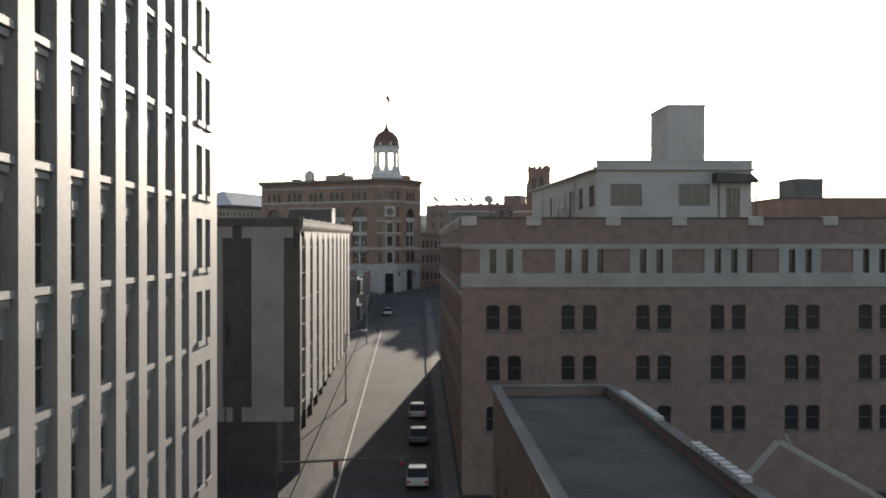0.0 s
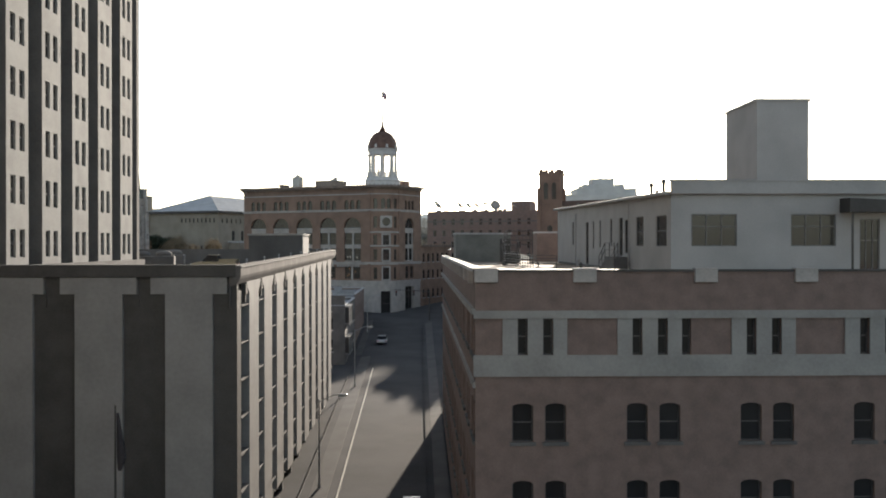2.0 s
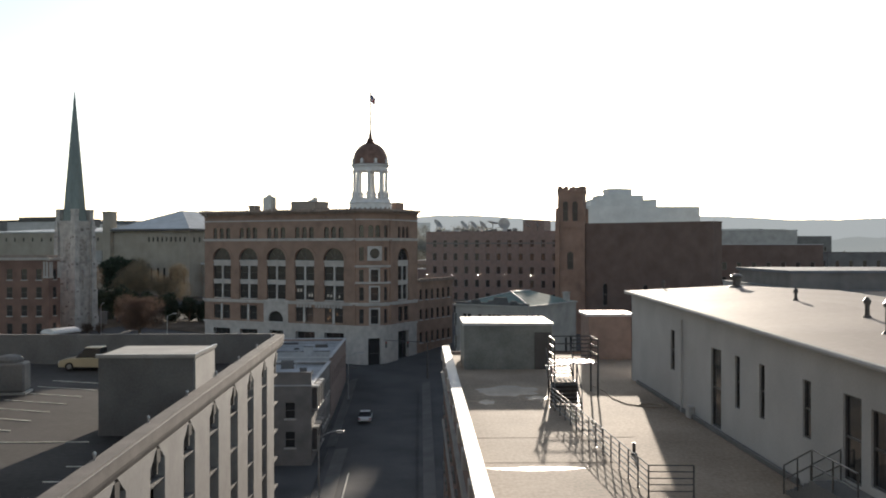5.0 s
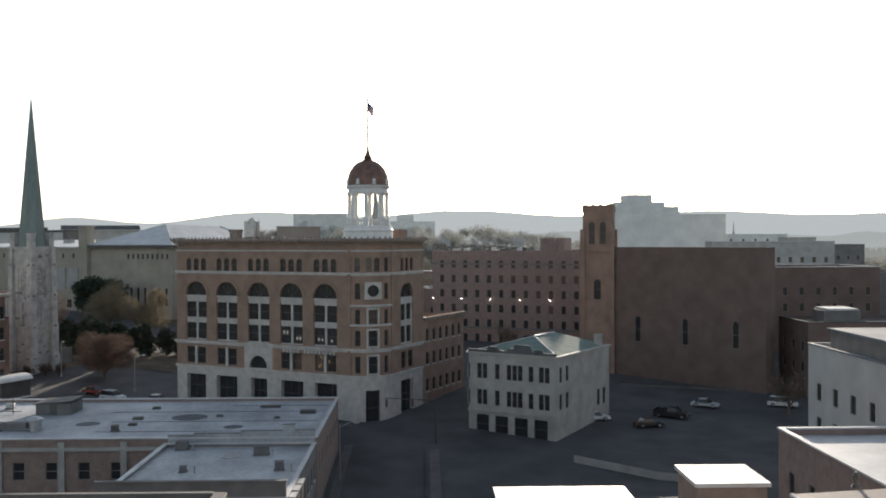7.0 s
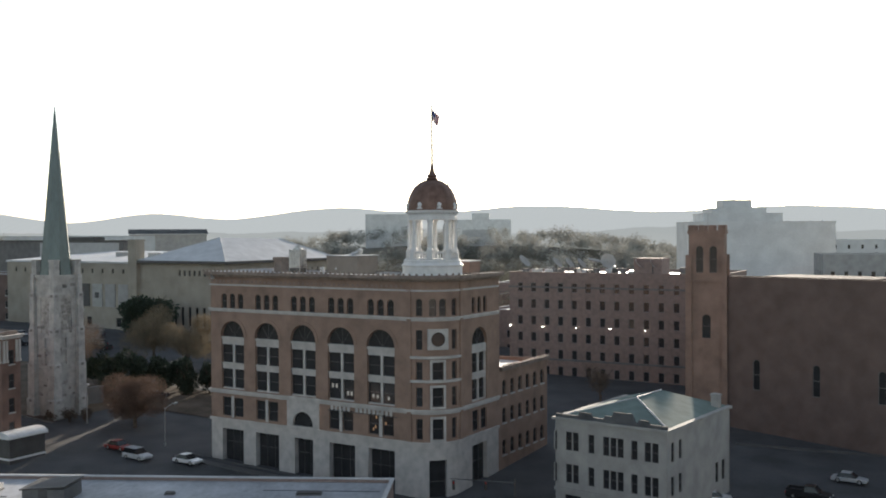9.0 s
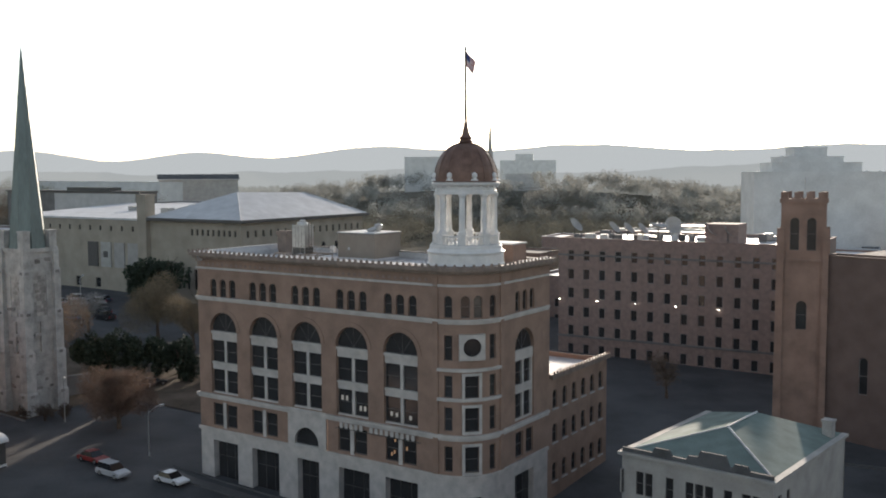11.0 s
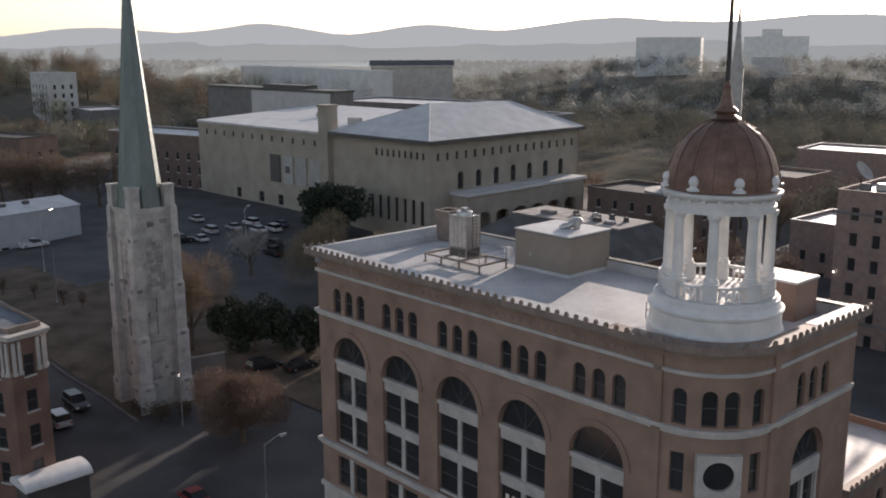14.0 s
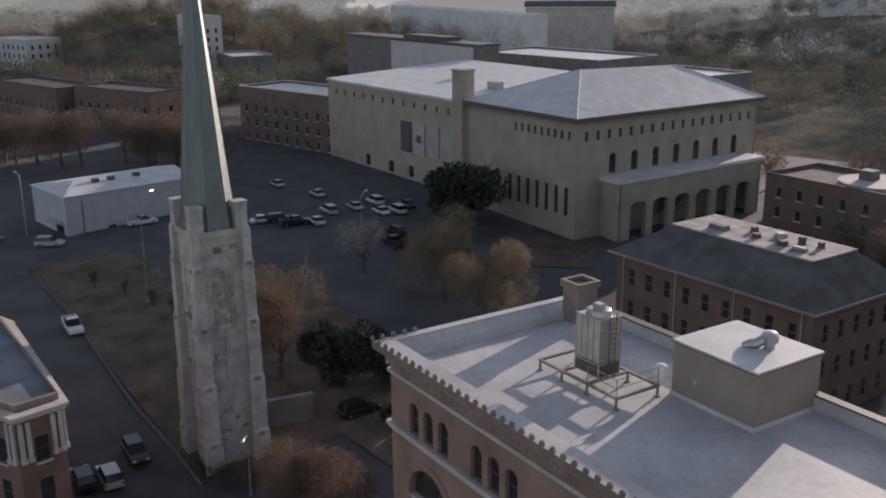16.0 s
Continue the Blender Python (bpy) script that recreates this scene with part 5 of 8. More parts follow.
# ---- red brick building across the street, with white penthouse ----


def brick_block():
    b = thing("brick_warehouse_block", "dark red brick block with stone bands and tan roof", "commercial building", pose(3.6, 75.6, 0))
    W, D, Z1 = 44.0, 67.5, 13.35
    fm = face_m((0, 0, 0), 0)
    P = 5.95
    narrow, lower = [], []
    for k in range(7):
        u = 1.4 + P * k
        narrow += [(u + 0.78, u + 1.3, 8.9, 10.8, 0), (u + 2.1, u + 2.62, 8.9, 10.8, 0)]
        if k % 2 == 1:
            narrow += [(u + 3.35, u + 3.85, 8.9, 10.8, 0)]
        for z in (4.4, 0.4, -3.6):
            lower += [(u + 0.5, u + 1.6, z, z + 2.0, 0.35), (u + 2.2, u + 3.3, z, z + 2.0, 0.35)]
    facade(b, fm, 0, W, 7.8, 11.2, narrow, BRICK_DK, 0.3, "sash", FRAMEDK)
    facade(b, fm, 0, W, -9, 7.8, lower, BRICK_DK, 0.3, "sash", FRAMEDK, None, CONC_DK)
    part("parapet_wall", boxes([(0, W, 0, 0.35, 11.2, 13.2)]), BRICK_DK, b)
    for k in range(7):
        u = 1.4 + P * k
        for a, c in ((u, u + 0.78), (u + 1.3, u + 2.1), (u + 2.62, u + 3.35)):
            part("pilaster", boxes([(a, c, -0.1, 0.02, 8.9, 10.8)]), CONC, b)
    part("stone_band", boxes([(-0.1, W, -0.18, 0.02, 10.8, 11.2)]), CONC, b)
    part("stone_band", boxes([(-0.1, W, -0.14, 0.02, 7.8, 8.9)]), CONC, b)
    part("coping", boxes([(-0.1, W, -0.1, 0.45, 13.2, 13.32)]), DARKMET, b)
    cap = mesh_of("stone_cap", boxes([(-0.6, 0.6, -0.2, 0.42, 0, 0.75)], 0.03))
    cap.materials.append(STONE_TRIM)
    for u in (0.55, 5.65, 11.95, 17.2, 23.3, 29.3, 35.3):
        part("stone_cap", cap, None, b, m=pose(u, 0, 12.65))
    # street side
    sm = face_m((0, D, 0), 270)
    ops = [(1.6 + 5.2 * k + s, 2.9 + 5.2 * k + s, z, z + 2.0, 0.3) for k in range(13) for s in (0, 1.9) for z in (8.8, 4.4, 0.4, -3.6)]
    facade(b, sm, 0, D, -9, 13.2, ops, BRICK_DK, 0.25, "sash", FRAMEDK, None, CONC_DK)
    for o, za, zb in ((-0.2, 11.0, 11.3), (-0.14, 7.2, 7.5)):
        part("stone_band", (lambda q: (box(q, 0, D, o, 0.02, za, zb, sm), q)[-1])(bmesh.new()), CONC, b)
    for k in range(13):
        part("stone_cap", cap, None, b, m=sm @ pose(2.4 + 5.2 * k, 0, 12.5) @ Matrix.Diagonal((0.8, 1.2, 1, 1)))
    part("edge_coping", boxes([(-0.15, 0.45, 0.5, D, 13.2, 13.38)]), MEMB, b, "bright white roof edge coping")
    part("roof", boxes([(0.3, W, 0.3, D, 12.2, 12.7)]), TANROOF, b, "tan gravel roof with ponding stains")
    part("back_wall", boxes([(0, W, D, D + 0.3, -9, 12.9), (W, W + 0.3, 0, D, -9, 13.2)]), BRICK_DK, b)
    return b


brick_block()


def white_penthouse():
    b = thing("white_rooftop_building", "long off white stucco rooftop building with low roof and lift tower", "rooftop building", pose(15.5, 82.2, 12.7))
    W, D, H, RISE = 13.45, 46.0, 5.0, 0.75
    sm = face_m((0, D, 0), 270)
    ops = [(D - y - w / 2, D - y + w / 2, za, zb, 0) for y, w, za, zb in ((35.8, 0.8, 1.9, 4.1), (28.1, 1.5, 0.2, 3.9), (25.1, 0.6, 1.6, 3.9), (22.1, 0.6, 1.7, 3.9), (17.6, 0.75, 1.8, 3.9), (14.0, 1.3, 1.1, 3.9), (12.2, 1.0, 1.3, 3.7), (8.0, 2.2, 1.8, 3.8), (2.3, 2.6, 1.8, 3.7))]
    facade(b, sm, 0, D, 0, H, ops, STUCCO, 0.18, "sash", FRAMEDK)
    fm = face_m((0, 0, 0), 0)
    ops = [(1.2, 3.9, 1.8, 3.7, 0), (7.1, 9.8, 1.8, 3.7, 0), (11.2, 12.4, 0.2, 3.4, 0)]
    facade(b, fm, 0, W, 0, H, ops, STUCCO, 0.18, "grid", FRAMEM)
    part("back_wall", boxes([(0, W, D - 0.2, D, 0, H), (W - 0.2, W, 0.2, D, 0, H)]), STUCCO, b)
    bm = bmesh.new()
    rows = []
    for y in (-0.25, D + 0.25):
        k = RISE if y > 0 else 0.0
        rows.append([bm.verts.new((x, y, z + k)) for x, z in ((-0.3, H), (W / 2, H + 0.35), (W + 0.3, H), (W + 0.3, H - 0.16), (-0.3, H - 0.16))])
    for i in range(5):
        bm.faces.new((rows[0][i], rows[0][(i + 1) % 5], rows[1][(i + 1) % 5], rows[1][i]))
    bm.faces.new(rows[0])
    bm.faces.new(rows[1])
    part("roof", bm, mat("warm grey roof felt", (0.30, 0.255, 0.225), 0.7, bump=0.05, spec=0.16, vary=0.15, scale=0.15, fine=4), b)
    bm = bmesh.new()
    tube(bm, (-0.33, -0.3, H - 0.08), (-0.33, D + 0.3, H + RISE - 0.08), 0.11, 8)
    part("eave_trim", bm, STUCCO, b)
    # the walls follow the roof, which climbs away from the street
    for x0, x1 in ((0.0, 0.18), (W - 0.18, W)):
        bm = bmesh.new()
        side = [[bm.verts.new(p) for p in ((x, 0.2, H), (x, D, H), (x, D, H + RISE - 0.14))] for x in (x0, x1)]
        bm.faces.new(side[0])
        bm.faces.new(side[1][::-1])
        for i in range(3):
            bm.faces.new((side[0][i], side[0][(i + 1) % 3], side[1][(i + 1) % 3], side[1][i]))
        part("upper_wall", bm, STUCCO, b)
    part("lift_tower", boxes([(9.2, 12.9, 11.6, 18.4, H - 0.3, 12.1)]), STUCCO, b)
    part("tower_cap", boxes([(9.1, 13.0, 11.5, 18.5, 12.1, 12.25)]), STUCCO, b)
    part("front_parapet", boxes([(0.02, W - 0.02, -0.26, 0.2, H - 0.1, H + 0.62), (-0.1, W + 0.1, -0.32, 0.26, H + 0.62, H + 0.72)]), STUCCO, b)
    bm = bmesh.new()
    ends = [[bm.verts.new((x, y, z)) for x, z in ((10.0, 3.78), (13.75, 3.78), (13.05, 4.45), (10.0, 4.6))] for y in (-1.4, -0.02)]
    bm.faces.new(ends[0])
    bm.faces.new(ends[1][::-1])
    for i in range(4):
        bm.faces.new((ends[0][i], ends[0][(i + 1) % 4], ends[1][(i + 1) % 4], ends[1][i]))
    part("awning", bm, DARKMET, b)
    for x in (10.2, 13.4):
        part("awning_post", (lambda q: (tube(q, (x, -1.3, 0), (x, -1.3, 3.8), 0.07), q)[-1])(bmesh.new()), RAILM, b)
    for y in (10.9, 33.6):
        part("downpipe", (lambda q: (tube(q, (-0.12, y, 0), (-0.12, y, H - 0.2), 0.06), q)[-1])(bmesh.new()), STUCCO, b)
    # raised door landing, its stair runs along the wall
    st = part("door_landing", boxes([(-1.1, -0.01, 11.2, 14.6, 0, 1.05)]), CONC_DK, b)
    for i in range(6):
        part("step", boxes([(-1.0, -0.01, 14.6 + 0.4 * i, 15.0 + 0.4 * i, 0, 0.92 - 0.16 * i)]), CONC_DK, st)
    for p, q in (((-1.05, 14.6, 1.05), (-1.05, 17.0, 0.0)), ((-1.05, 11.3, 1.05), (-1.05, 14.6, 1.05)), ((-0.1, 14.6, 1.05), (-0.1, 17.0, 0.0))):
        for h in (1.0, 0.5):
            part("step_rail", (lambda m: (tube(m, (p[0], p[1], p[2] + h), (q[0], q[1], q[2] + h), 0.028), m)[-1])(bmesh.new()), RAILM, st)
    for x, y, z in ((-1.05, 11.3, 1.05), (-1.05, 13.0, 1.05), (-1.05, 14.6, 1.0), (-1.05, 15.8, 0.5), (-1.05, 17.0, 0.0), (-0.1, 14.6, 1.0), (-0.1, 17.0, 0.0)):
        part("rail_post", (lambda m: (tube(m, (x, y, max(0.0, z - 0.1)), (x, y, z + 1.0), 0.028), m)[-1])(bmesh.new()), RAILM, st)
    part("meter_box", boxes([(-0.3, 0, 31.6, 32.2, 0.0, 0.6)], 0.03), STUCCO, b)
    part("wall_foot", boxes([(-0.16, -0.005, 18.2, 44, 0.0, 0.22)], 0.03), CONC_DK, b)
    return b


white_penthouse()


def vent(x, y, z, h, r, cap=True):
    b = thing("vent_pipe", "short dark roof vent pipe with a cap", "vent pipe", pose(x, y, z), "roof vents")
    part("pipe", lathe([(r, 0), (r, h)], 12), RAILM, b)
    part("flashing", lathe([(r * 2.2, 0), (r * 1.3, 0.12)], 12), DARKMET, b)
    if cap:
        part("cap", lathe([(r * 1.5, h), (r * 1.6, h + 0.15), (r * 0.6, h + 0.28)], 12), RAILM, b)


for x, y, h, r in ((18.8, 100.5, 1.0, 0.12), (19.5, 99.5, 1.2, 0.12), (20.6, 106, 0.6, 0.1), (20.3, 93.5, 0.9, 0.12), (21.9, 126.7, 0.6, 0.25), (21.3, 115.5, 0.4, 0.08), (17.8, 129.0, 0.3, 0.08)):
    vent(x, y, 12.7 + 5.0 + 0.75 * (y - 82.2) / 46 + 0.35 * (1 - abs(x - 22.15) / 6.65) - 0.03, h, r)
vent(10.6, 84.6, 12.7, 0.55, 0.07)
b = thing("rooftop_air_unit", "boxy grey air unit on the white rooftop building", "air conditioner", pose(21.5, 97.7, 18.24))
part("case", boxes([(-0.95, 0.95, -0.6, 0.6, 0.2, 0.85)], 0.04), CONC_DK, b)
for x in (-0.7, 0.7):
    part("foot", boxes([(x - 0.1, x + 0.1, -0.5, 0.5, 0, 0.2)]), RAILM, b)


def roof_railing():
    b = thing("roof_railing", "dark steel pipe railing along the tan roof", "railing", pose(0, 0, 12.7))
    line = [(8.75, 117.6), (9.6, 98.9), (11.15, 98.8)]
    pm = mesh_of("post", (lambda q: (tube(q, (0, 0, 0), (0, 0, 1.1), 0.028), tube(q, (0, 0, 0), (0, 0, 0.03), 0.055), q)[-1])(bmesh.new()))
    pm.materials.append(RAILM)
    for (x0, y0), (x1, y1) in zip(line, line[1:]):
        n = round(math.hypot(x1 - x0, y1 - y0) / 1.3)
        for i in range(n + 1):
            part("post", pm, None, b, m=pose(x0 + (x1 - x0) * i / n, y0 + (y1 - y0) * i / n, 0))
        for z in (0.2, 0.43, 0.65, 0.88, 1.1):
            part("rail", (lambda q: (tube(q, (x0, y0, z), (x1, y1, z), 0.022), q)[-1])(bmesh.new()), RAILM, b)


roof_railing()


def stair_frame():
    b = thing("roof_stair_frame", "dark steel stair with two landings and rails on the tan roof", "fire stair", pose(8.9, 118.4, 12.7))

    def bar(name, p, q, r):
        part(name, (lambda m: (tube(m, p, q, r), m)[-1])(bmesh.new()), RAILM, b)

    part("riser_panel", boxes([(0.02, 1.38, 0.02, 0.07, 0.05, 1.2)]), DARKMET, b)
    for i in range(6):
        part("grating_bar", boxes([(i * 0.26, i * 0.26 + 0.1, 0, 1.2, 1.22, 1.27)]), RAILM, b)
    for i in range(9):
        part("grating_bar", boxes([(0.5 + i * 0.28, 0.6 + i * 0.28, 2.3, 4.6, 1.9, 1.95)]), RAILM, b)
    for i in range(6):
        part("step", boxes([(0, 1.4, -0.27 * (i + 1), -0.27 * i, 1.04 - 0.18 * i, 1.08 - 0.18 * i)]), RAILM, b)
    for i in range(4):
        part("step", boxes([(0, 1.4, 1.2 + 0.28 * i, 1.48 + 0.28 * i, 1.36 + 0.16 * i, 1.4 + 0.16 * i)]), RAILM, b)
    for x in (0.0, 1.4):
        bar("stringer", (x, 0, 1.22), (x, -1.7, 0.03), 0.05)
        bar("stringer", (x, 1.2, 1.25), (x, 2.3, 1.9), 0.05)
        bar("handrail", (x, 0, 2.2), (x, -1.7, 1.0), 0.03)
        bar("handrail", (x, 1.2, 2.2), (x, 2.3, 2.9), 0.03)
        bar("handrail", (x, 0, 2.2), (x, 1.2, 2.2), 0.03)
        bar("rail_end", (x, -1.7, 1.0), (x, -1.75, 0.0), 0.03)
        for y in (0.0, 1.2):
            bar("post", (x, y, 0), (x, y, 2.2), 0.045)
    for x in (0.5, 3.0):
        for y in (2.3, 4.6):
            bar("post", (x, y, 0), (x, y, 3.3), 0.05)
    for z in (1.95, 2.4, 2.85, 3.3):
        bar("rail", (0.5, 4.6, z), (3.0, 4.6, z), 0.04)
        bar("rail", (1.5, 2.3, z), (3.0, 2.3, z), 0.04)
        for x in (0.5, 3.0):
            bar("rail", (x, 2.3, z), (x, 4.6, z), 0.04)
    for k in range(4):
        bar("baluster", (1.6 + 0.42 * k, 2.3, 1.95), (1.6 + 0.42 * k, 2.3, 3.3), 0.018)


stair_frame()
for k, (x0, x1, y) in enumerate(((4.3, 10.6, 104.3), (4.3, 11.4, 109.3), (4.3, 12.6, 89.0), (4.3, 13.0, 96.8), (4.3, 9.2, 119.6), (4.3, 14.0, 82.4))):
    b = thing("roof_seam", "pale lapped seam across the tan roof", "roof seam", pose(0, 0, 12.7), "tan roof seams")
    part("strip", boxes([(x0, x1, y - 0.09, y + 0.09, 0.0, 0.008)]), SEAMFELT, b)
rnd = random.Random(17)
# added glossy patches that stand in for sun glints on the roof
for x, y, rx, ry in ((6.9, 123.4, 2.0, 2.2), (8.4, 120.6, 0.7, 0.8), (5.4, 119.2, 0.5, 0.9), (6.3, 103.2, 2.1, 0.35), (7.2, 94.5, 2.3, 0.3)):
    b = thing("damp_patch", "thin glossy patch standing for a sun glint on the tan roof", "damp patch", pose(x, y, 12.7), "damp patches")
    bm = bmesh.new()
    prism(bm, [(rx * q * math.cos(6.283 * i / 22), ry * q * math.sin(6.283 * i / 22)) for i, q in enumerate([rnd.uniform(0.72, 1.1) for i in range(22)])], 0.0, 0.006)
    part("film", bm, GLINTFILM, b)
b = thing("roof_hose", "pale coiled hose lying on the tan roof", "hose", pose(0, 0, 12.7))
line = [(12.3, 125.4), (12.7, 122.6), (12.6, 120.2), (13.0, 118.2), (13.9, 117.2), (14.7, 117.0), (14.9, 117.8), (14.2, 118.3), (13.5, 117.7), (14.0, 116.9), (15.0, 117.3)]
bm = bmesh.new()
for (x0, y0), (x1, y1) in zip(line, line[1:]):
    tube(bm, (x0, y0, 0.03), (x1, y1, 0.03), 0.03, 6)
part("tube", bm, SEAMFELT, b)
vent(10.6, 105.6, 12.7, 0.5, 0.07, False)
b = thing("roof_shed", "grey green metal roof shed with pale rim", "shed", pose(4.8, 133.3, 12.7))
part("body", boxes([(0, 6.2, 0, 6.0, 0, 3.1)]), mat("grey green cladding", (0.20, 0.205, 0.19), 0.7), b)
part("rim", boxes([(-0.1, 6.3, -0.1, 6.1, 3.1, 3.28)]), MEMB, b)
part("door", boxes([(4.95, 6.12, -0.06, 0.0, 0, 2.6)]), DARKMET, b)
b = thing("roof_shed", "dark red brick stair head with white flat roof", "shed", pose(14.6, 139.0, 12.7))
part("body", boxes([(0, 3.4, 0, 3.6, 0, 3.3)]), BRICK_DK, b)
part("roof", boxes([(-0.15, 3.55, -0.15, 3.75, 3.3, 3.5)]), MEMB, b)

# ---- low shop row, white corner house and other neighbours ----


def levels(z0, n, step, h):
    return [(z0 + i * step, z0 + i * step + h) for i in range(n)]


b = building("shop_row_building", "two storey red brick shop row with pale flat membrane roof", "shop building", (-62, 202, 0), 0, 51.1, 27.6, -6, 5.6, BRICK_DK, SHOPROOF,
         front=rows_of(1, 34, 9, 1.3, levels(1.0, 1, 4, 2.0)), right=rows_of(1, 27, 8, 1.1, levels(1.4, 1, 3.4, 1.9)), parapet=0.35, cap=MEMB, fmat=FRAMEM)
for k in range(5):
    part("pilaster", boxes([(1.0 + k * 7.0, 1.7 + k * 7.0, -0.25, 0.0, -6, 5.3)]), CONC, b)
part("cornice", boxes([(-0.1, 34, -0.3, 0.0, 4.3, 4.7)]), CONC, b)
b = building("corner_shop_building", "small two storey shop building with pale patched roof", "shop building", (-28, 178.6, 0), 0, 17.0, 23.38, -7, 5.0, GREYBRICK, SHOPROOF,
         front=rows_of(1, 16, 5, 1.2, levels(-2.2, 2, 3.4, 1.9)), right=rows_of(9, 23, 5, 1.1, levels(-2.2, 2, 3.4, 1.9)), parapet=0.3, cap=MEMB, fmat=FRAMEM, sill=STONE_TRIM)
part("front_parapet", boxes([(0.02, 16.98, -0.02, 0.33, 5.15, 6.5), (-0.08, 17.08, -0.1, 0.4, 6.5, 6.62)]), GREYBRICK, b)
for k in range(3):
    for z in (-2.6, 2.2):
        # slim bay windows with bright metal heads and sills
        y = 0.9 + k * 2.5
        bay = part("bay_window", boxes([(17.0, 17.6, y, y + 1.7, z, z + 2.5)], 0.03), FRAMEDK, b)
        part("bay_head", boxes([(17.0, 17.72, y - 0.1, y + 1.8, z + 2.5, z + 2.68)]), STEEL, bay)
        part("bay_sill", boxes([(17.0, 17.72, y - 0.1, y + 1.8, z - 0.16, z)]), STEEL, bay)
        part("bay_post", boxes([(17.56, 17.66, y - 0.05, y + 0.05, z, z + 2.5)]), STEEL, bay)
# stepped party wall between the two shop roofs, lapped with membrane
b = thing("party_wall", "pale membrane covered party wall with a stepped top", "wall", pose(-28, 201.6, 0))
part("wall", boxes([(0.3, 3.2, 0.38, 0.66, 4.4, 5.94), (3.2, 8.5, 0.38, 0.66, 4.4, 6.15), (8.5, 13.3, 0.38, 0.66, 4.4, 6.42), (13.3, 14.65, 0.38, 0.66, 4.4, 7.1), (14.65, 16.9, 0.38, 0.66, 4.4, 6.48)]), SHOPROOF, b)
part("coping", boxes([(0.25, 3.2, 0.32, 0.72, 5.94, 6.0), (3.2, 8.5, 0.32, 0.72, 6.15, 6.21), (8.5, 13.3, 0.32, 0.72, 6.42, 6.48), (13.25, 14.7, 0.32, 0.72, 7.1, 7.17), (14.7, 16.95, 0.32, 0.72, 6.48, 6.54)]), CONC_DK, b)


def roof_box(x, y, z, w, d, h, material, label="small weathered metal unit on the pale shop roof"):
    b = thing("roof_unit", label, "ventilation unit", pose(x, y, z, 0, 0, 4), "shop roof units")
    part("case", boxes([(-w / 2, w / 2, -d / 2, d / 2, 0.1, h), (-w / 2 - 0.05, w / 2 + 0.05, -d / 2 - 0.05, d / 2 + 0.05, h, h + 0.05)], 0.03), material, b)
    part("curb", boxes([(-w / 2 - 0.1, w / 2 + 0.1, -d / 2 - 0.1, d / 2 + 0.1, 0, 0.1)]), CONC_DK, b)
    return b


for x, y, w, d, h in ((-35.2, 216, 1.2, 0.8, 0.25), (-34.7, 212, 0.9, 0.7, 0.22), (-34.9, 223.5, 0.9, 0.7, 0.25), (-19.6, 224.1, 2.6, 0.9, 0.22), (-14, 219.6, 1.9, 1.2, 0.35), (-25.1, 217.4, 0.7, 0.6, 0.2), (-35.7, 208.4, 0.8, 0.7, 0.7), (-17.5, 216, 0.6, 0.6, 0.2)):
    roof_box(x, y, 5.25, w, d, h, DARKMET)
for x, y, w, d, h in ((-25.7, 200.4, 1.3, 0.9, 0.9), (-16.4, 197.6, 1.6, 1.2, 1.0), (-13.4, 190.5, 0.9, 0.8, 0.9), (-23.0, 190.0, 0.7, 0.6, 0.6)):
    roof_box(x, y, 4.7, w, d, h, CONC_DK)
    b = thing("vent_pipe", "short galvanised vent pipe on the shop roof", "vent pipe", pose(x + 1.3, y - 0.6, 4.7), "shop roof vents")
    part("pipe", lathe([(0.09, 0), (0.09, 0.6), (0.16, 0.62), (0.16, 0.72), (0.02, 0.78)], 10), STEEL, b)
b = thing("skylight", "low half round skylight in a pale frame on the shop roof", "skylight", pose(-19.6, 196.7, 4.7))
bm = lathe([(1.0, 0.0), (1.0, 0.12), (0.86, 0.12), (0.86, 0.06)], 24)
part("frame", bm, MEMB, b)
part("lens", lathe([(0.86, 0.08), (0.6, 0.24), (0.02, 0.3)], 24), CONC, b)
# head house of the stair, ducts and an exhaust drum at the older end of the roof
b = thing("roof_head_house", "dark weathered head house with a tilted lid on the shop roof", "roof house", pose(-47.2, 221.5, 5.25))
part("body", boxes([(-2.3, 2.3, -2.2, 2.2, 0, 1.5)], 0.05), CONC_DK, b)
bm = boxes([(-2.5, 2.5, -2.4, 2.4, 0, 0.12)])
bmesh.ops.transform(bm, matrix=pose(0, 0, 1.58, 0, -4, 0), verts=bm.verts)
part("lid", bm, DARKMET, b)
part("door", boxes([(-0.5, 0.5, -2.24, -2.19, 0.1, 1.4)]), DARKMET, b)
b = thing("duct", "boxy galvanised duct with a round exhaust drum", "duct", pose(-47, 209.2, 5.25))
part("trunk", boxes([(-2.6, 0.6, -0.5, 0.5, 0.2, 1.0), (-3.4, -2.6, -0.5, 0.5, 0.0, 1.0)], 0.05), CONC_DK, b)
part("drum", lathe([(0.7, 0.0), (0.7, 1.1), (0.95, 1.15), (0.95, 1.4), (0.3, 1.7), (0.02, 1.72)], 20, cx=1.5), STEEL, b)
b = thing("antenna_mast", "thin mast with a cross arm on the shop roof", "antenna", pose(-53, 220.7, 5.25))
part("pole", lathe([(0.07, 0), (0.05, 2.3)], 8), RAILM, b)
part("cross_arm", boxes([(-1.1, 1.1, -0.04, 0.04, 0.25, 0.33)]), RAILM, b)
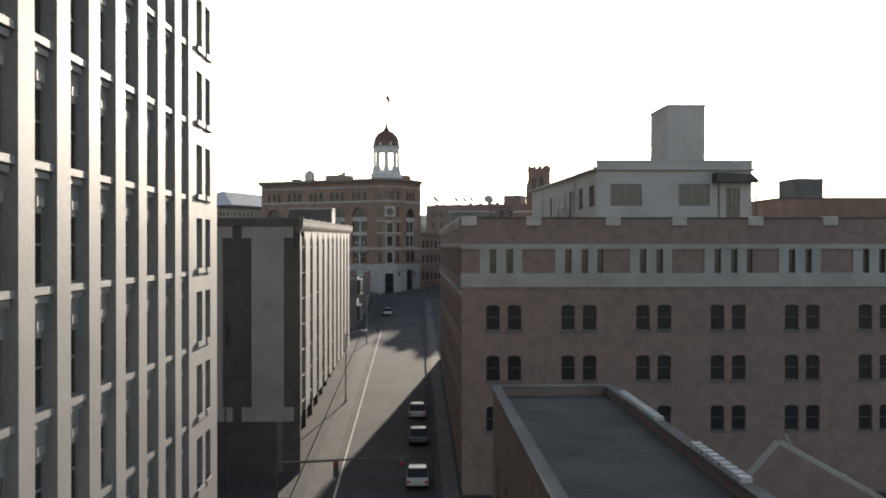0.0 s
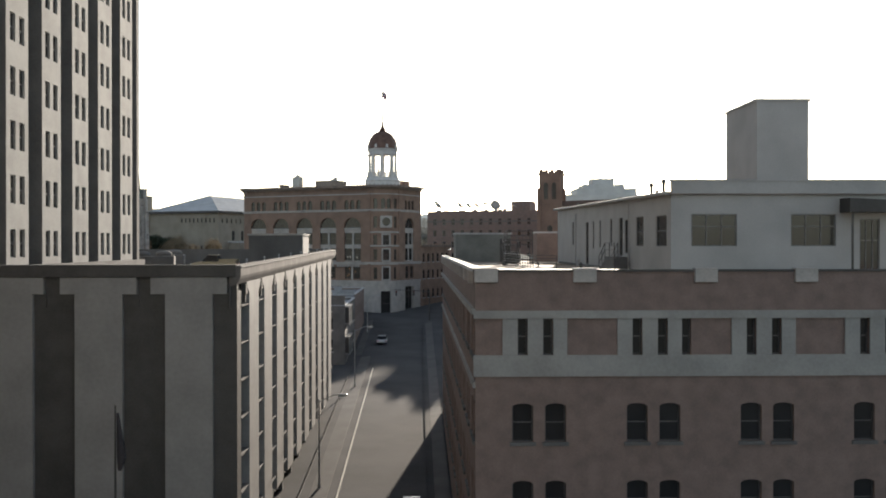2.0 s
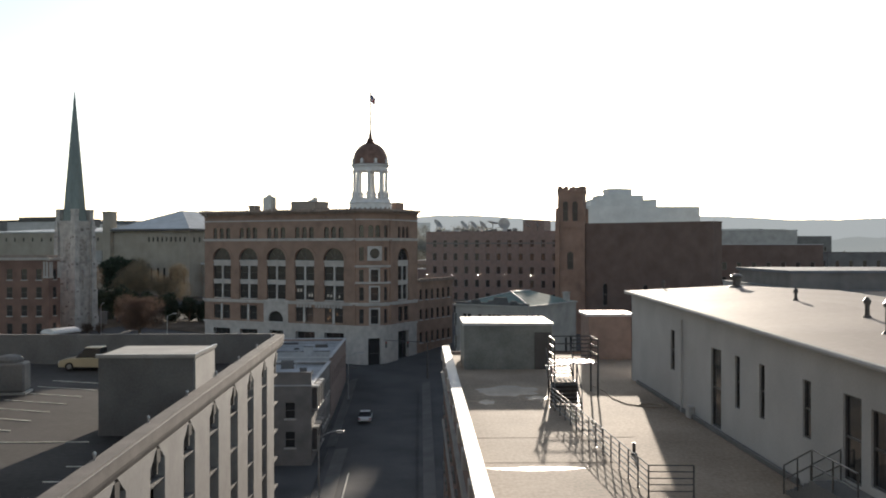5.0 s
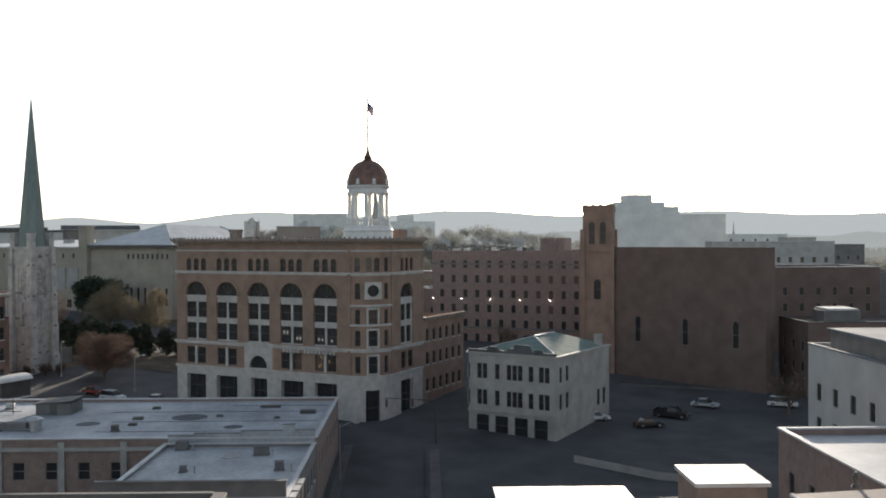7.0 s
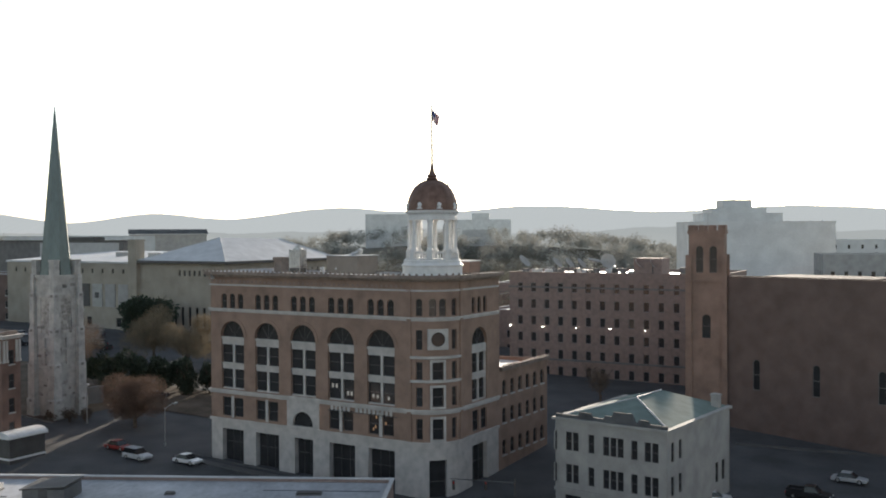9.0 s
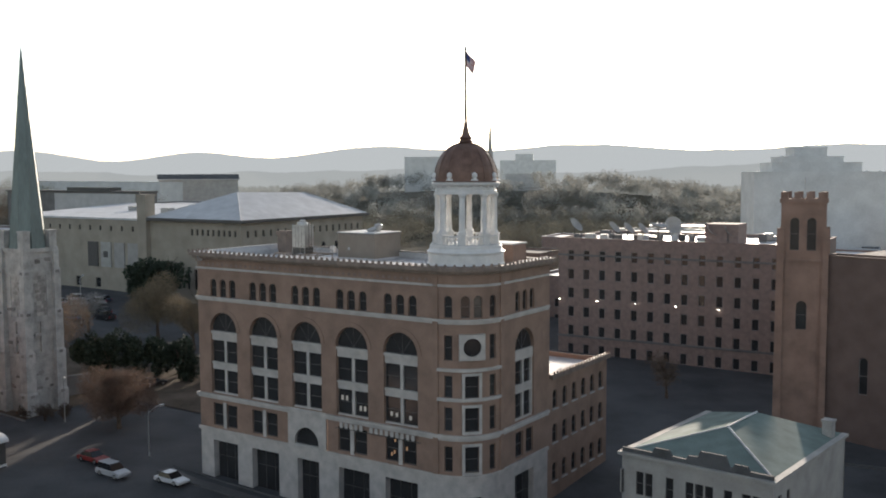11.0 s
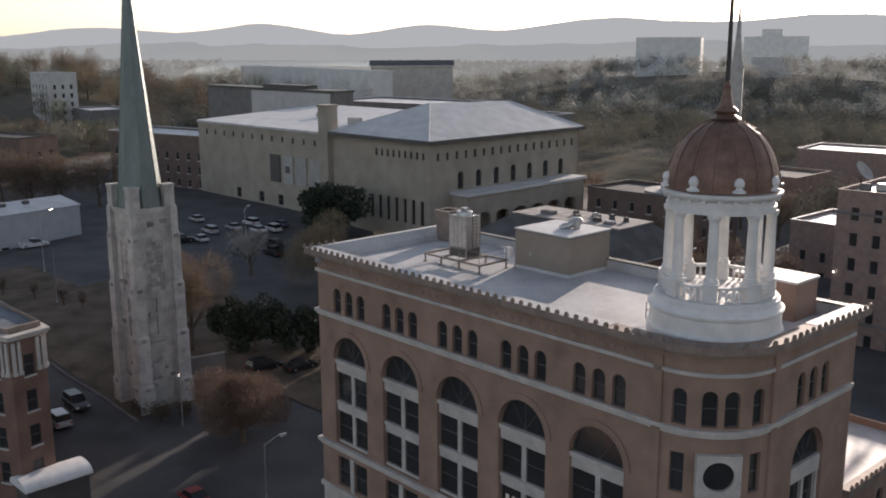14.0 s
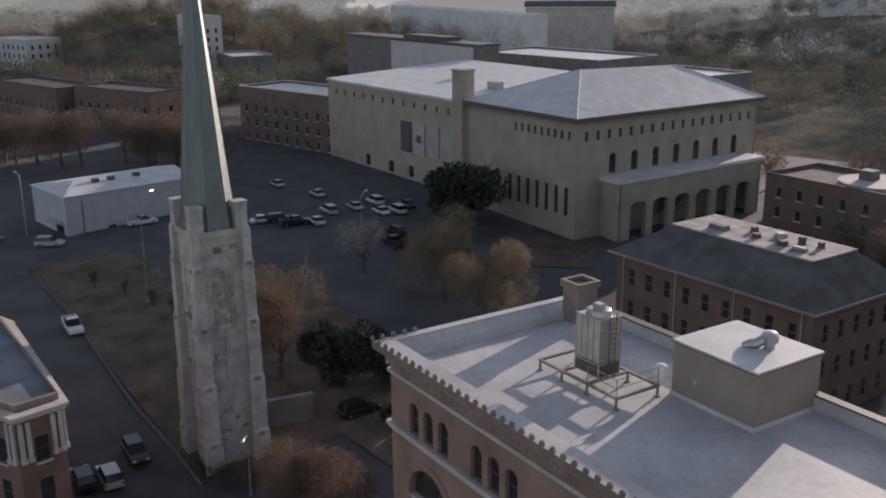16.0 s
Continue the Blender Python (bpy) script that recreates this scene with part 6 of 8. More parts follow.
for k, (x, y, r) in enumerate(((-28.9, 217.1, 2.3), (-40.5, 213.0, 1.5), (-22.0, 210.5, 1.2))):
    b = thing("roof_patch", "dark round tar patch on the pale roof membrane", "roof patch", pose(x, y, 5.25), "tar patches")
    part("sheet", lathe([(0.02, 0.02), (r * 0.8, 0.02), (r, 0.004)], 22), TARPATCH, b)
for k, (x0, x1, y) in enumerate(((-38, -12, 214.2), (-40, -12, 221.0), (-38, -12, 207.9), (-25, -12, 225.5))):
    b = thing("roof_seam", "lapped seam strip across the pale roof membrane", "roof seam", pose(0, 0, 5.25), "roof seams")
    part("strip", boxes([(x0, x1, y - 0.1, y + 0.1, 0.0, 0.03)]), TARPATCH, b)
for k, (x, y, w) in enumerate(((-58.5, 226, 1.4), (-55, 224.5, 1.0), (-57, 217, 1.8), (-53.5, 213, 1.2), (-59.5, 211, 1.5))):
    roof_box(x, y, 5.25, w, 0.9, 0.5 + 0.2 * (k % 3), (CONC_DK, STEEL, TARPATCH)[k % 3])


def white_corner_house():
    o, rz = (8.2, 240.4, 0), -33.5
    b = thing("white_corner_house", "cream painted corner house with green hipped roof and crested parapet", "house", pose(*o, 0, 0, rz))
    W, D, Z1 = 14.8, 20.0, 10.6
    up = [(u + s, u + s + 0.8, z, z + 2.3, 0) for z in (2.9, 6.9) for u, ss in ((1.5, (0, 0.95)), (4.6, (0,)), (6.6, (0, 0.95, 1.9)), (10.3, (0,)), (12.0, (0, 0.95))) for s in ss]
    low = rows_of(0.8, 14, 4, 2.2, [(-1.5, 1.4)])
    facade(b, face_m((0, 0, 0), 0), 0, W, -4, Z1, up + low, CREAM, 0.22, "sash", FRAMEDK)
    side = [(u, u + 0.9, z, z + 2.3, 0) for z in (2.9, 6.9) for u in (1.2, 3.4)] + [(u, u + 1.1, z, z + 2.6, 0) for z in (1.6,) for u in (15.0, 17.2)]
    facade(b, face_m((W, 0, 0), 90), 0, D, -4, Z1, side, CREAM, 0.22, "sash", FRAMEDK)
    facade(b, face_m((0, D, 0), 270), 0, D, -4, Z1, rows_of(1, 22, 5, 0.9, [(2.9, 5.2), (6.9, 9.2)]), CREAM, 0.22, "sash", FRAMEDK)
    part("back_wall", boxes([(0, W, D - 0.3, D, -4, Z1)]), CREAM, b)
    for r in ((-0.35, W + 0.35, -0.35, 0.3), (W - 0.3, W + 0.35, 0.3, D), (-0.35, 0.3, 0.3, D)):
        part("cornice", boxes([(*r, Z1, Z1 + 0.3)]), CREAM, b)
    part("string_course", boxes([(-0.1, W + 0.1, -0.15, 0.0, 1.8, 2.2)]), CREAM, b)
    bm = bmesh.new()
    box(bm, 0, W, 0, 0.35, Z1 + 0.3, Z1 + 0.7)
    for c, w, h in ((W * 0.28, 1.0, 0.8), (W * 0.62, 1.6, 1.3), (W * 0.5, 0.8, 0.7), (W * 0.8, 0.8, 0.7)):
        box(bm, c - w, c + w, 0.02, 0.33, Z1 + 0.7, Z1 + 0.4 + h, None, 0.25)
    part("crest", bm, DKROOF, b)
    bm = bmesh.new()
    e = [bm.verts.new(p) for p in ((0, 0.4, Z1 + 0.2), (W, 0.4, Z1 + 0.2), (W, D, Z1 + 0.2), (0, D, Z1 + 0.2))]
    r0, r1 = bm.verts.new((W * 0.5, 7.6, Z1 + 2.3)), bm.verts.new((W * 0.5, D - 5, Z1 + 2.3))
    bm.faces.new((e[0], e[1], r0))
    bm.faces.new((e[1], e[2], r1, r0))
    bm.faces.new((e[2], e[3], r1))
    bm.faces.new((e[3], e[0], r0, r1))
    part("roof", bm, GRNROOF, b, "weathered green hipped roof")
    bm = bmesh.new()
    tube(bm, (W, 0.4, Z1 + 0.25), (W * 0.5, 7.6, Z1 + 2.35), 0.11)
    tube(bm, (W * 0.5, 7.6, Z1 + 2.35), (W * 0.5, D - 5, Z1 + 2.35), 0.11)
    tube(bm, (0, 0.4, Z1 + 0.25), (W * 0.5, 7.6, Z1 + 2.35), 0.06)
    part("ridge_cap", bm, MEMB, b)
    part("chimney", boxes([(W - 1.4, W - 0.4, D - 3, D - 2, Z1, Z1 + 1.9), (W - 1.5, W - 0.3, D - 3.1, D - 1.9, Z1 + 1.9, Z1 + 2.1)]), CREAM, b)


white_corner_house()


def left_brick_house():
    b = thing("brick_apartment_building", "red brick corner building with white cornice and blue grey roof", "apartment building", pose(0, 0, 0))
    pts = [(-70.9, 255.7), (-69.95, 259.2), (-88.7, 268.9), (-112, 272), (-112, 256.4)]
    Z1 = 18.9
    for k, ((x0, y0), (x1, y1)) in enumerate(zip(pts, pts[1:] + pts[:1])):
        l = math.hypot(x1 - x0, y1 - y0)
        fm = face_m((x0, y0, 0), math.degrees(math.atan2(y1 - y0, x1 - x0)))
        n = max(1, round(l / 2.9)) if k else 1
        ops = rows_of(0.5, l - 0.5, n, 1.1, levels(4.2, 4, 3.55, 2.1)) if (x0, y0) in (pts[0], pts[1], pts[4]) else []
        facade(b, fm, 0, l, -1, Z1, ops, BRICK_RED, 0.2, "sash", FRAMEDK, None, STONE_TRIM)
        bm = bmesh.new()
        box(bm, -0.4, l + 0.4, -0.5, 0.4, Z1 + 0.012 * k, Z1 + 0.22 + 0.012 * k, fm)
        box(bm, -0.25, l + 0.25, -0.28, 0.4, Z1 - 0.3 + 0.012 * k, Z1 + 0.01, fm)
        part("cornice", bm, STONE_TRIM, b)
        for s in (0.3, 0.85, l - 0.85, l - 0.3):
            part("corner_colonnette", (lambda q: (box(q, s - 0.16, s + 0.16, -0.2, 0.05, Z1 - 3.4, Z1 - 0.5, fm), box(q, s - 0.22, s + 0.22, -0.3, 0.05, Z1 - 3.75, Z1 - 3.4, fm), q)[-1])(bmesh.new()), STONE_TRIM, b)
    c = Vector((sum(p[0] for p in pts) / 5, sum(p[1] for p in pts) / 5, 0))

    def ring(k, j, z):
        return [(c.x + (x - c.x) * k, c.y + (y - c.y) * j, z) for x, y in pts]

    # brown rim behind the cornice, felt roof inside it
    bm = bmesh.new()
    rims = [[bm.verts.new(p) for p in r] for r in (ring(0.975, 0.93, Z1 + 0.1), ring(0.975, 0.93, Z1 + 0.75), ring(0.96, 0.89, Z1 + 0.75), ring(0.96, 0.89, Z1 + 0.3))]
    for lo, hi in zip(rims, rims[1:]):
        for i in range(5):
            bm.faces.new((lo[i], lo[(i + 1) % 5], hi[(i + 1) % 5], hi[i]))
    part("roof_rim", bm, CORNICE, b)
    bm = bmesh.new()
    prism(bm, [p[:2] for p in ring(0.97, 0.91, 0)], Z1 + 0.05, Z1 + 0.4)
    part("roof", bm, BLUEROOF, b, "blue grey felt roof with dark patches")
    rnd = random.Random(8)
    for k in range(9):
        # worn dark felt in one ragged cluster
        f = k / 8
        x, y, r = -79.8 - 8.5 * f + rnd.uniform(-0.9, 0.9), 260.4 + 4.6 * f + rnd.uniform(-0.7, 0.7), rnd.uniform(0.5, 1.0)
        bm = bmesh.new()
        rim = [bm.verts.new((x + 1.7 * r * q * math.cos(a), y + r * q * math.sin(a), Z1 + 0.41 + 0.0015 * k)) for a, q in ((6.283 * i / 15, rnd.uniform(0.6, 1.2)) for i in range(15))]
        bm.faces.new(rim)
        part("roof_patch", bm, TARPATCH, b)


left_brick_house()
b = thing("entrance_canopy", "low dark porch with white curved canopy roof beside the brick house", "canopy", pose(-69.4, 257.9, 0, 0, 0, 64))
part("body", boxes([(-3.0, 3.0, -1.6, 1.6, -1, 4.3)]), DARKMET, b)
bm = bmesh.new()
arc = [(-1.9 * math.cos(math.pi * i / 16), 4.45 + 0.8 * math.sin(math.pi * i / 16)) for i in range(17)]
arc = [(-1.9, 4.3)] + arc + [(1.9, 4.3)]
ends = [[bm.verts.new((x, y, z)) for y, z in arc] for x in (-3.3, 3.3)]
for i in range(len(arc)):
    j = (i + 1) % len(arc)
    bm.faces.new((ends[0][i], ends[0][j], ends[1][j], ends[1][i]))
bm.faces.new(ends[0][::-1])
bm.faces.new(ends[1])
part("canopy_roof", bm, WHITEP, b)
part("sill_band", boxes([(-3.05, 3.05, -1.65, 1.65, 1.2, 1.5)]), WHITEP, b)

# ---- auditorium ----


def auditorium():
    b = thing("auditorium", "large tan stone auditorium with pale hipped roof and arcaded porch", "auditorium", pose(-69.8, 366, 0, 0, 0, -26))
    WALL = mat("tan auditorium brick", (0.315, 0.28, 0.23), 0.9, vary=0.15, scale=0.3)
    Z0, Z1 = 2.0, 26.3
    L, D = 31.0, 47.5
    small = rows_of(-L + 14, -1.0, 9, 0.75, [(22.8, 24.3)])
    tall = rows_of(-L + 12, -1.0, 7, 1.0, [(9.5, 14.5)])
    facade(b, face_m((0, 0, 0), 0), -L, 0, Z0, Z1, small + tall, WALL, 0.4, "sash", FRAMEDK)
    rs = rows_of(1, 46.5, 17, 0.8, [(22.6, 24.2)]) + rows_of(6, 44, 7, 1.7, [(16.4, 20.0)], 1.0)
    facade(b, face_m((0, 0, 0), 90), 0, D, Z0, Z1, rs, WALL, 0.4, "sash", FRAMEDK)
    part("back_wall", boxes([(-L, 0, D - 0.4, D, Z0, Z1), (-L, -L + 0.3, 0.4, D - 0.4, Z0, Z1)]), WALL, b)
    # eave box coloured dark to stand in for the overhang's shadow line
    part("eave", boxes([(-L - 0.2, 1.3, -1.3, D + 1.3, Z1 - 0.2, Z1 + 0.55)]), DARKMET, b)
    bm = bmesh.new()
    e = [bm.verts.new(p) for p in ((-L, -0.9, Z1 + 0.5), (0.9, -0.9, Z1 + 0.5), (0.9, D + 0.9, Z1 + 0.5), (-L, D + 0.9, Z1 + 0.5))]
    r0, r1 = bm.verts.new((-14, 13.5, 33.0)), bm.verts.new((-12.5, D - 10, 32.6))
    bm.faces.new((e[0], e[1], r0))
    bm.faces.new((e[1], e[2], r1, r0))
    bm.faces.new((e[2], e[3], r1))
    bm.faces.new((e[3], e[0], r0, r1))
    hips = [(e[i].co + Vector((0, 0, 0.03)), (r0, r0, r1, r1)[i].co + Vector((0, 0, 0.03))) for i in range(4)]
    roof = part("hip_roof", bm, MEMB, b, "pale blue grey hipped roof")
    for p, q in hips:
        part("hip_cap", (lambda q2: (tube(q2, p, q, 0.12), q2)[-1])(bmesh.new()), MEMB, roof)
    # arcaded porch
    arches = rows_of(2, 36, 6, 4.0, [(4, 11.8)], 0.45)
    pm = face_m((4.6, 6, 0), 90)
    part("porch_wall", wall_bm(flat(pm), 0, 38, Z0, 15.5, arches, 0.9), WALL, b)
    part("porch_end", boxes([(0, 4.6, 6, 6.5, Z0, 15.5)]), WALL, b)
    part("porch_end", boxes([(0, 4.6, 43.5, 44, Z0, 15.5)]), WALL, b)
    part("porch_back", boxes([(0.3, 0.5, 6.5, 43.5, Z0, 15.3)]), WALL, b)
    part("porch_roof", boxes([(0.05, 5.1, 5.5, 44.5, 15.5, 16.1)]), MEMB, b)
    # long hall wing with chimney and banners
    W2 = 88.0
    sm2 = [(-u - 1.0, -u + 1.0, 8.0, 10.5, 0) for u in (40, 52, 60, 70)] + rows_of(-W2 + 2, -L - 5, 12, 0.8, [(23, 24.3)])
    facade(b, face_m((0, 0.6, 0), 0), -W2, -L, Z0, Z1, sm2, WALL, 0.3, "sash", FRAMEDK)
    part("wing_wall", boxes([(-W2, -W2 + 0.3, 0.9, 42, Z0, Z1), (-W2 + 0.3, -L, 41.7, 42, Z0, Z1)]), WALL, b)
    bm = bmesh.new()
    v = [bm.verts.new(p) for p in ((-W2, 0.2, Z1 + 0.1), (-L, 0.2, Z1 + 0.1), (-L, 42, Z1 + 2.2), (-W2, 42, Z1 + 2.2))]
    w = [bm.verts.new(p.co - Vector((0, 0, 0.5))) for p in v]
    bm.faces.new(v)
    bm.faces.new(w[::-1])
    for i in range(4):
        bm.faces.new((w[i], w[(i + 1) % 4], v[(i + 1) % 4], v[i]))
    part("wing_roof", bm, MEMB, b, "pale sloping membrane roof")
    part("chimney", boxes([(-L - 3.0, -L + 0.2, -1.4, 1.6, Z0, 32.2), (-L - 3.2, -L + 0.4, -1.6, 1.8, 32.2, 32.6)]), WALL, b)
    for k, c in enumerate((FRAMEDK, CONC, PANEL, PANEL)):
        part("banner", boxes([(-55.5 + k * 5.2, -51.6 + k * 5.2, 0.3, 0.58, 13.5, 20.0)]), c, b, "tall hanging banner panel")
    part("banner_mark", boxes([(-49.2, -47.6, 0.2, 0.29, 16.0, 17.6)]), FRAMEDK, b)
    for x, y in ((-60, 20), (-40, 14)):
        part("roof_hatch", boxes([(x - 1.5, x + 1.5, y - 1, y + 1, Z1 + 0.8, Z1 + 2.3)]), CONC, b)
    for x, y, z in ((-8, 20, 28.9), (-6, 33, 28.1)):
        part("roof_vent", boxes([(x - 0.5, x + 0.5, y - 0.4, y + 0.4, z - 0.5, z + 0.7)]), STEEL, b)


auditorium()


def stage_hall():
    b = thing("stage_hall", "large flat roofed hall with white front wall and dark roof edge", "hall", pose(-69.8, 366, 0, 0, 0, -26))
    part("body", boxes([(-158, -88, 46.0, 53, 2, 31.6)]), CONC_DK, b)
    part("white_front", boxes([(-131, -90, 45.7, 45.996, 20, 31.2)]), STUCCO, b, "plain white rendered front wall")
    part("roof_cap", boxes([(-158.3, -87.7, 45.4, 53.3, 31.6, 32.1)]), DARKMET, b)
    part("roof_house", boxes([(-126, -104, 47, 52, 32.1, 33.2)]), DARKMET, b)


stage_hall()


def mansard_building():
    b = thing("hip_roofed_brick_building", "brick building with dark hipped slopes round a pale flat deck", "office building", pose(-49.1, 327.8, 0, 0, 0, -26.5))
    W, D, Z1 = 28.5, 16.0, 16.2
    for (o, a, l) in (((0, 0, 0), 0, W), ((W, 0, 0), 90, D), ((W, D, 0), 180, W), ((0, D, 0), 270, D)):
        facade(b, face_m(o, a), 0, l, 0, Z1, rows_of(1, l - 1, round(l / 3.2), 1.1, levels(4.0, 3, 4.1, 2.2)), BRICK_DEEP, 0.2, "sash", FRAMEM)
    bm = bmesh.new()
    lo = [bm.verts.new(p) for p in ((-0.8, -0.8, Z1), (W + 0.8, -0.8, Z1), (W + 0.8, D + 0.8, Z1), (-0.8, D + 0.8, Z1))]
    hi = [bm.verts.new(p) for p in ((5.4, 4.2, Z1 + 4.0), (W - 3.6, 4.2, Z1 + 4.0), (W - 3.6, D - 4.2, Z1 + 4.0), (5.4, D - 4.2, Z1 + 4.0))]
    for i in range(4):
        bm.faces.new((lo[i], lo[(i + 1) % 4], hi[(i + 1) % 4], hi[i]))
    bm.faces.new(lo[::-1])
    part("hipped_roof", bm, DKROOF, b)
    part("flat_deck", boxes([(5.1, W - 3.3, 3.9, D - 3.9, Z1 + 3.9, Z1 + 4.1)]), GRAVEL, b)
    part("gutter", boxes([(-0.95, W + 0.95, -0.95, -0.78, Z1 - 0.15, Z1 + 0.12), (W + 0.78, W + 0.95, -0.78, D + 0.95, Z1 - 0.15, Z1 + 0.12)]), STEEL, b)
    for x, y, w, d, h, m in ((10.2, 6.6, 1.2, 0.5, 0.55, CONC_DK), (13.6, 8.9, 0.35, 0.35, 0.6, DARKMET), (15.4, 6.9, 0.4, 0.4, 0.5, DARKMET), (17.0, 9.4, 0.6, 0.4, 0.5, STEEL), (18.2, 7.6, 0.3, 0.3, 1.0, STEEL), (19.4, 6.4, 0.5, 0.4, 0.6, DARKMET), (20.4, 8.6, 0.35, 0.3, 0.9, TARPATCH), (21.8, 6.2, 0.8, 0.35, 0.45, STEEL), (22.6, 9.0, 0.3, 0.3, 0.7, DARKMET)):
        v = part("roof_vent", boxes([(x - w, x + w, y - d, y + d, Z1 + 4.2, Z1 + 4.1 + h)], 0.04), m, b)
        part("vent_curb", boxes([(x - w - 0.08, x + w + 0.08, y - d - 0.08, y + d + 0.08, Z1 + 4.1, Z1 + 4.2)]), CONC_DK, v)
    for x in (1.2, 9.8, 18.4, 27.2):
        part("downpipe", (lambda q: (tube(q, (x, -0.14, 1), (x, -0.14, Z1 - 0.1), 0.08), q)[-1])(bmesh.new()), CONC, b)


mansard_building()


def white_depot():
    WALLP = mat("pale grey render", (0.40, 0.41, 0.42), 0.85, vary=0.1)
    b = thing("white_depot", "plain pale rendered depot with pale low pitched roof", "warehouse", pose(-149.6, 326.3, 0, 0, 0, 72))
    W, D, Z0, Z1 = 25, 15, 1, 13.0
    facade(b, face_m((0, 0, 0), 0), 0, W, Z0, Z1, [(7.5, 9.0, 5.2, 6.6, 0)], WALLP, 0.2, "sash", FRAMEDK)
    facade(b, face_m((0, D, 0), 270), 0, D, Z0, Z1, [(10, 13.5, 4.6, 7.4, 0)], WALLP, 0.2, "sash", FRAMEDK)
    part("back_wall", boxes([(0, W, D - 0.2, D, Z0, Z1), (W - 0.2, W, 0, D, Z0, Z1)]), WALLP, b)
    bm = bmesh.new()
    v = [bm.verts.new(p) for p in ((-0.3, -0.3, Z1), (W + 0.3, -0.3, Z1), (W + 0.3, D + 0.3, Z1), (-0.3, D + 0.3, Z1))]
    r0, r1 = bm.verts.new((5, D / 2, Z1 + 1.3)), bm.verts.new((W + 0.3, D / 2, Z1 + 1.3))
    bm.faces.new((v[0], v[1], r1, r0))
    bm.faces.new((v[1], v[2], r1))
    bm.faces.new((v[2], v[3], r0, r1))
    bm.faces.new((v[3], v[0], r0))
    part("roof", bm, MEMB, b)
    part("awning", boxes([(-2.2, 0, 1, 5, 8.2, 8.4)]), WALLP, b)
    for x in (8, 11, 16):
        part("roof_unit", boxes([(x - 0.6, x + 0.6, 4.5, 5.5, Z1 + 0.2, Z1 + 1.5)], 0.05), DARKMET, b)
    part("wall_cable", (lambda q: (tube(q, (3, -0.1, 1), (3, -0.1, Z1 - 1), 0.08), q)[-1])(bmesh.new()), DARKMET, b)


white_depot()

# ---- hotel, church and other blocks behind ----


def hotel_row():
    b = building("brick_hotel", "long dark brick hotel with many windows and a cluttered bright roof", "hotel", (3.5, 333.5, 0), -25, 46, 26, -2, 25.2, BRICK_DK, MEMB,
                 front=rows_of(1, 45, 14, 1.2, levels(3, 6, 3.6, 2.0)), left=rows_of(1, 25, 8, 1.2, levels(3, 6, 3.6, 2.0)), parapet=0.5, cap=BRICK_DK, style="far")
    for za in (21.9, 6.3):
        part("string_course", boxes([(-0.1, 46.1, -0.2, 0.0, za, za + 0.35)]), CONC_DK, b)
    part("lift_house", boxes([(27, 33, 4, 10, 24.5, 28.4)]), BRICK_DK, b)
    return b


def hotel_at(u, v, z):
    return pose(3.5, 333.5, 0, 0, 0, -25) @ pose(u, v, z)


hotel_row()
for i, (x, y, s, tilt) in enumerate(((6.6, 337.0, 1.6, 50), (13.8, 333.6, 1.35, 48), (16.4, 332.2, 1.3, 48), (18.9, 330.8, 1.3, 48), (21.8, 329.6, 1.7, 12), (30.6, 325.4, 1.3, 48), (33.4, 324.0, 1.2, 48), (25.4, 337.0, 1.7, 70))):
    b = thing("satellite_dish", "large pale satellite dish on a post on the hotel roof", "satellite dish", pose(x, y, 24.7), "roof dishes")
    bm = lathe([(0.05, 0.0), (0.5 * s, 0.08 * s), (s, 0.32 * s), (s, 0.36 * s), (0.5 * s, 0.12 * s), (0.05, 0.04)], 20)
    bmesh.ops.transform(bm, matrix=pose(0, 0, 1.0 + s, tilt, 0, 60 if i < 7 else 10), verts=bm.verts)
    part("reflector", bm, CONC, b)
    part("post", lathe([(0.12, 0), (0.1, 1.0 + s)], 10), RAILM, b)
rnd = random.Random(31)
for k in range(26):
    u, v, s = rnd.uniform(2, 25) if k < 18 else rnd.uniform(34, 44), rnd.uniform(1.5, 23), rnd.uniform(0.5, 1.0)
    b = thing("roof_unit", "small metal unit among the clutter of the hotel roof", "ventilation unit", hotel_at(u, v, 24.7), "hotel roof units")
    part("case", boxes([(-s, s, -0.6 * s, 0.6 * s, 0.15, rnd.uniform(0.6, 1.5))], 0.05), rnd.choice((STEEL, CONC_DK, MEMB, DARKMET)), b)
    part("curb", boxes([(-0.9 * s, 0.9 * s, -0.5 * s, 0.5 * s, 0, 0.15)]), CONC_DK, b)
for k in range(5):
    b = thing("wall_lamp", "small lit lamp on the hotel wall", "wall lamp", hotel_at(0.4 + 7.6 * k, -0.05, 13.5), "hotel wall lamps")
    part("bracket", boxes([(-0.06, 0.06, -0.4, 0.05, 0.1, 0.18)]), RAILM, b)
    part("bulb", lathe([(0.02, -0.1), (0.07, -0.05), (0.07, 0.03), (0.03, 0.1)], 10, cy=-0.36), LAMPON, b)
b = building("church_nave", "dark brick church hall block with stepped gable end", "church", (38.6, 283.5, 0), -42, 31.7, 4, -4, 26.3, BRICK_DEEP, DKROOF,
             front=rows_of(1, 31, 3, 1.2, [(8, 13)], 1.0), parapet=0.6, style="sash")
part("rear_wing", boxes([(0.05, 20, 4.0, 24, -4, 25.8)]), BRICK_DEEP, b)
part("rear_roof", boxes([(0.25, 19.8, 4.05, 23.8, 25.8, 26.0)]), DKROOF, b)


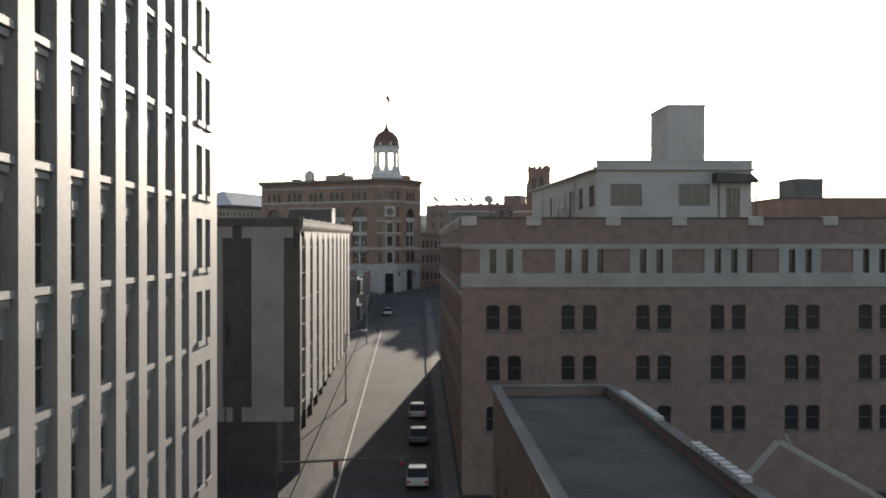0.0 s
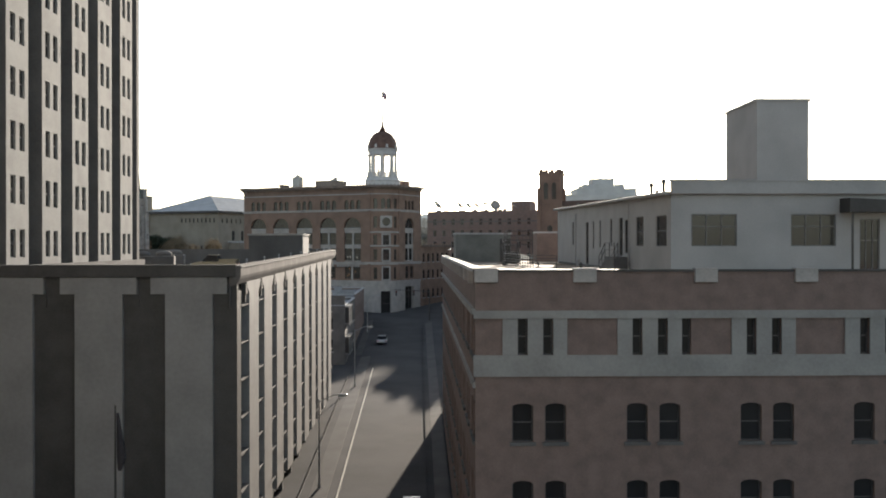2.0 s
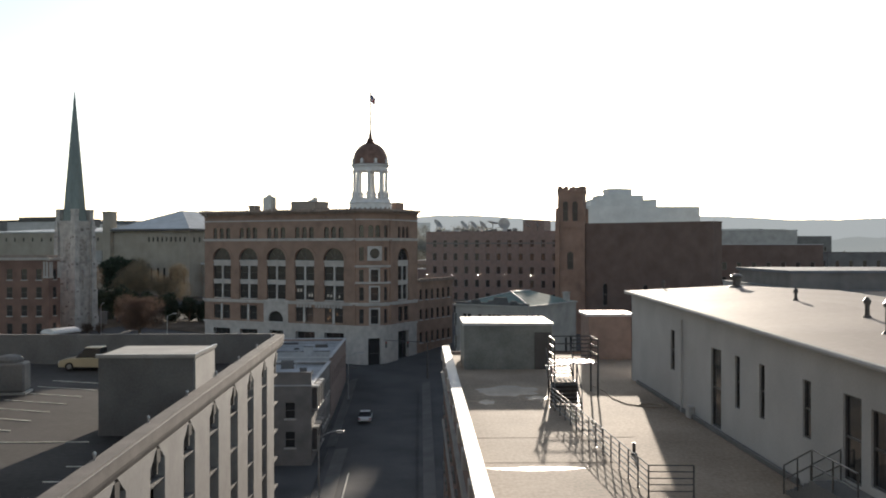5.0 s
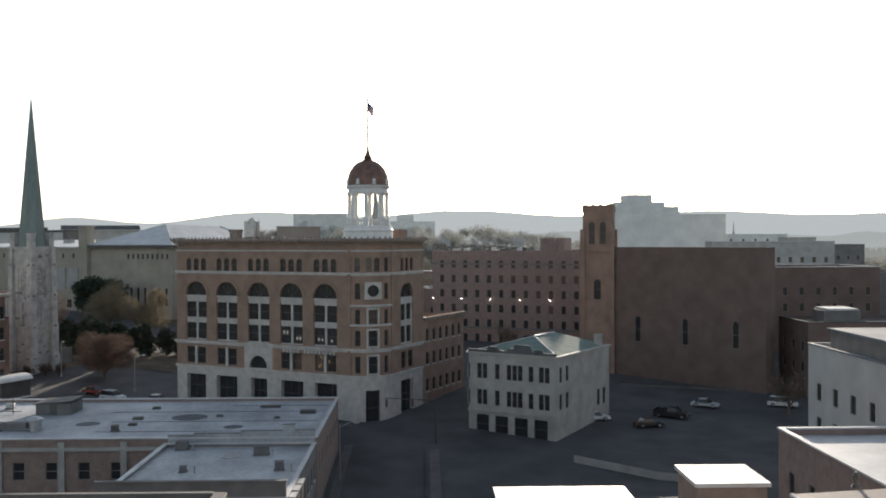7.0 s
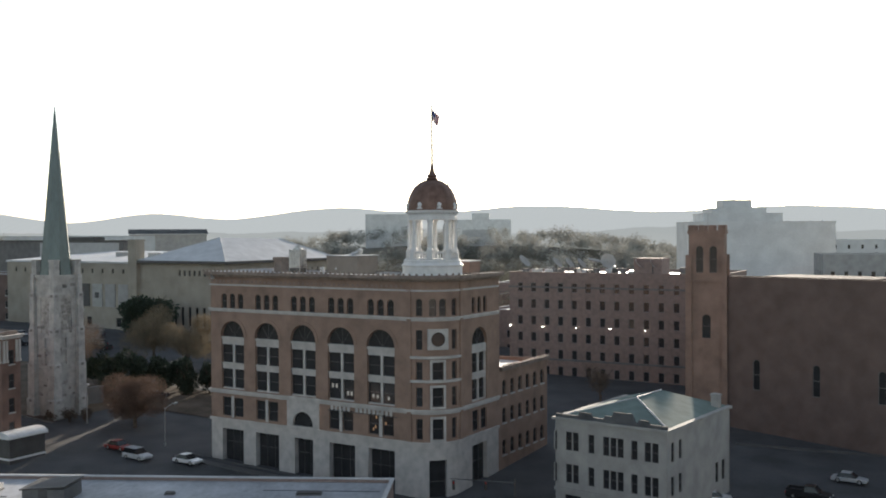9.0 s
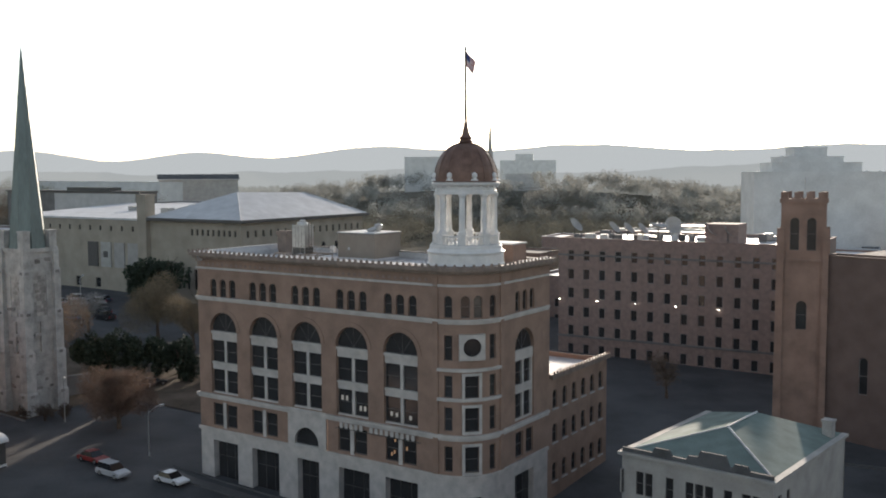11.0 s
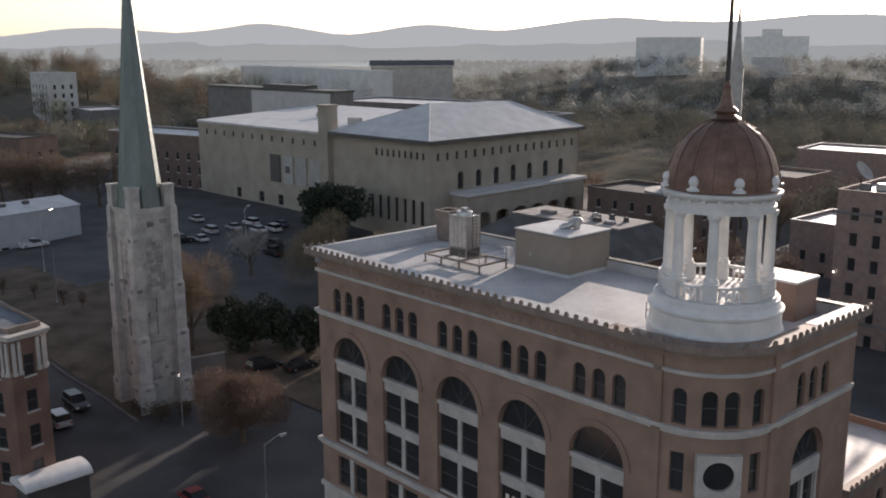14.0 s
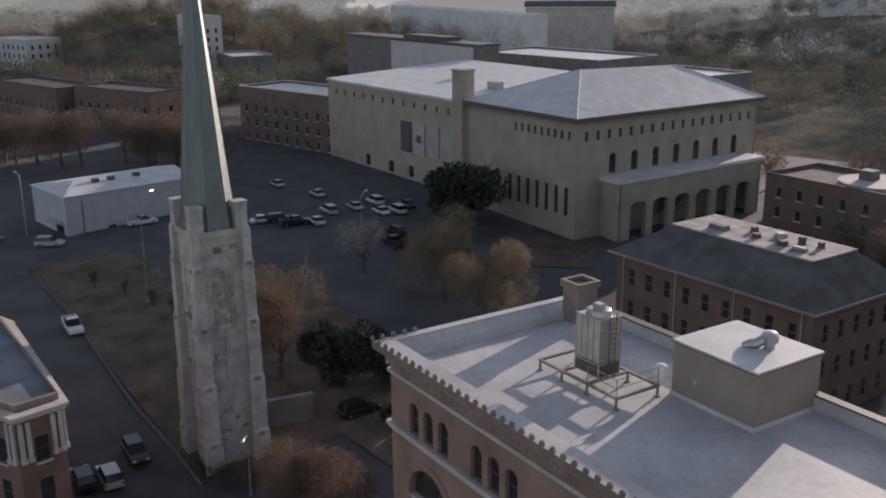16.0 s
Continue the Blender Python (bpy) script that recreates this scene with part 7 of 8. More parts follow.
def church_belfry():
    b = thing("brick_belfry", "square red brick church belfry with battlemented top", "church tower", pose(36.8, 286.6, 0, 0, 0, -17))
    for a in range(4):
        fm = pose(0, 0, 0, 0, 0, 90 * a) @ face_m((-2.9, -2.9, 0), 0)
        facade(b, fm, 0, 5.8, -3, 33.5, [(1.2, 2.4, 27, 31.5, 1.0), (3.4, 4.6, 27, 31.5, 1.0), (2.2, 3.6, 16, 20, 1.0)], BRICK_LT, 0.4, "sash", FRAMEDK)
        for k in range(4):
            part("battlement", (lambda q: (box(q, 0.1 + k * 1.55, 0.9 + k * 1.55, -0.1, 0.4, 34.1, 35.0, fm), q)[-1])(bmesh.new()), BRICK_LT, b)
        for e, o, i, za, zb in ((0.15, -0.2, 0.4, 33.5, 34.1), (0.2, -0.25, 0.2, 25.4, 25.8)):
            part("band", (lambda q: (box(q, -e, 5.8 + e, o, i, za, zb, fm), q)[-1])(bmesh.new()), BRICK_LT, b)
        part("buttress", (lambda q: (box(q, -0.55, 0.55, -0.5, 0.4, -3, 30, fm, 0.15), q)[-1])(bmesh.new()), BRICK_LT, b)
    part("roof", boxes([(-2.8, 2.8, -2.8, 2.8, 33.4, 33.7)]), DKROOF, b)
    part("mast", (lambda q: (tube(q, (0, 0, 33.6), (0, 0, 37.0), 0.06), q)[-1])(bmesh.new()), STEEL, b)


church_belfry()


def hospital():
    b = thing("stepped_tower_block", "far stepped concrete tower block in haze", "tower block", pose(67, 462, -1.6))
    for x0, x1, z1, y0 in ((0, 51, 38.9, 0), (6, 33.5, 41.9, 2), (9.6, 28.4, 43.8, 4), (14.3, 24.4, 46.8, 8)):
        part("tier", boxes([(x0, x1, y0, 20, -4, z1)]), HAZECONC, b)
        part("tier_coping", boxes([(x0 - 0.2, x1 + 0.2, y0 - 0.2, 20.2, z1, z1 + 0.35)]), HAZECONC, b)
    for x, z in ((10.2, 44.6), (13, 44.7), (18, 47.7), (23.6, 47.4), (37, 39.6), (41, 39.6), (45, 39.6), (49, 39.8)):
        part("roof_post", boxes([(x, x + 0.6, 9, 9.6, 38, z)]), HAZECONC, b)


hospital()

# ---- plain blocks that close the street and the distance ----


def block(x, y, rz, w, d, z0, h, wall, roof, label, n=None, name="town_building", style="far", step=3.6, wh=1.9, arch=0):
    gap = 4.2 if y < 560 else 6.5
    n = n or max(2, round(w / gap))
    m = max(1, round(d / gap))
    hall = ("hall" in label and y > 450) or y > 780
    fl = max(1, int((h - 1.5) / step))
    lv = levels(1.3, fl, step, wh)
    seen = rows_of(0.8, d - 0.8, m, 1.2, lv, arch)
    return building(name, label, "building", (x, y, z0), rz, w, d, -2, h, wall, roof,
                    front=rows_of(0.8, w - 0.8, n, 1.2, lv, arch) if y > 0 and not hall else (), right=seen if x < -10 and y > 0 and not hall else (),
                    left=seen if x > -10 and y > 0 and not hall else (), parapet=0.5, cap=roof, depth=0.15, style="sash" if "school" in label else style, sill=STONE_TRIM if "school" in label or "terrace" in label else None)


BLOCKS = [
    (50, 131, 0, 30, 26, -6, 23.6, BRICK_LT, DKROOF, "grey brown street block with roof house"),
    (43.4, 167, 0, 26, 30, -5, 21.5, STUCCO, BLUEROOF, "pale painted three storey block by the car park"),
    (31.2, 147, 0, 12, 26, -5, 17.0, BRICK_DK, MEMB, "brick block with bright white coping"),
    (16, 150, 0, 12, 20, -5, 12.0, BRICK_DK, DKROOF, "low brick block behind the sheds"),
    (-243, 410, -6, 34, 14, 5, 14.6, BRICK_DEEP, DKROOF, "dark brick terrace block with stepped bays"),
    (-286, 416, -14, 41, 14, 7, 12.0, BRICK_DEEP, DKROOF, "long dark brick terrace with flat roof"),
    (-184, 414, -14, 39, 16, 7, 15.0, BRICK_DEEP, MEMB, "red brick school block with white roof"),
    (-314, 528, -30, 22, 12, 8, 26.0, STUCCO, MEMB, "white apartment block on the wooded slope"),
    (-286, 520, -35, 26, 16, 5, 15.0, CONC_DK, MEMB, "grey low office block with white parapet"),
    (-462, 742, -40, 33, 22, 1, 19.5, CONC, MEMB, "pale upright office block on the slope"),
    (-392, 492, -8, 32, 16, 5, 20.0, STUCCO, MEMB, "white apartment block among bare trees"),
    (-425, 655, -10, 55, 22, 3, 28.0, CONC, MEMB, "wide pale block among bare trees"),
    (-150, 486, -20, 50, 26, 3, 24.0, CONC_DK, MEMB, "broad hall with pale roof"),
    (-95, 470, -26, 26, 18, 3, 22.0, CONC_DK, MEMB, "mid brick block behind the hall"),
    (-300, 678, -36.9, 150, 12, 0, 33.5, HAZECONC, MEMB, "large pale warehouse hall by the river"),
    (-206, 649, 22, 42, 14, 0, 34.5, CONC, DKROOF, "grey hall with dark roof by the river"),
    (-43, 391, -27, 27, 15, 3, 12.5, BRICK_DEEP, DKROOF, "dark brick block with round terrace roof"),
    (-2, 372, -28, 24, 16, 2, 12.0, BRICK_DK, MEMB, "low brick block with bright roof"),
    (30, 384, -28, 40, 20, 1, 17.0, BRICK_LT, MEMB, "flat brick block with bright roof"),
    (20, 440, -20, 34, 18, 0, 20.0, CONC, MEMB, "flat roofed concrete hall among trees"),
    (-22, 440, -26, 24, 18, 2, 12.0, BRICK_LT, DKROOF, "brick office beside trees"),
    (72, 306, 0, 31.5, 22, -4, 25.6, BRICK_DEEP, MEMB, "dark brick block behind the church hall"),
    (115, 330, 0, 40, 20, -4, 23.3, CONC_DK, DKROOF, "grey block behind the church"),
    (68, 258, 0, 22, 14, -4, 17.4, BRICK_DEEP, DKROOF, "low dark brick block beside the church hall"),
    (110, 250, -35, 40, 22, -5, 24.0, BRICK_DK, MEMB, "brick block beyond the car park"),
    (100, 420, -10, 40, 20, -3, 30.0, CONC, MEMB, "grey hall in haze"),
    (-25, 800, 0, 23, 18, -3, 39.5, STUCCO, CONC, "far pale striped office block"),
    (-53, 1346, 0, 69, 26, -3, 55.0, HAZECONC, HAZECONC, "far flat office block in haze"),
    (-34, 1344.5, 0, 22, 24, -3, 63.0, HAZECONC, HAZECONC, "far higher office block in haze"),
    (-101, 850, 0, 42, 22, -3, 52.0, HAZECONC, HAZECONC, "far flat block among trees"),
    (128, 575, 0, 57, 24, -4, 34.2, HAZECONC, HAZECONC, "far long concrete block in haze"),
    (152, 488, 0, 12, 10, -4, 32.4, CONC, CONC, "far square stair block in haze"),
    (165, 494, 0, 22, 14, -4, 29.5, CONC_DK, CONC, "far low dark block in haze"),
    (60, 400, -25, 34, 20, -2, 19.0, BRICK_LT, MEMB, "brick block with bright cluttered roof"),
    (70, 450, -20, 30, 22, -3, 17.0, CONC_DK, MEMB, "grey flat roofed hall among trees"),
    (0, 490, -20, 36, 20, -1, 16.0, BRICK_DK, MEMB, "low brick hall with pale roof"),
    (45, 560, -15, 44, 24, -3, 18.0, CONC, MEMB, "low pale hall among bare trees"),
    (-80, -60, 0, 60, 40, -12, 40.0, CONC, DKROOF, "grey street block behind"),
]
for x, y, rz, w, d, z0, h, wall, roof, label in BLOCKS:
    b = block(x, y, rz, w, d, z0, h, wall, roof, label)
    if "dark roof by the river" in label:
        # low gable over the hall
        bm = bmesh.new()
        ends = [[bm.verts.new(p) for p in ((u, -0.8, h + 0.1), (u, d / 2, h + 2.7), (u, d + 0.8, h + 0.1), (u, d / 2, h + 0.1))] for u in (-0.8, w + 0.8)]
        for i in range(4):
            bm.faces.new((ends[0][i], ends[0][(i + 1) % 4], ends[1][(i + 1) % 4], ends[1][i]))
        bm.faces.new(ends[0][::-1])
        bm.faces.new(ends[1])
        part("gable_roof", bm, DKROOF, b, "dark low gabled roof")
        part("eave", boxes([(-0.9, w + 0.9, -1.0, -0.7, h - 0.35, h + 0.1)]), MEMB, b)
b = thing("roof_stair_house", "grey stair house with white slab roof on the low brick block", "stair house", pose(72, 261, 12.9), "stair houses")
part("wall", boxes([(0, 6.5, 0, 5, 0, 2.4)]), CONC_DK, b)
part("roof_slab", boxes([(0.6, 5.9, -0.3, 5.3, 2.4, 2.75)]), MEMB, b)
b = thing("roof_house", "blue grey set back roof house on the pale block", "roof house", pose(44.6, 176, 16.0))
part("wall", boxes([(0, 20, 0, 18, 0, 2.2)]), GREYBRICK, b)
part("roof", boxes([(-0.3, 20.3, -0.3, 18.3, 2.2, 2.5)]), BLUEROOF, b)
b = building("low_flat_building", "low dark flat roofed building with pale toothed coping", "shop building", (3.8, 6, 0), 0, 5.9, 41.5, -11, 4.0, BRICK_DK, DKROOF,
             front=rows_of(0.6, 5.8, 2, 1.2, [(-3, -1)]), left=rows_of(1, 40, 10, 1.3, [(-6, -4), (-1.5, 0.8)]), parapet=0.35, cap=CONC_DK, style="far")
for k in range(21):
    y = (21.6 if k < 9 else 26.2) + k * 0.6
    part("coping_block", boxes([(5.6, 5.95, y, y + 0.36, 4.14, 4.3)]), MEMB, b)


def gabled_house():
    b = thing("gabled_house", "brown brick parapet gable with pale coping before a low roof", "house", pose(12.0, 31.3, 0))
    bm = bmesh.new()
    lo, hi = [[bm.verts.new((x, y, z)) for x, z in ((-3.0, -11), (6.4, -11), (6.4, 0.9), (0, 4.45), (-3.0, 1.1))] for y in (0.0, 0.4)]
    bm.faces.new(lo)
    bm.faces.new(hi[::-1])
    for i in range(5):
        bm.faces.new((lo[(i + 1) % 5], lo[i], hi[i], hi[(i + 1) % 5]))
    part("wall", bm, BRICK_DK, b)
    part("body", boxes([(-2.9, 6.3, 0.4, 9.0, -11, 0.5)]), BRICK_DK, b)
    part("flat_roof", boxes([(-3.0, 6.4, 0.4, 9.1, 0.5, 0.7)]), DKROOF, b)
    for x, z in ((-3.1, 1.0), (6.5, 0.85)):
        bm = bmesh.new()
        tube(bm, (0, 0.2, 4.5), (x, 0.2, z), 0.17, 4)
        part("coping", bm, CONC, b)
    window(b, pose(0.4, -0.03, 0.6), 1.0, 1.6, 0, "sash", FRAMEDK)


gabled_house()
b = thing("pipe_rack", "pale bent pipe rack on the low roof", "pipe rack", pose(15.3, 34.0, 0.7))
bm = bmesh.new()
tube(bm, (0, 0, 0), (0, 0, 2.1), 0.06)
tube(bm, (-1.4, 0, 2.1), (0.1, 0, 2.1), 0.06)
tube(bm, (-1.4, 0, 2.1), (-1.4, 1.8, 3.2), 0.06)
part("pipe_bend", bm, CONC, b)
part("post", boxes([(-1.5, -1.3, -0.1, 0.1, 0, 2.1)]), CONC, b)
b = thing("roof_house", "plain grey lift house on the street block", "penthouse", pose(53.7, 135, 17.0))
part("wall", boxes([(0, 4.1, 0, 6, 0, 3.5)]), CONC_DK, b)
part("cap", boxes([(-0.1, 4.2, -0.1, 6.1, 3.5, 3.65)]), CONC, b)
b = thing("far_spire", "distant slim grey church steeple in haze", "church tower", pose(-20.3, 526, 0))
part("shaft", boxes([(-2.2, 2.2, -2.2, 2.2, 0, 37)]), CONC, b)
part("spire", lathe([(2.3, 37), (1.5, 39.5), (0.9, 47), (0.1, 58.8)], 8), CONC, b)
copy_thing(b, pose(186.6, 664, -6) @ Matrix.Diagonal((0.76, 0.76, 0.76, 1)))

# ---- trees ----


def crown_mesh(name, r, h, n, size, seed, material, shape=1.0, hollow=0.35, thin=0.0):
    """Many small twig or leaf clumps in an uneven crown."""
    rs = np.random.RandomState(seed)
    lobes = rs.uniform(-0.55, 0.55, (9, 3)) * np.array([r, r, h / 2])
    lr = rs.uniform(0.38, 0.62, 9)
    pick = rs.randint(0, 9, n)
    d = rs.normal(size=(n, 3))
    d /= np.linalg.norm(d, axis=1)[:, None]
    rad = rs.uniform(hollow, 1.0, n) ** 0.6
    c = lobes[pick] + d * (lr[pick] * rad)[:, None] * np.array([r, r, h / 2 * shape])
    a = (d * 0.8 + rs.normal(size=(n, 3)) * 0.7) * size * (1.5 if thin else 1.0)
    b2 = rs.normal(size=(n, 3)) * (thin or size * 0.55)
    v = np.stack([c - a, c + b2 * 0.8, c + a, c - b2 * 0.8], 1).reshape(-1, 3)
    me = bpy.data.meshes.new(name)
    me.from_pydata(v.tolist(), [], [(4 * i, 4 * i + 1, 4 * i + 2, 4 * i + 3) for i in range(n)])
    me.materials.append(material)
    return me


def tree(name, label, x, y, r, h, trunk, seed, material, n=2600, size=0.3, z=None, thin=0.03):
    z = ground_z(x, y) if z is None else z
    t = thing(name, label, "tree", pose(x, y, z))
    rnd = random.Random(seed)
    bm = bmesh.new()
    top = Vector((rnd.uniform(-0.4, 0.4), rnd.uniform(-0.4, 0.4), trunk + h * 0.35))
    tube(bm, (0, 0, -0.3), top, 0.05 * r + 0.12, 8, 0.06)
    for k in range(11):
        a = 2 * math.pi * k / 11 + rnd.uniform(-0.3, 0.3)
        s = trunk * 0.7 + (h * 0.4) * rnd.random()
        p = top * (s / top.z)
        q = Vector((math.cos(a) * r * rnd.uniform(0.5, 0.85), math.sin(a) * r * rnd.uniform(0.5, 0.85), min(trunk + h * 0.8, s + h * rnd.uniform(0.25, 0.5))))
        tube(bm, p, q, 0.09, 5, 0.03)
        for _ in range(3):
            m = p.lerp(q, rnd.uniform(0.4, 0.9))
            tube(bm, m, m + Vector((rnd.uniform(-1, 1), rnd.uniform(-1, 1), rnd.uniform(0.2, 1))) * r * 0.35, 0.04, 4, 0.012)
    part("trunk", bm, BARK, t)
    part("crown", crown_mesh("crown", r, h, n, size, seed, material, thin=0.0 if material is LEAFDK else thin), None, t, m=pose(0, 0, trunk + h * 0.42))
    return t


mat_russet = leafy("russet budding twigs", (0.165, 0.118, 0.094), 0.2, rough=0.9, vary=0.3, scale=0.5)
tree("street_tree", "bare street tree with russet buds beside the road", -59.2, 276.2, 5.6, 9.0, 1.8, 1, mat_russet, 20000, 0.22, thin=0.018)
tree("lawn_tree", "tall bare tree with brown twigs behind the church tower", -80.3, 297.8, 6.6, 15, 3.6, 2, TWIG, 22000, 0.28, thin=0.018)
tree("lawn_tree", "broad budding tree with pale yellow twigs", -76, 331, 7.0, 12, 3.0, 3, TWIG2, 18000, 0.28, thin=0.018)
tree("lawn_tree", "budding tree with pale yellow brown twigs", -66, 324, 6.2, 11, 3.0, 4, TWIG2, 16000, 0.28, thin=0.018)
tree("lawn_tree", "pale bare flowering tree by the car park", -92, 334, 4.4, 7, 2.2, 14, mat("pale grey blossom twigs", (0.30, 0.28, 0.26), 0.9, vary=0.2), 2600, 0.24)
tree("evergreen_tree", "dark dense evergreen tree beside the auditorium", -90, 364, 8.0, 12, 2.0, 5, LEAFDK, 7000, 0.36)
for i, (x, y, r, h) in enumerate(((-75.0, 299.0, 2.6, 8.4), (-71.6, 300.6, 2.7, 8.8), (-68.4, 302.4, 2.6, 8.2), (-65.0, 304.2, 2.5, 7.6), (-62.2, 306.2, 2.3, 6.6), (-58.6, 301.4, 2.5, 7.4), (-55.0, 303.4, 2.3, 6.4), (-51.6, 305.0, 2.1, 5.4))):
    tree("evergreen_shrub", "dark green upright evergreen shrub", x, y, r, h, 0.4, 20 + i, LEAFDK, 3400, 0.2)
for i, (x, y, r, h) in enumerate(((-71, 277.6, 1.6, 2.4), (-74.5, 278.4, 1.4, 2.0), (-68.8, 279, 1.2, 2.2))):
    tree("bare_shrub", "leafless dark shrub at the tower foot", x, y, r, h, 0.3, 30 + i, BARK, 700, 0.16)
rnd = random.Random(11)
for i in range(18):
    x = -118 - i * 5.5 + rnd.uniform(-2, 2)
    y = 312 - i * 0.2 + rnd.uniform(-3, 4) + (0 if i < 4 else 60)
    if i < 4:
        tree("lawn_sapling", "thin bare sapling on the brown lawn", x + 12, y - 6 + i, 1.0, 2.4, 1.0, 40 + i, TWIG, 260, 0.14)
    else:
        tree("roadside_tree", "bare brown tree before the brick terrace", x - 20, y + 4 - max(0, i - 9) * 2.4, 6.6, 12.5, 2.2, 40 + i, TWIG, 5000, 0.34)
for i, (x, y) in enumerate(((20, 300), (60, 246), (72, 262), (46, 300), (-9, 322))):
    tree("street_tree", "bare brown street tree in shade", x, y, 3.4, 6, 2.2, 60 + i, TWIG, 1400, 0.25)


RIVER = [(-947, 1560), (-829, 1438), (-1000, 1800), (-1085, 1952), (-1139, 2187), (-1103, 2300), (-913, 2242), (-1166, 2898), (-1300, 3000), (-1790, 3000), (-1501, 2571), (-1179, 1927)]


def in_river(x, y):
    inside = False
    for (x0, y0), (x1, y1) in zip(RIVER, RIVER[1:] + RIVER[:1]):
        if (y0 > y) != (y1 > y) and x < x0 + (x1 - x0) * (y - y0) / (y1 - y0):
            inside = not inside
    return inside or (900 < y < 3000 and -0.63 * (y - 195) < x + 6 < -0.425 * (y - 195))


def woods(name, label, n, y0, y1, bend, seed, material, k, s):
    """Far trees without number, each a cloud of small clumps."""
    rs = np.random.RandomState(seed)
    vs, spots = [], 0
    while spots < n:
        y = y0 + (rs.rand() ** bend) * (y1 - y0)
        x = rs.uniform(-1.1, 0.65) * y
        if -230 < x < -30 and y < 520:
            continue
        if any(bx - 14 < x < bx + bw + 14 and by - 24 < y < by + bd + 12 for bx, by, _, bw, bd, *_ in BLOCKS) or (85 < x < 175 and 590 < y < 650):
            continue
        if in_river(x, y):
            continue
        spots += 1
        r, h = rs.uniform(4.5, 8.5), rs.uniform(8, 15)
        d = rs.normal(size=(k, 3))
        d /= np.linalg.norm(d, axis=1)[:, None]
        c = d * rs.uniform(0.3, 1, (k, 1)) * np.array([r, r, h * 0.45]) + np.array([x, y, ground_z(x, y) + h * 0.55])
        a = rs.normal(size=(k, 3)) * s * 0.9
        b2 = rs.normal(size=(k, 3)) * s * 0.7
        a -= d * (a * d).sum(1)[:, None] * 0.7  # clumps lie mostly along the crown's skin
        b2 -= d * (b2 * d).sum(1)[:, None] * 0.7
        vs.append(np.stack([c - a, c + b2, c + a], 1).reshape(-1, 3))
    v = np.concatenate(vs)
    me = bpy.data.meshes.new(name)
    me.from_pydata(v.tolist(), [], [(3 * i, 3 * i + 1, 3 * i + 2) for i in range(len(v) // 3)])
    me.materials.append(material)
    tagged(new(name, me), label, "trees", kind="stuff")


b = thing("round_roof_terrace", "pale tan half round terrace on the brick block roof", "roof terrace", pose(-43, 391, 15.1, 0, 0, -27) @ pose(17, 7.5, 0))
part("terrace_deck", lathe([(6.4, 0.0), (6.4, 0.5)], 28), TANROOF, b)
part("terrace_rim", lathe([(6.2, 0.5), (6.45, 0.5), (6.45, 0.75), (6.2, 0.75)], 28), CONC, b)
part("plant_box", boxes([(-3, -0.5, -1.2, 1.2, 0.5, 2.4)], 0.05), CONC_DK, b)
for i, (x, y, r, h) in enumerate(((-12, 356, 4, 8), (-20, 362, 4.5, 9), (-26, 372, 4, 8), (-58, 384, 4.5, 9), (-62, 396, 5, 10), (-12, 408, 5, 10), (-4, 398, 5, 10), (8, 412, 5, 10), (-30, 420, 5, 11), (-48, 424, 5, 11), (-8, 424, 5, 10), (20, 424, 5, 10), (-18, 346, 3.6, 7), (-4, 350, 3.6, 7))):
    tree("roadside_tree", "bare brown tree between the brick blocks", x, y, r, h, 2.6, 80 + i, TWIG, 1800, 0.34)
GREENISH = mat("young greenish twigs", (0.20, 0.20, 0.115), 0.9, vary=0.25)
for i, (x, y, r, h, m) in enumerate(((-372, 496, 8, 15, TWIG), (-352, 500, 7, 14, GREENISH), (-330, 496, 8, 16, TWIG2), (-312, 500, 6, 10, GREENISH), (-392, 500, 7, 14, TWIG), (-340, 530, 8, 16, TWIG), (-300, 520, 7, 13, TWIG2), (-286, 512, 6, 11, GREENISH), (-262, 470, 6, 11, TWIG), (-240, 474, 6, 11, GREENISH), (-200, 560, 8, 25, TWIG), (-185, 563, 8, 26, GREENISH), (-170, 558, 8, 24, TWIG), (-250, 560, 8, 25, TWIG), (-380, 440, 7, 13, TWIG), (-350, 436, 7, 12, TWIG2), (-322, 440, 6, 12, TWIG), (-300, 452, 7, 13, GREENISH), (-282, 444, 6, 12, TWIG), (-310, 545, 8, 15, TWIG), (-285, 548, 8, 15, TWIG2), (-262, 540, 7, 14, TWIG), (-240, 550, 8, 14, TWIG), (-410, 520, 8, 15, TWIG2), (-370, 545, 8, 15, TWIG), (-210, 460, 7, 12, TWIG), (-192, 456, 6, 12, GREENISH))):
    tree("hillside_tree", "rounded bare tree on the far wooded slope", x, y, r, h, 2.5, 110 + i, m, 2600, 0.4)
rnd = random.Random(41)
for i in range(13):
    # a row of tall trees hides the foot of the long warehouse
    f = i / 12
    tree("hillside_tree", "tall bare tree before the pale warehouse hall", -318 + 126 * f + rnd.uniform(-3, 3), 660 - 92 * f + rnd.uniform(-3, 3), rnd.uniform(6.5, 8.5), rnd.uniform(20, 24), 3, 180 + i, (TWIG, GREENISH, TWIG2)[i % 3], 2600, 0.42)
rnd = random.Random(29)
for i in range(16):
    # tall trees on the brow of the hillside
    tree("hillside_tree", "tall bare tree on the brow of the wooded slope", -395 + 8.2 * i + rnd.uniform(-4, 4), 560 + rnd.uniform(-22, 26), rnd.uniform(6.5, 9), rnd.uniform(14, 19), 3, 150 + i, (TWIG, TWIG, GREENISH, TWIG2)[i % 4], 2600, 0.4)
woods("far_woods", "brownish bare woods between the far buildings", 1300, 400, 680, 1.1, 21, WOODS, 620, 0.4)
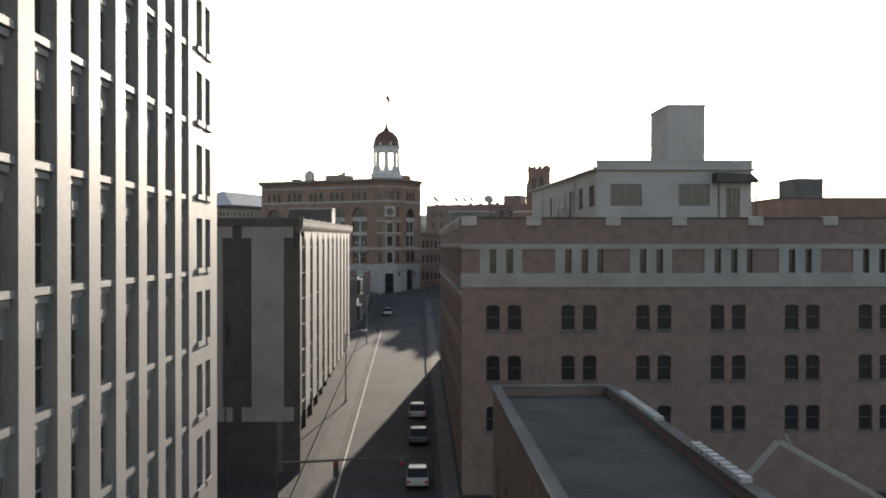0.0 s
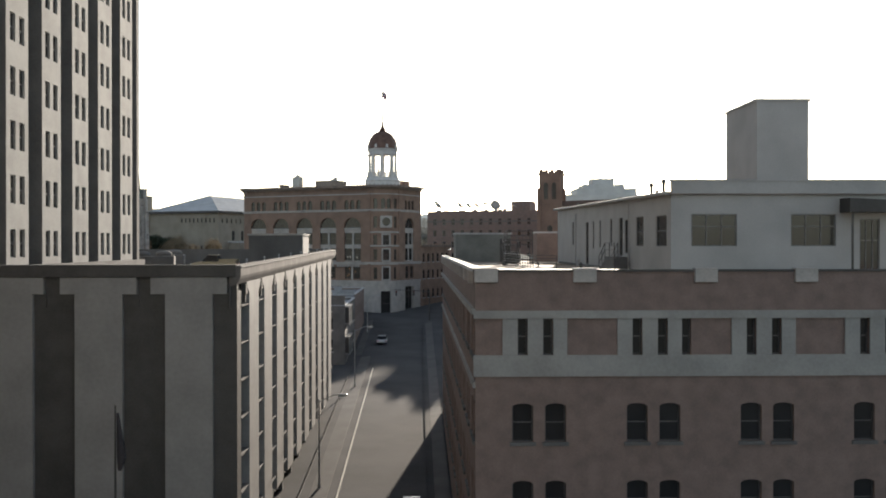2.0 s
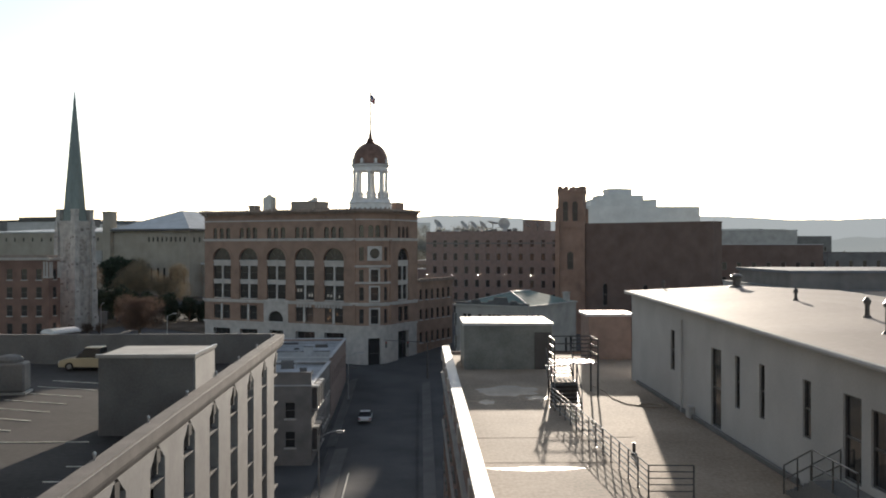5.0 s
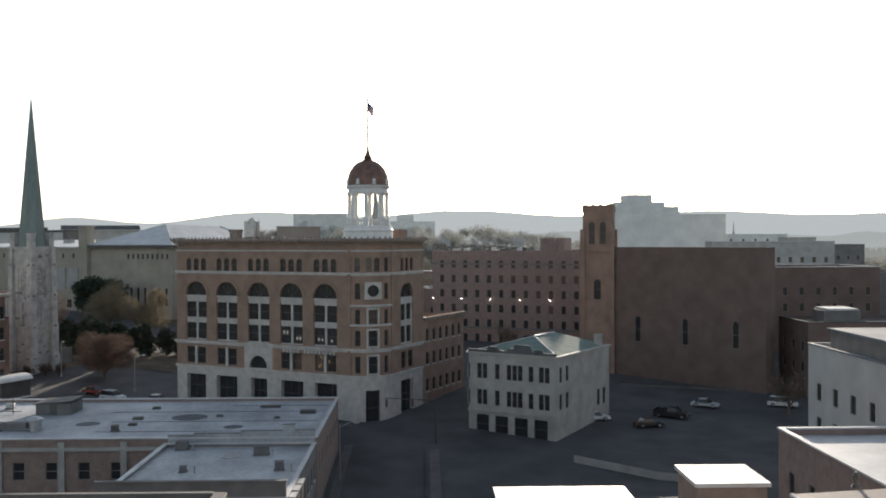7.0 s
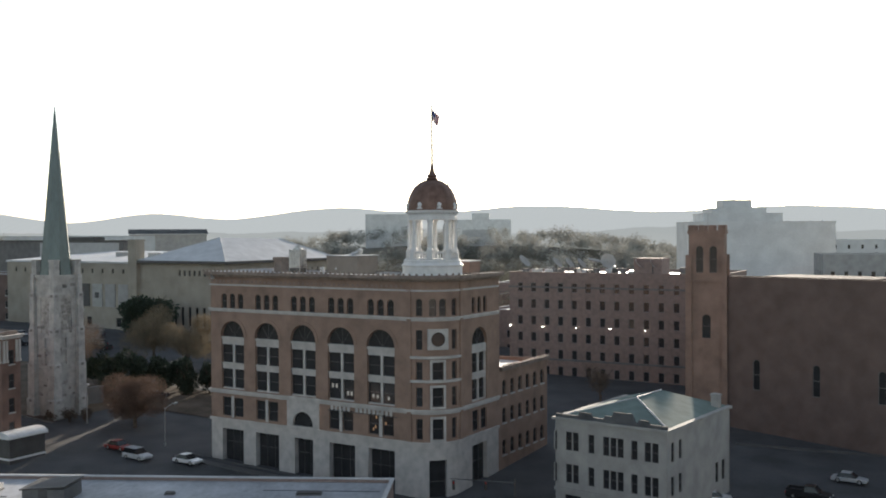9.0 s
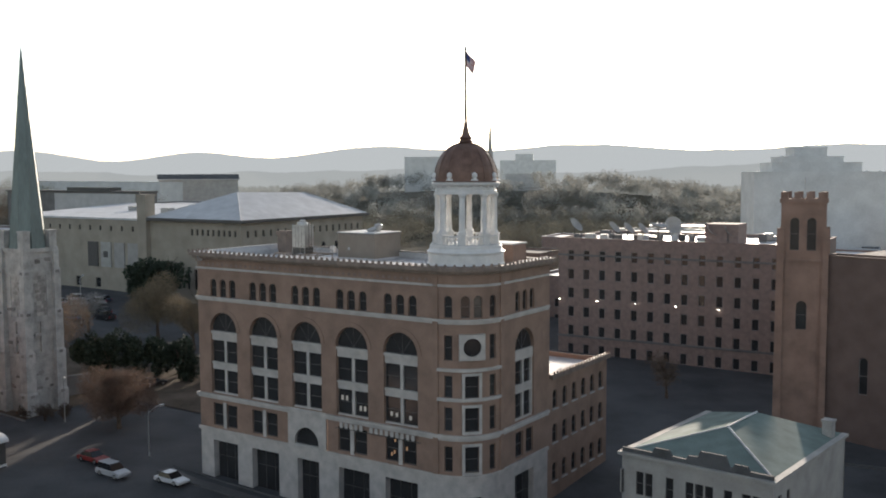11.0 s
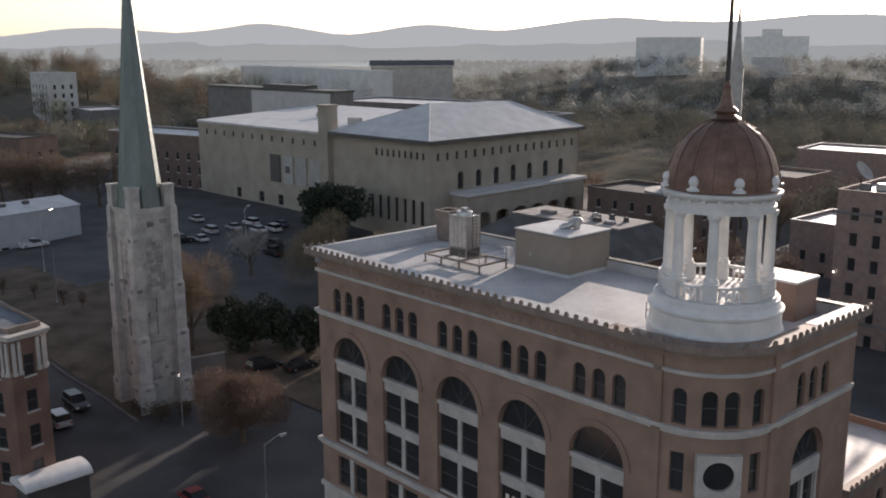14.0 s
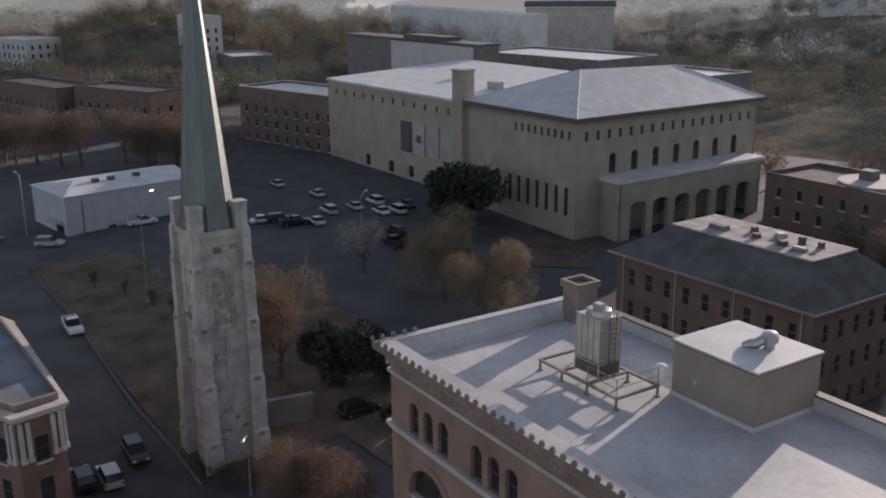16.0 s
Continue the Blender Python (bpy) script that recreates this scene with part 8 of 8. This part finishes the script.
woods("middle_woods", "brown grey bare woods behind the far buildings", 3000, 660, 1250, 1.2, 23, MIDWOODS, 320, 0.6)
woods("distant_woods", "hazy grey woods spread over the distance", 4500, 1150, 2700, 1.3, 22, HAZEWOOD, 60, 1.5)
RIDGE_HUMPS = ((-4200, 500, 50), (-2900, 420, 48), (-2050, 290, 54), (-1330, 220, 46), (-620, 360, 62), (150, 420, 66), (1100, 520, 58), (2100, 560, 60), (3300, 600, 55))


def hills(name, y, x0, x1, base, humps, rough, material, label):
    """A long smooth ridge: rounded humps (middle, half width, height) on a base."""
    bm, prev = bmesh.new(), None
    n = 320
    for i in range(n + 1):
        x = x0 + (x1 - x0) * i / n
        h = base + sum(a * math.exp(-((x - c) / w) ** 2) for c, w, a in humps) + rough * (noise.noise((x * 0.006, y * 0.01, 0)) + 0.5 * noise.noise((x * 0.02, 2, 0)))
        cur = [bm.verts.new((x, y, -8)), bm.verts.new((x, y + 500, max(0, h))), bm.verts.new((x, y + 900, -8))]
        if prev:
            bm.faces.new((prev[0], cur[0], cur[1], prev[1]))
            bm.faces.new((prev[1], cur[1], cur[2], prev[2]))
        prev = cur
    tagged(part(name, bm, material), label, "hills", kind="structure")


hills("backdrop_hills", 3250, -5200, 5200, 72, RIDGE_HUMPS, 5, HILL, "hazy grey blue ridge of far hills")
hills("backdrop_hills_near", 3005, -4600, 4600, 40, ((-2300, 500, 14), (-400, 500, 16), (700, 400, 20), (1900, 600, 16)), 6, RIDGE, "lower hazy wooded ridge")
bm = bmesh.new()
prism(bm, RIVER, -5.95, -5.5)
tagged(part("water", bm, WATER), "pale shining river bend far away", "river", kind="structure")

# ---- vehicles ----
CARMESH = {}


def car(kind, colour, x, y, rz, z=None, label=""):
    key = (kind, colour)
    z = ground_z(x, y) + 0.05 if z is None else z
    names = dict(sedan="car", suv="suv", pickup="pickup_truck")
    if key in CARMESH:
        c = copy_thing(CARMESH[key], pose(x, y, z, 0, 0, rz))
        return c
    L, W, H = dict(sedan=(4.6, 1.8, 1.42), suv=(4.8, 1.9, 1.72), pickup=(5.6, 1.95, 1.8))[kind]
    c = thing(names[kind], label or f"{colour} {'pickup truck' if kind == 'pickup' else kind} parked on asphalt", "car" if kind != "pickup" else "truck", pose(x, y, z, 0, 0, rz), "vehicles")
    hb = 0.56 * H
    side = [(-L / 2, 0.35), (-L / 2 + 0.05, hb * 0.9), (-L / 2 + 0.5, hb), (L / 2 - 1.1, hb), (L / 2 - 0.15, hb * 0.82), (L / 2, 0.5), (L / 2 - 0.05, 0.28), (-L / 2 + 0.05, 0.25)]

    def extrude(prof, w0, w1, material, nm, parent):
        bm = bmesh.new()
        zs = [p[1] for p in prof]
        lo, hi = min(zs), max(zs)
        rows = []
        for s in (-1, 1):
            rows.append([bm.verts.new((px, s * (w0 + (w1 - w0) * (pz - lo) / (hi - lo)) / 2, pz)) for px, pz in prof])
        n = len(prof)
        for i in range(n):
            bm.faces.new((rows[0][i], rows[0][(i + 1) % n], rows[1][(i + 1) % n], rows[1][i]))
        bm.faces.new(rows[0])
        bm.faces.new(rows[1][::-1])
        bmesh.ops.recalc_face_normals(bm, faces=bm.faces[:])
        bmesh.ops.bevel(bm, geom=bm.edges[:], offset=0.05, segments=1, affect="EDGES")
        return part(nm, bm, material, parent)

    extrude(side, W, W * 0.97, CARC[colour], "body", c)
    cab = dict(sedan=[(-1.65, hb), (-1.0, H - 0.05), (0.25, H - 0.03), (1.05, hb)], suv=[(-2.25, hb), (-2.0, H - 0.05), (0.4, H - 0.03), (1.15, hb)], pickup=[(-0.55, hb), (-0.45, H - 0.05), (0.75, H - 0.03), (1.45, hb)])[kind]
    extrude(cab, W * 0.95, W * 0.78, CARGLASS, "cabin_glass", c)
    part("roof", boxes([(cab[1][0] - 0.02, cab[2][0] + 0.02, -W * 0.39, W * 0.39, H - 0.06, H)], 0.02), CARC[colour], c)
    for px in (cab[0][0] + 0.3, (cab[1][0] + cab[2][0]) / 2):
        part("pillar", boxes([(px - 0.05, px + 0.05, -W * 0.46, W * 0.46, hb, hb + 0.1)]), CARC[colour], c)
    if kind == "pickup":
        part("bed", boxes([(-L / 2 + 0.15, -0.7, -W * 0.43, W * 0.43, hb + 0.004, hb + 0.02)]), TYRE, c)
        part("bed_rail", boxes([(-L / 2 + 0.05, -0.6, -W * 0.48, -W * 0.43, hb, hb + 0.28), (-L / 2 + 0.05, -0.6, W * 0.43, W * 0.48, hb, hb + 0.28), (-L / 2 + 0.04, -L / 2 + 0.14, -W * 0.43, W * 0.43, hb, hb + 0.28)]), CARC[colour], c)
    wm = lathe([(0.2, -0.11), (0.32, -0.11), (0.34, -0.06), (0.34, 0.06), (0.32, 0.11), (0.2, 0.11)], 16)
    bmesh.ops.rotate(wm, matrix=Matrix.Rotation(radians(90), 3, "X"), verts=wm.verts)
    wme = mesh_of("tyre", wm)
    wme.materials.append(TYRE)
    rm = lathe([(0.02, -0.12), (0.19, -0.12), (0.21, 0.12), (0.02, 0.12)], 10)
    bmesh.ops.rotate(rm, matrix=Matrix.Rotation(radians(90), 3, "X"), verts=rm.verts)
    rme = mesh_of("rim", rm)
    rme.materials.append(CHROME)
    for px in (-L / 2 + 0.95, L / 2 - 0.9):
        for s in (-1, 1):
            w = part("wheel", wme, None, c, m=pose(px, s * (W / 2 - 0.1), 0.34))
            part("rim", rme, None, w)
    for s in (-1, 1):
        part("headlight", boxes([(L / 2 - 0.14, L / 2 - 0.02, s * W * 0.36 - 0.18, s * W * 0.36 + 0.18, hb * 0.62, hb * 0.78)]), LAMPW, c)
        part("tail_light", boxes([(-L / 2 - 0.02, -L / 2 + 0.08, s * W * 0.4 - 0.12, s * W * 0.4 + 0.12, hb * 0.62, hb * 0.86)]), LAMPR, c)
    CARMESH[key] = c
    return c


for kind, colour, x, y, rz in (
    ("sedan", "white", -123.5, 348, 60), ("suv", "black", -120.8, 349.6, 55), ("pickup", "black", -117.0, 349.0, 60), ("sedan", "silver", -113.8, 351.4, 150), ("sedan", "silver", -126.0, 368.5, 150),
    ("suv", "silver", -116.0, 358.4, 150), ("sedan", "silver", -113.2, 363.0, 150), ("suv", "white", -112.0, 368.2, 150), ("sedan", "white", -107.0, 362.6, 150), ("suv", "white", -104.8, 364.8, 150),
    ("sedan", "blue", -105.5, 369.4, 150), ("sedan", "blue", -101.0, 345.4, 150), ("pickup", "black", -94.9, 347.6, 150), ("suv", "black", -98.0, 353, 150), ("suv", "white", -164.5, 416.5, 160),
    ("pickup", "white", -143.2, 337.6, 64), ("pickup", "white", -113.5, 296.0, -30), ("suv", "black", -82.6, 277.0, -30), ("suv", "black", -83.5, 271.0, 150), ("suv", "silver", -81.6, 272.6, 150),
    ("suv", "silver", -52.3, 259.2, -30), ("sedan", "red", -56.8, 263.3, -28), ("sedan", "white", -44.4, 258.2, -28), ("sedan", "silver", -67.2, 316.6, 20),
    ("sedan", "silver", 0.1, 104.5, 90), ("sedan", "black", 0.2, 93.0, 90), ("sedan", "silver", 0.1, 79.0, 90), ("sedan", "white", -6.0, 201.8, 90),
    ("sedan", "white", 28.6, 244.6, -5), ("sedan", "silver", 48.5, 252.9, -30), ("suv", "white", 61.5, 252.6, -30), ("sedan", "black", 36.0, 240.2, 10), ("pickup", "black", 41.0, 246, -30),
    ("sedan", "silver", -139, 372, 150), ("suv", "black", -67.6, 295.6, 62), ("sedan", "black", -63.2, 297.6, 62), ("suv", "silver", -148, 321, 30), ("sedan", "black", -160, 318, 30),
):
    car(kind, colour, x, y, rz)
car("pickup", "tan", -23.8, 142.5, 180, 11.66, "yellow pickup truck parked on the garage roof deck")

# ---- street furniture ----


def street_lamp(x, y, rz, h=9.0, lit=False):
    b = thing("street_lamp", "grey steel street lamp with curved arm" + (", lit" if lit else ""), "street lamp", pose(x, y, ground_z(x, y), 0, 0, rz), "street lamps")
    part("pole", lathe([(0.16, 0), (0.14, 0.4), (0.09, 0.5), (0.06, h)], 10), STEEL, b)
    bm = bmesh.new()
    last = Vector((0, 0, h - 0.3))
    for i in range(1, 7):
        p = Vector((1.9 * i / 6, 0, h - 0.3 + 0.7 * math.sin(i / 6 * 1.6)))
        tube(bm, last, p, 0.05)
        last = p
    part("arm", bm, STEEL, b)
    hd = part("head", boxes([(1.7, 2.5, -0.16, 0.16, h + 0.28, h + 0.45)], 0.03), STEEL, b)
    part("bulb", boxes([(1.85, 2.35, -0.12, 0.12, h + 0.2, h + 0.275)]), LAMPON if lit else LAMPW, hd)


for x, y, rz, h, lit in ((-127.4, 322.6, 60, 11, True), (-157, 323.5, 160, 11, False), (-50.7, 266.5, 60, 6.0, False), (-67.9, 277.4, -60, 6.5, False), (-8.2, 112, 0, 8, False), (-8.2, 160, 0, 8, False), (-97, 341, 100, 10, False), (-9.4, 215, 0, 7, False)):
    street_lamp(x, y, rz, h, lit)


def flag_mast(x, y, h, name="flag_mast"):
    b = thing(name, "slim pale flag mast on the lawn", "flagpole", pose(x, y, ground_z(x, y)))
    part("pole", lathe([(0.09, 0), (0.04, h)], 8), STEEL, b)
    part("foot", lathe([(0.25, 0), (0.2, 0.3)], 10), CONC, b)


flag_mast(-112, 308, 9)
b = thing("flagpole", "pole with a furled dark flag before the garage front", "flagpole", pose(-15.1, 76.5, ground_z(-15.1, 76.5) + 2.2))
part("pole", lathe([(0.09, -2.3), (0.045, 12.6)], 8), RAILM, b)
part("flag", (lambda q: (tube(q, (0.12, 0, 12.2), (0.3, 0.05, 9.9), 0.06, 7, 0.26), tube(q, (0.3, 0.05, 9.9), (0.22, 0, 9.2), 0.26, 7, 0.1), q)[-1])(bmesh.new()), mat("furled dark cloth", (0.06, 0.055, 0.06), 0.9), b)


def traffic_signal(x, y, reach, rz):
    b = thing("traffic_signal", "dark mast arm with hanging traffic signals over the street", "traffic light", pose(x, y, ground_z(x, y), 0, 0, rz))
    part("pole", lathe([(0.16, 0), (0.1, 6.6)], 10), RAILM, b)
    bm = bmesh.new()
    tube(bm, (0, 0, 6.2), (reach, 0, 6.6), 0.09, 8, 0.05)
    part("mast_arm", bm, RAILM, b)
    for s in (0.45, 0.95):
        hd = part("signal_head", boxes([(reach * s - 0.17, reach * s + 0.17, -0.15, 0.15, 5.3, 6.4)], 0.03), RAILM, b)
        for k in range(3):
            bm = lathe([(0.11, 0), (0.11, 0.1)], 12)
            bmesh.ops.transform(bm, matrix=pose(reach * s, -0.14, 5.5 + 0.34 * k, 90, 0, 0), verts=bm.verts)
            part("lens", bm, LAMPR if k == 2 else DARKMET, hd)


traffic_signal(-9.0, 62.0, 8.5, 0)
traffic_signal(3.0, 232.0, -7.5, 0)
# low stone wall at the church lawn
b = thing("garden_wall", "low pale stone wall beside the church tower", "wall", pose(-74.9, 287.9, ground_z(-74, 289), 0, 0, 52))
part("wall", boxes([(0, 5.6, -0.25, 0.25, -0.5, 3.0)], 0.03), CONC_DK, b)
part("coping", boxes([(-0.1, 5.7, -0.35, 0.35, 3.0, 3.2)]), CONC_DK, b)
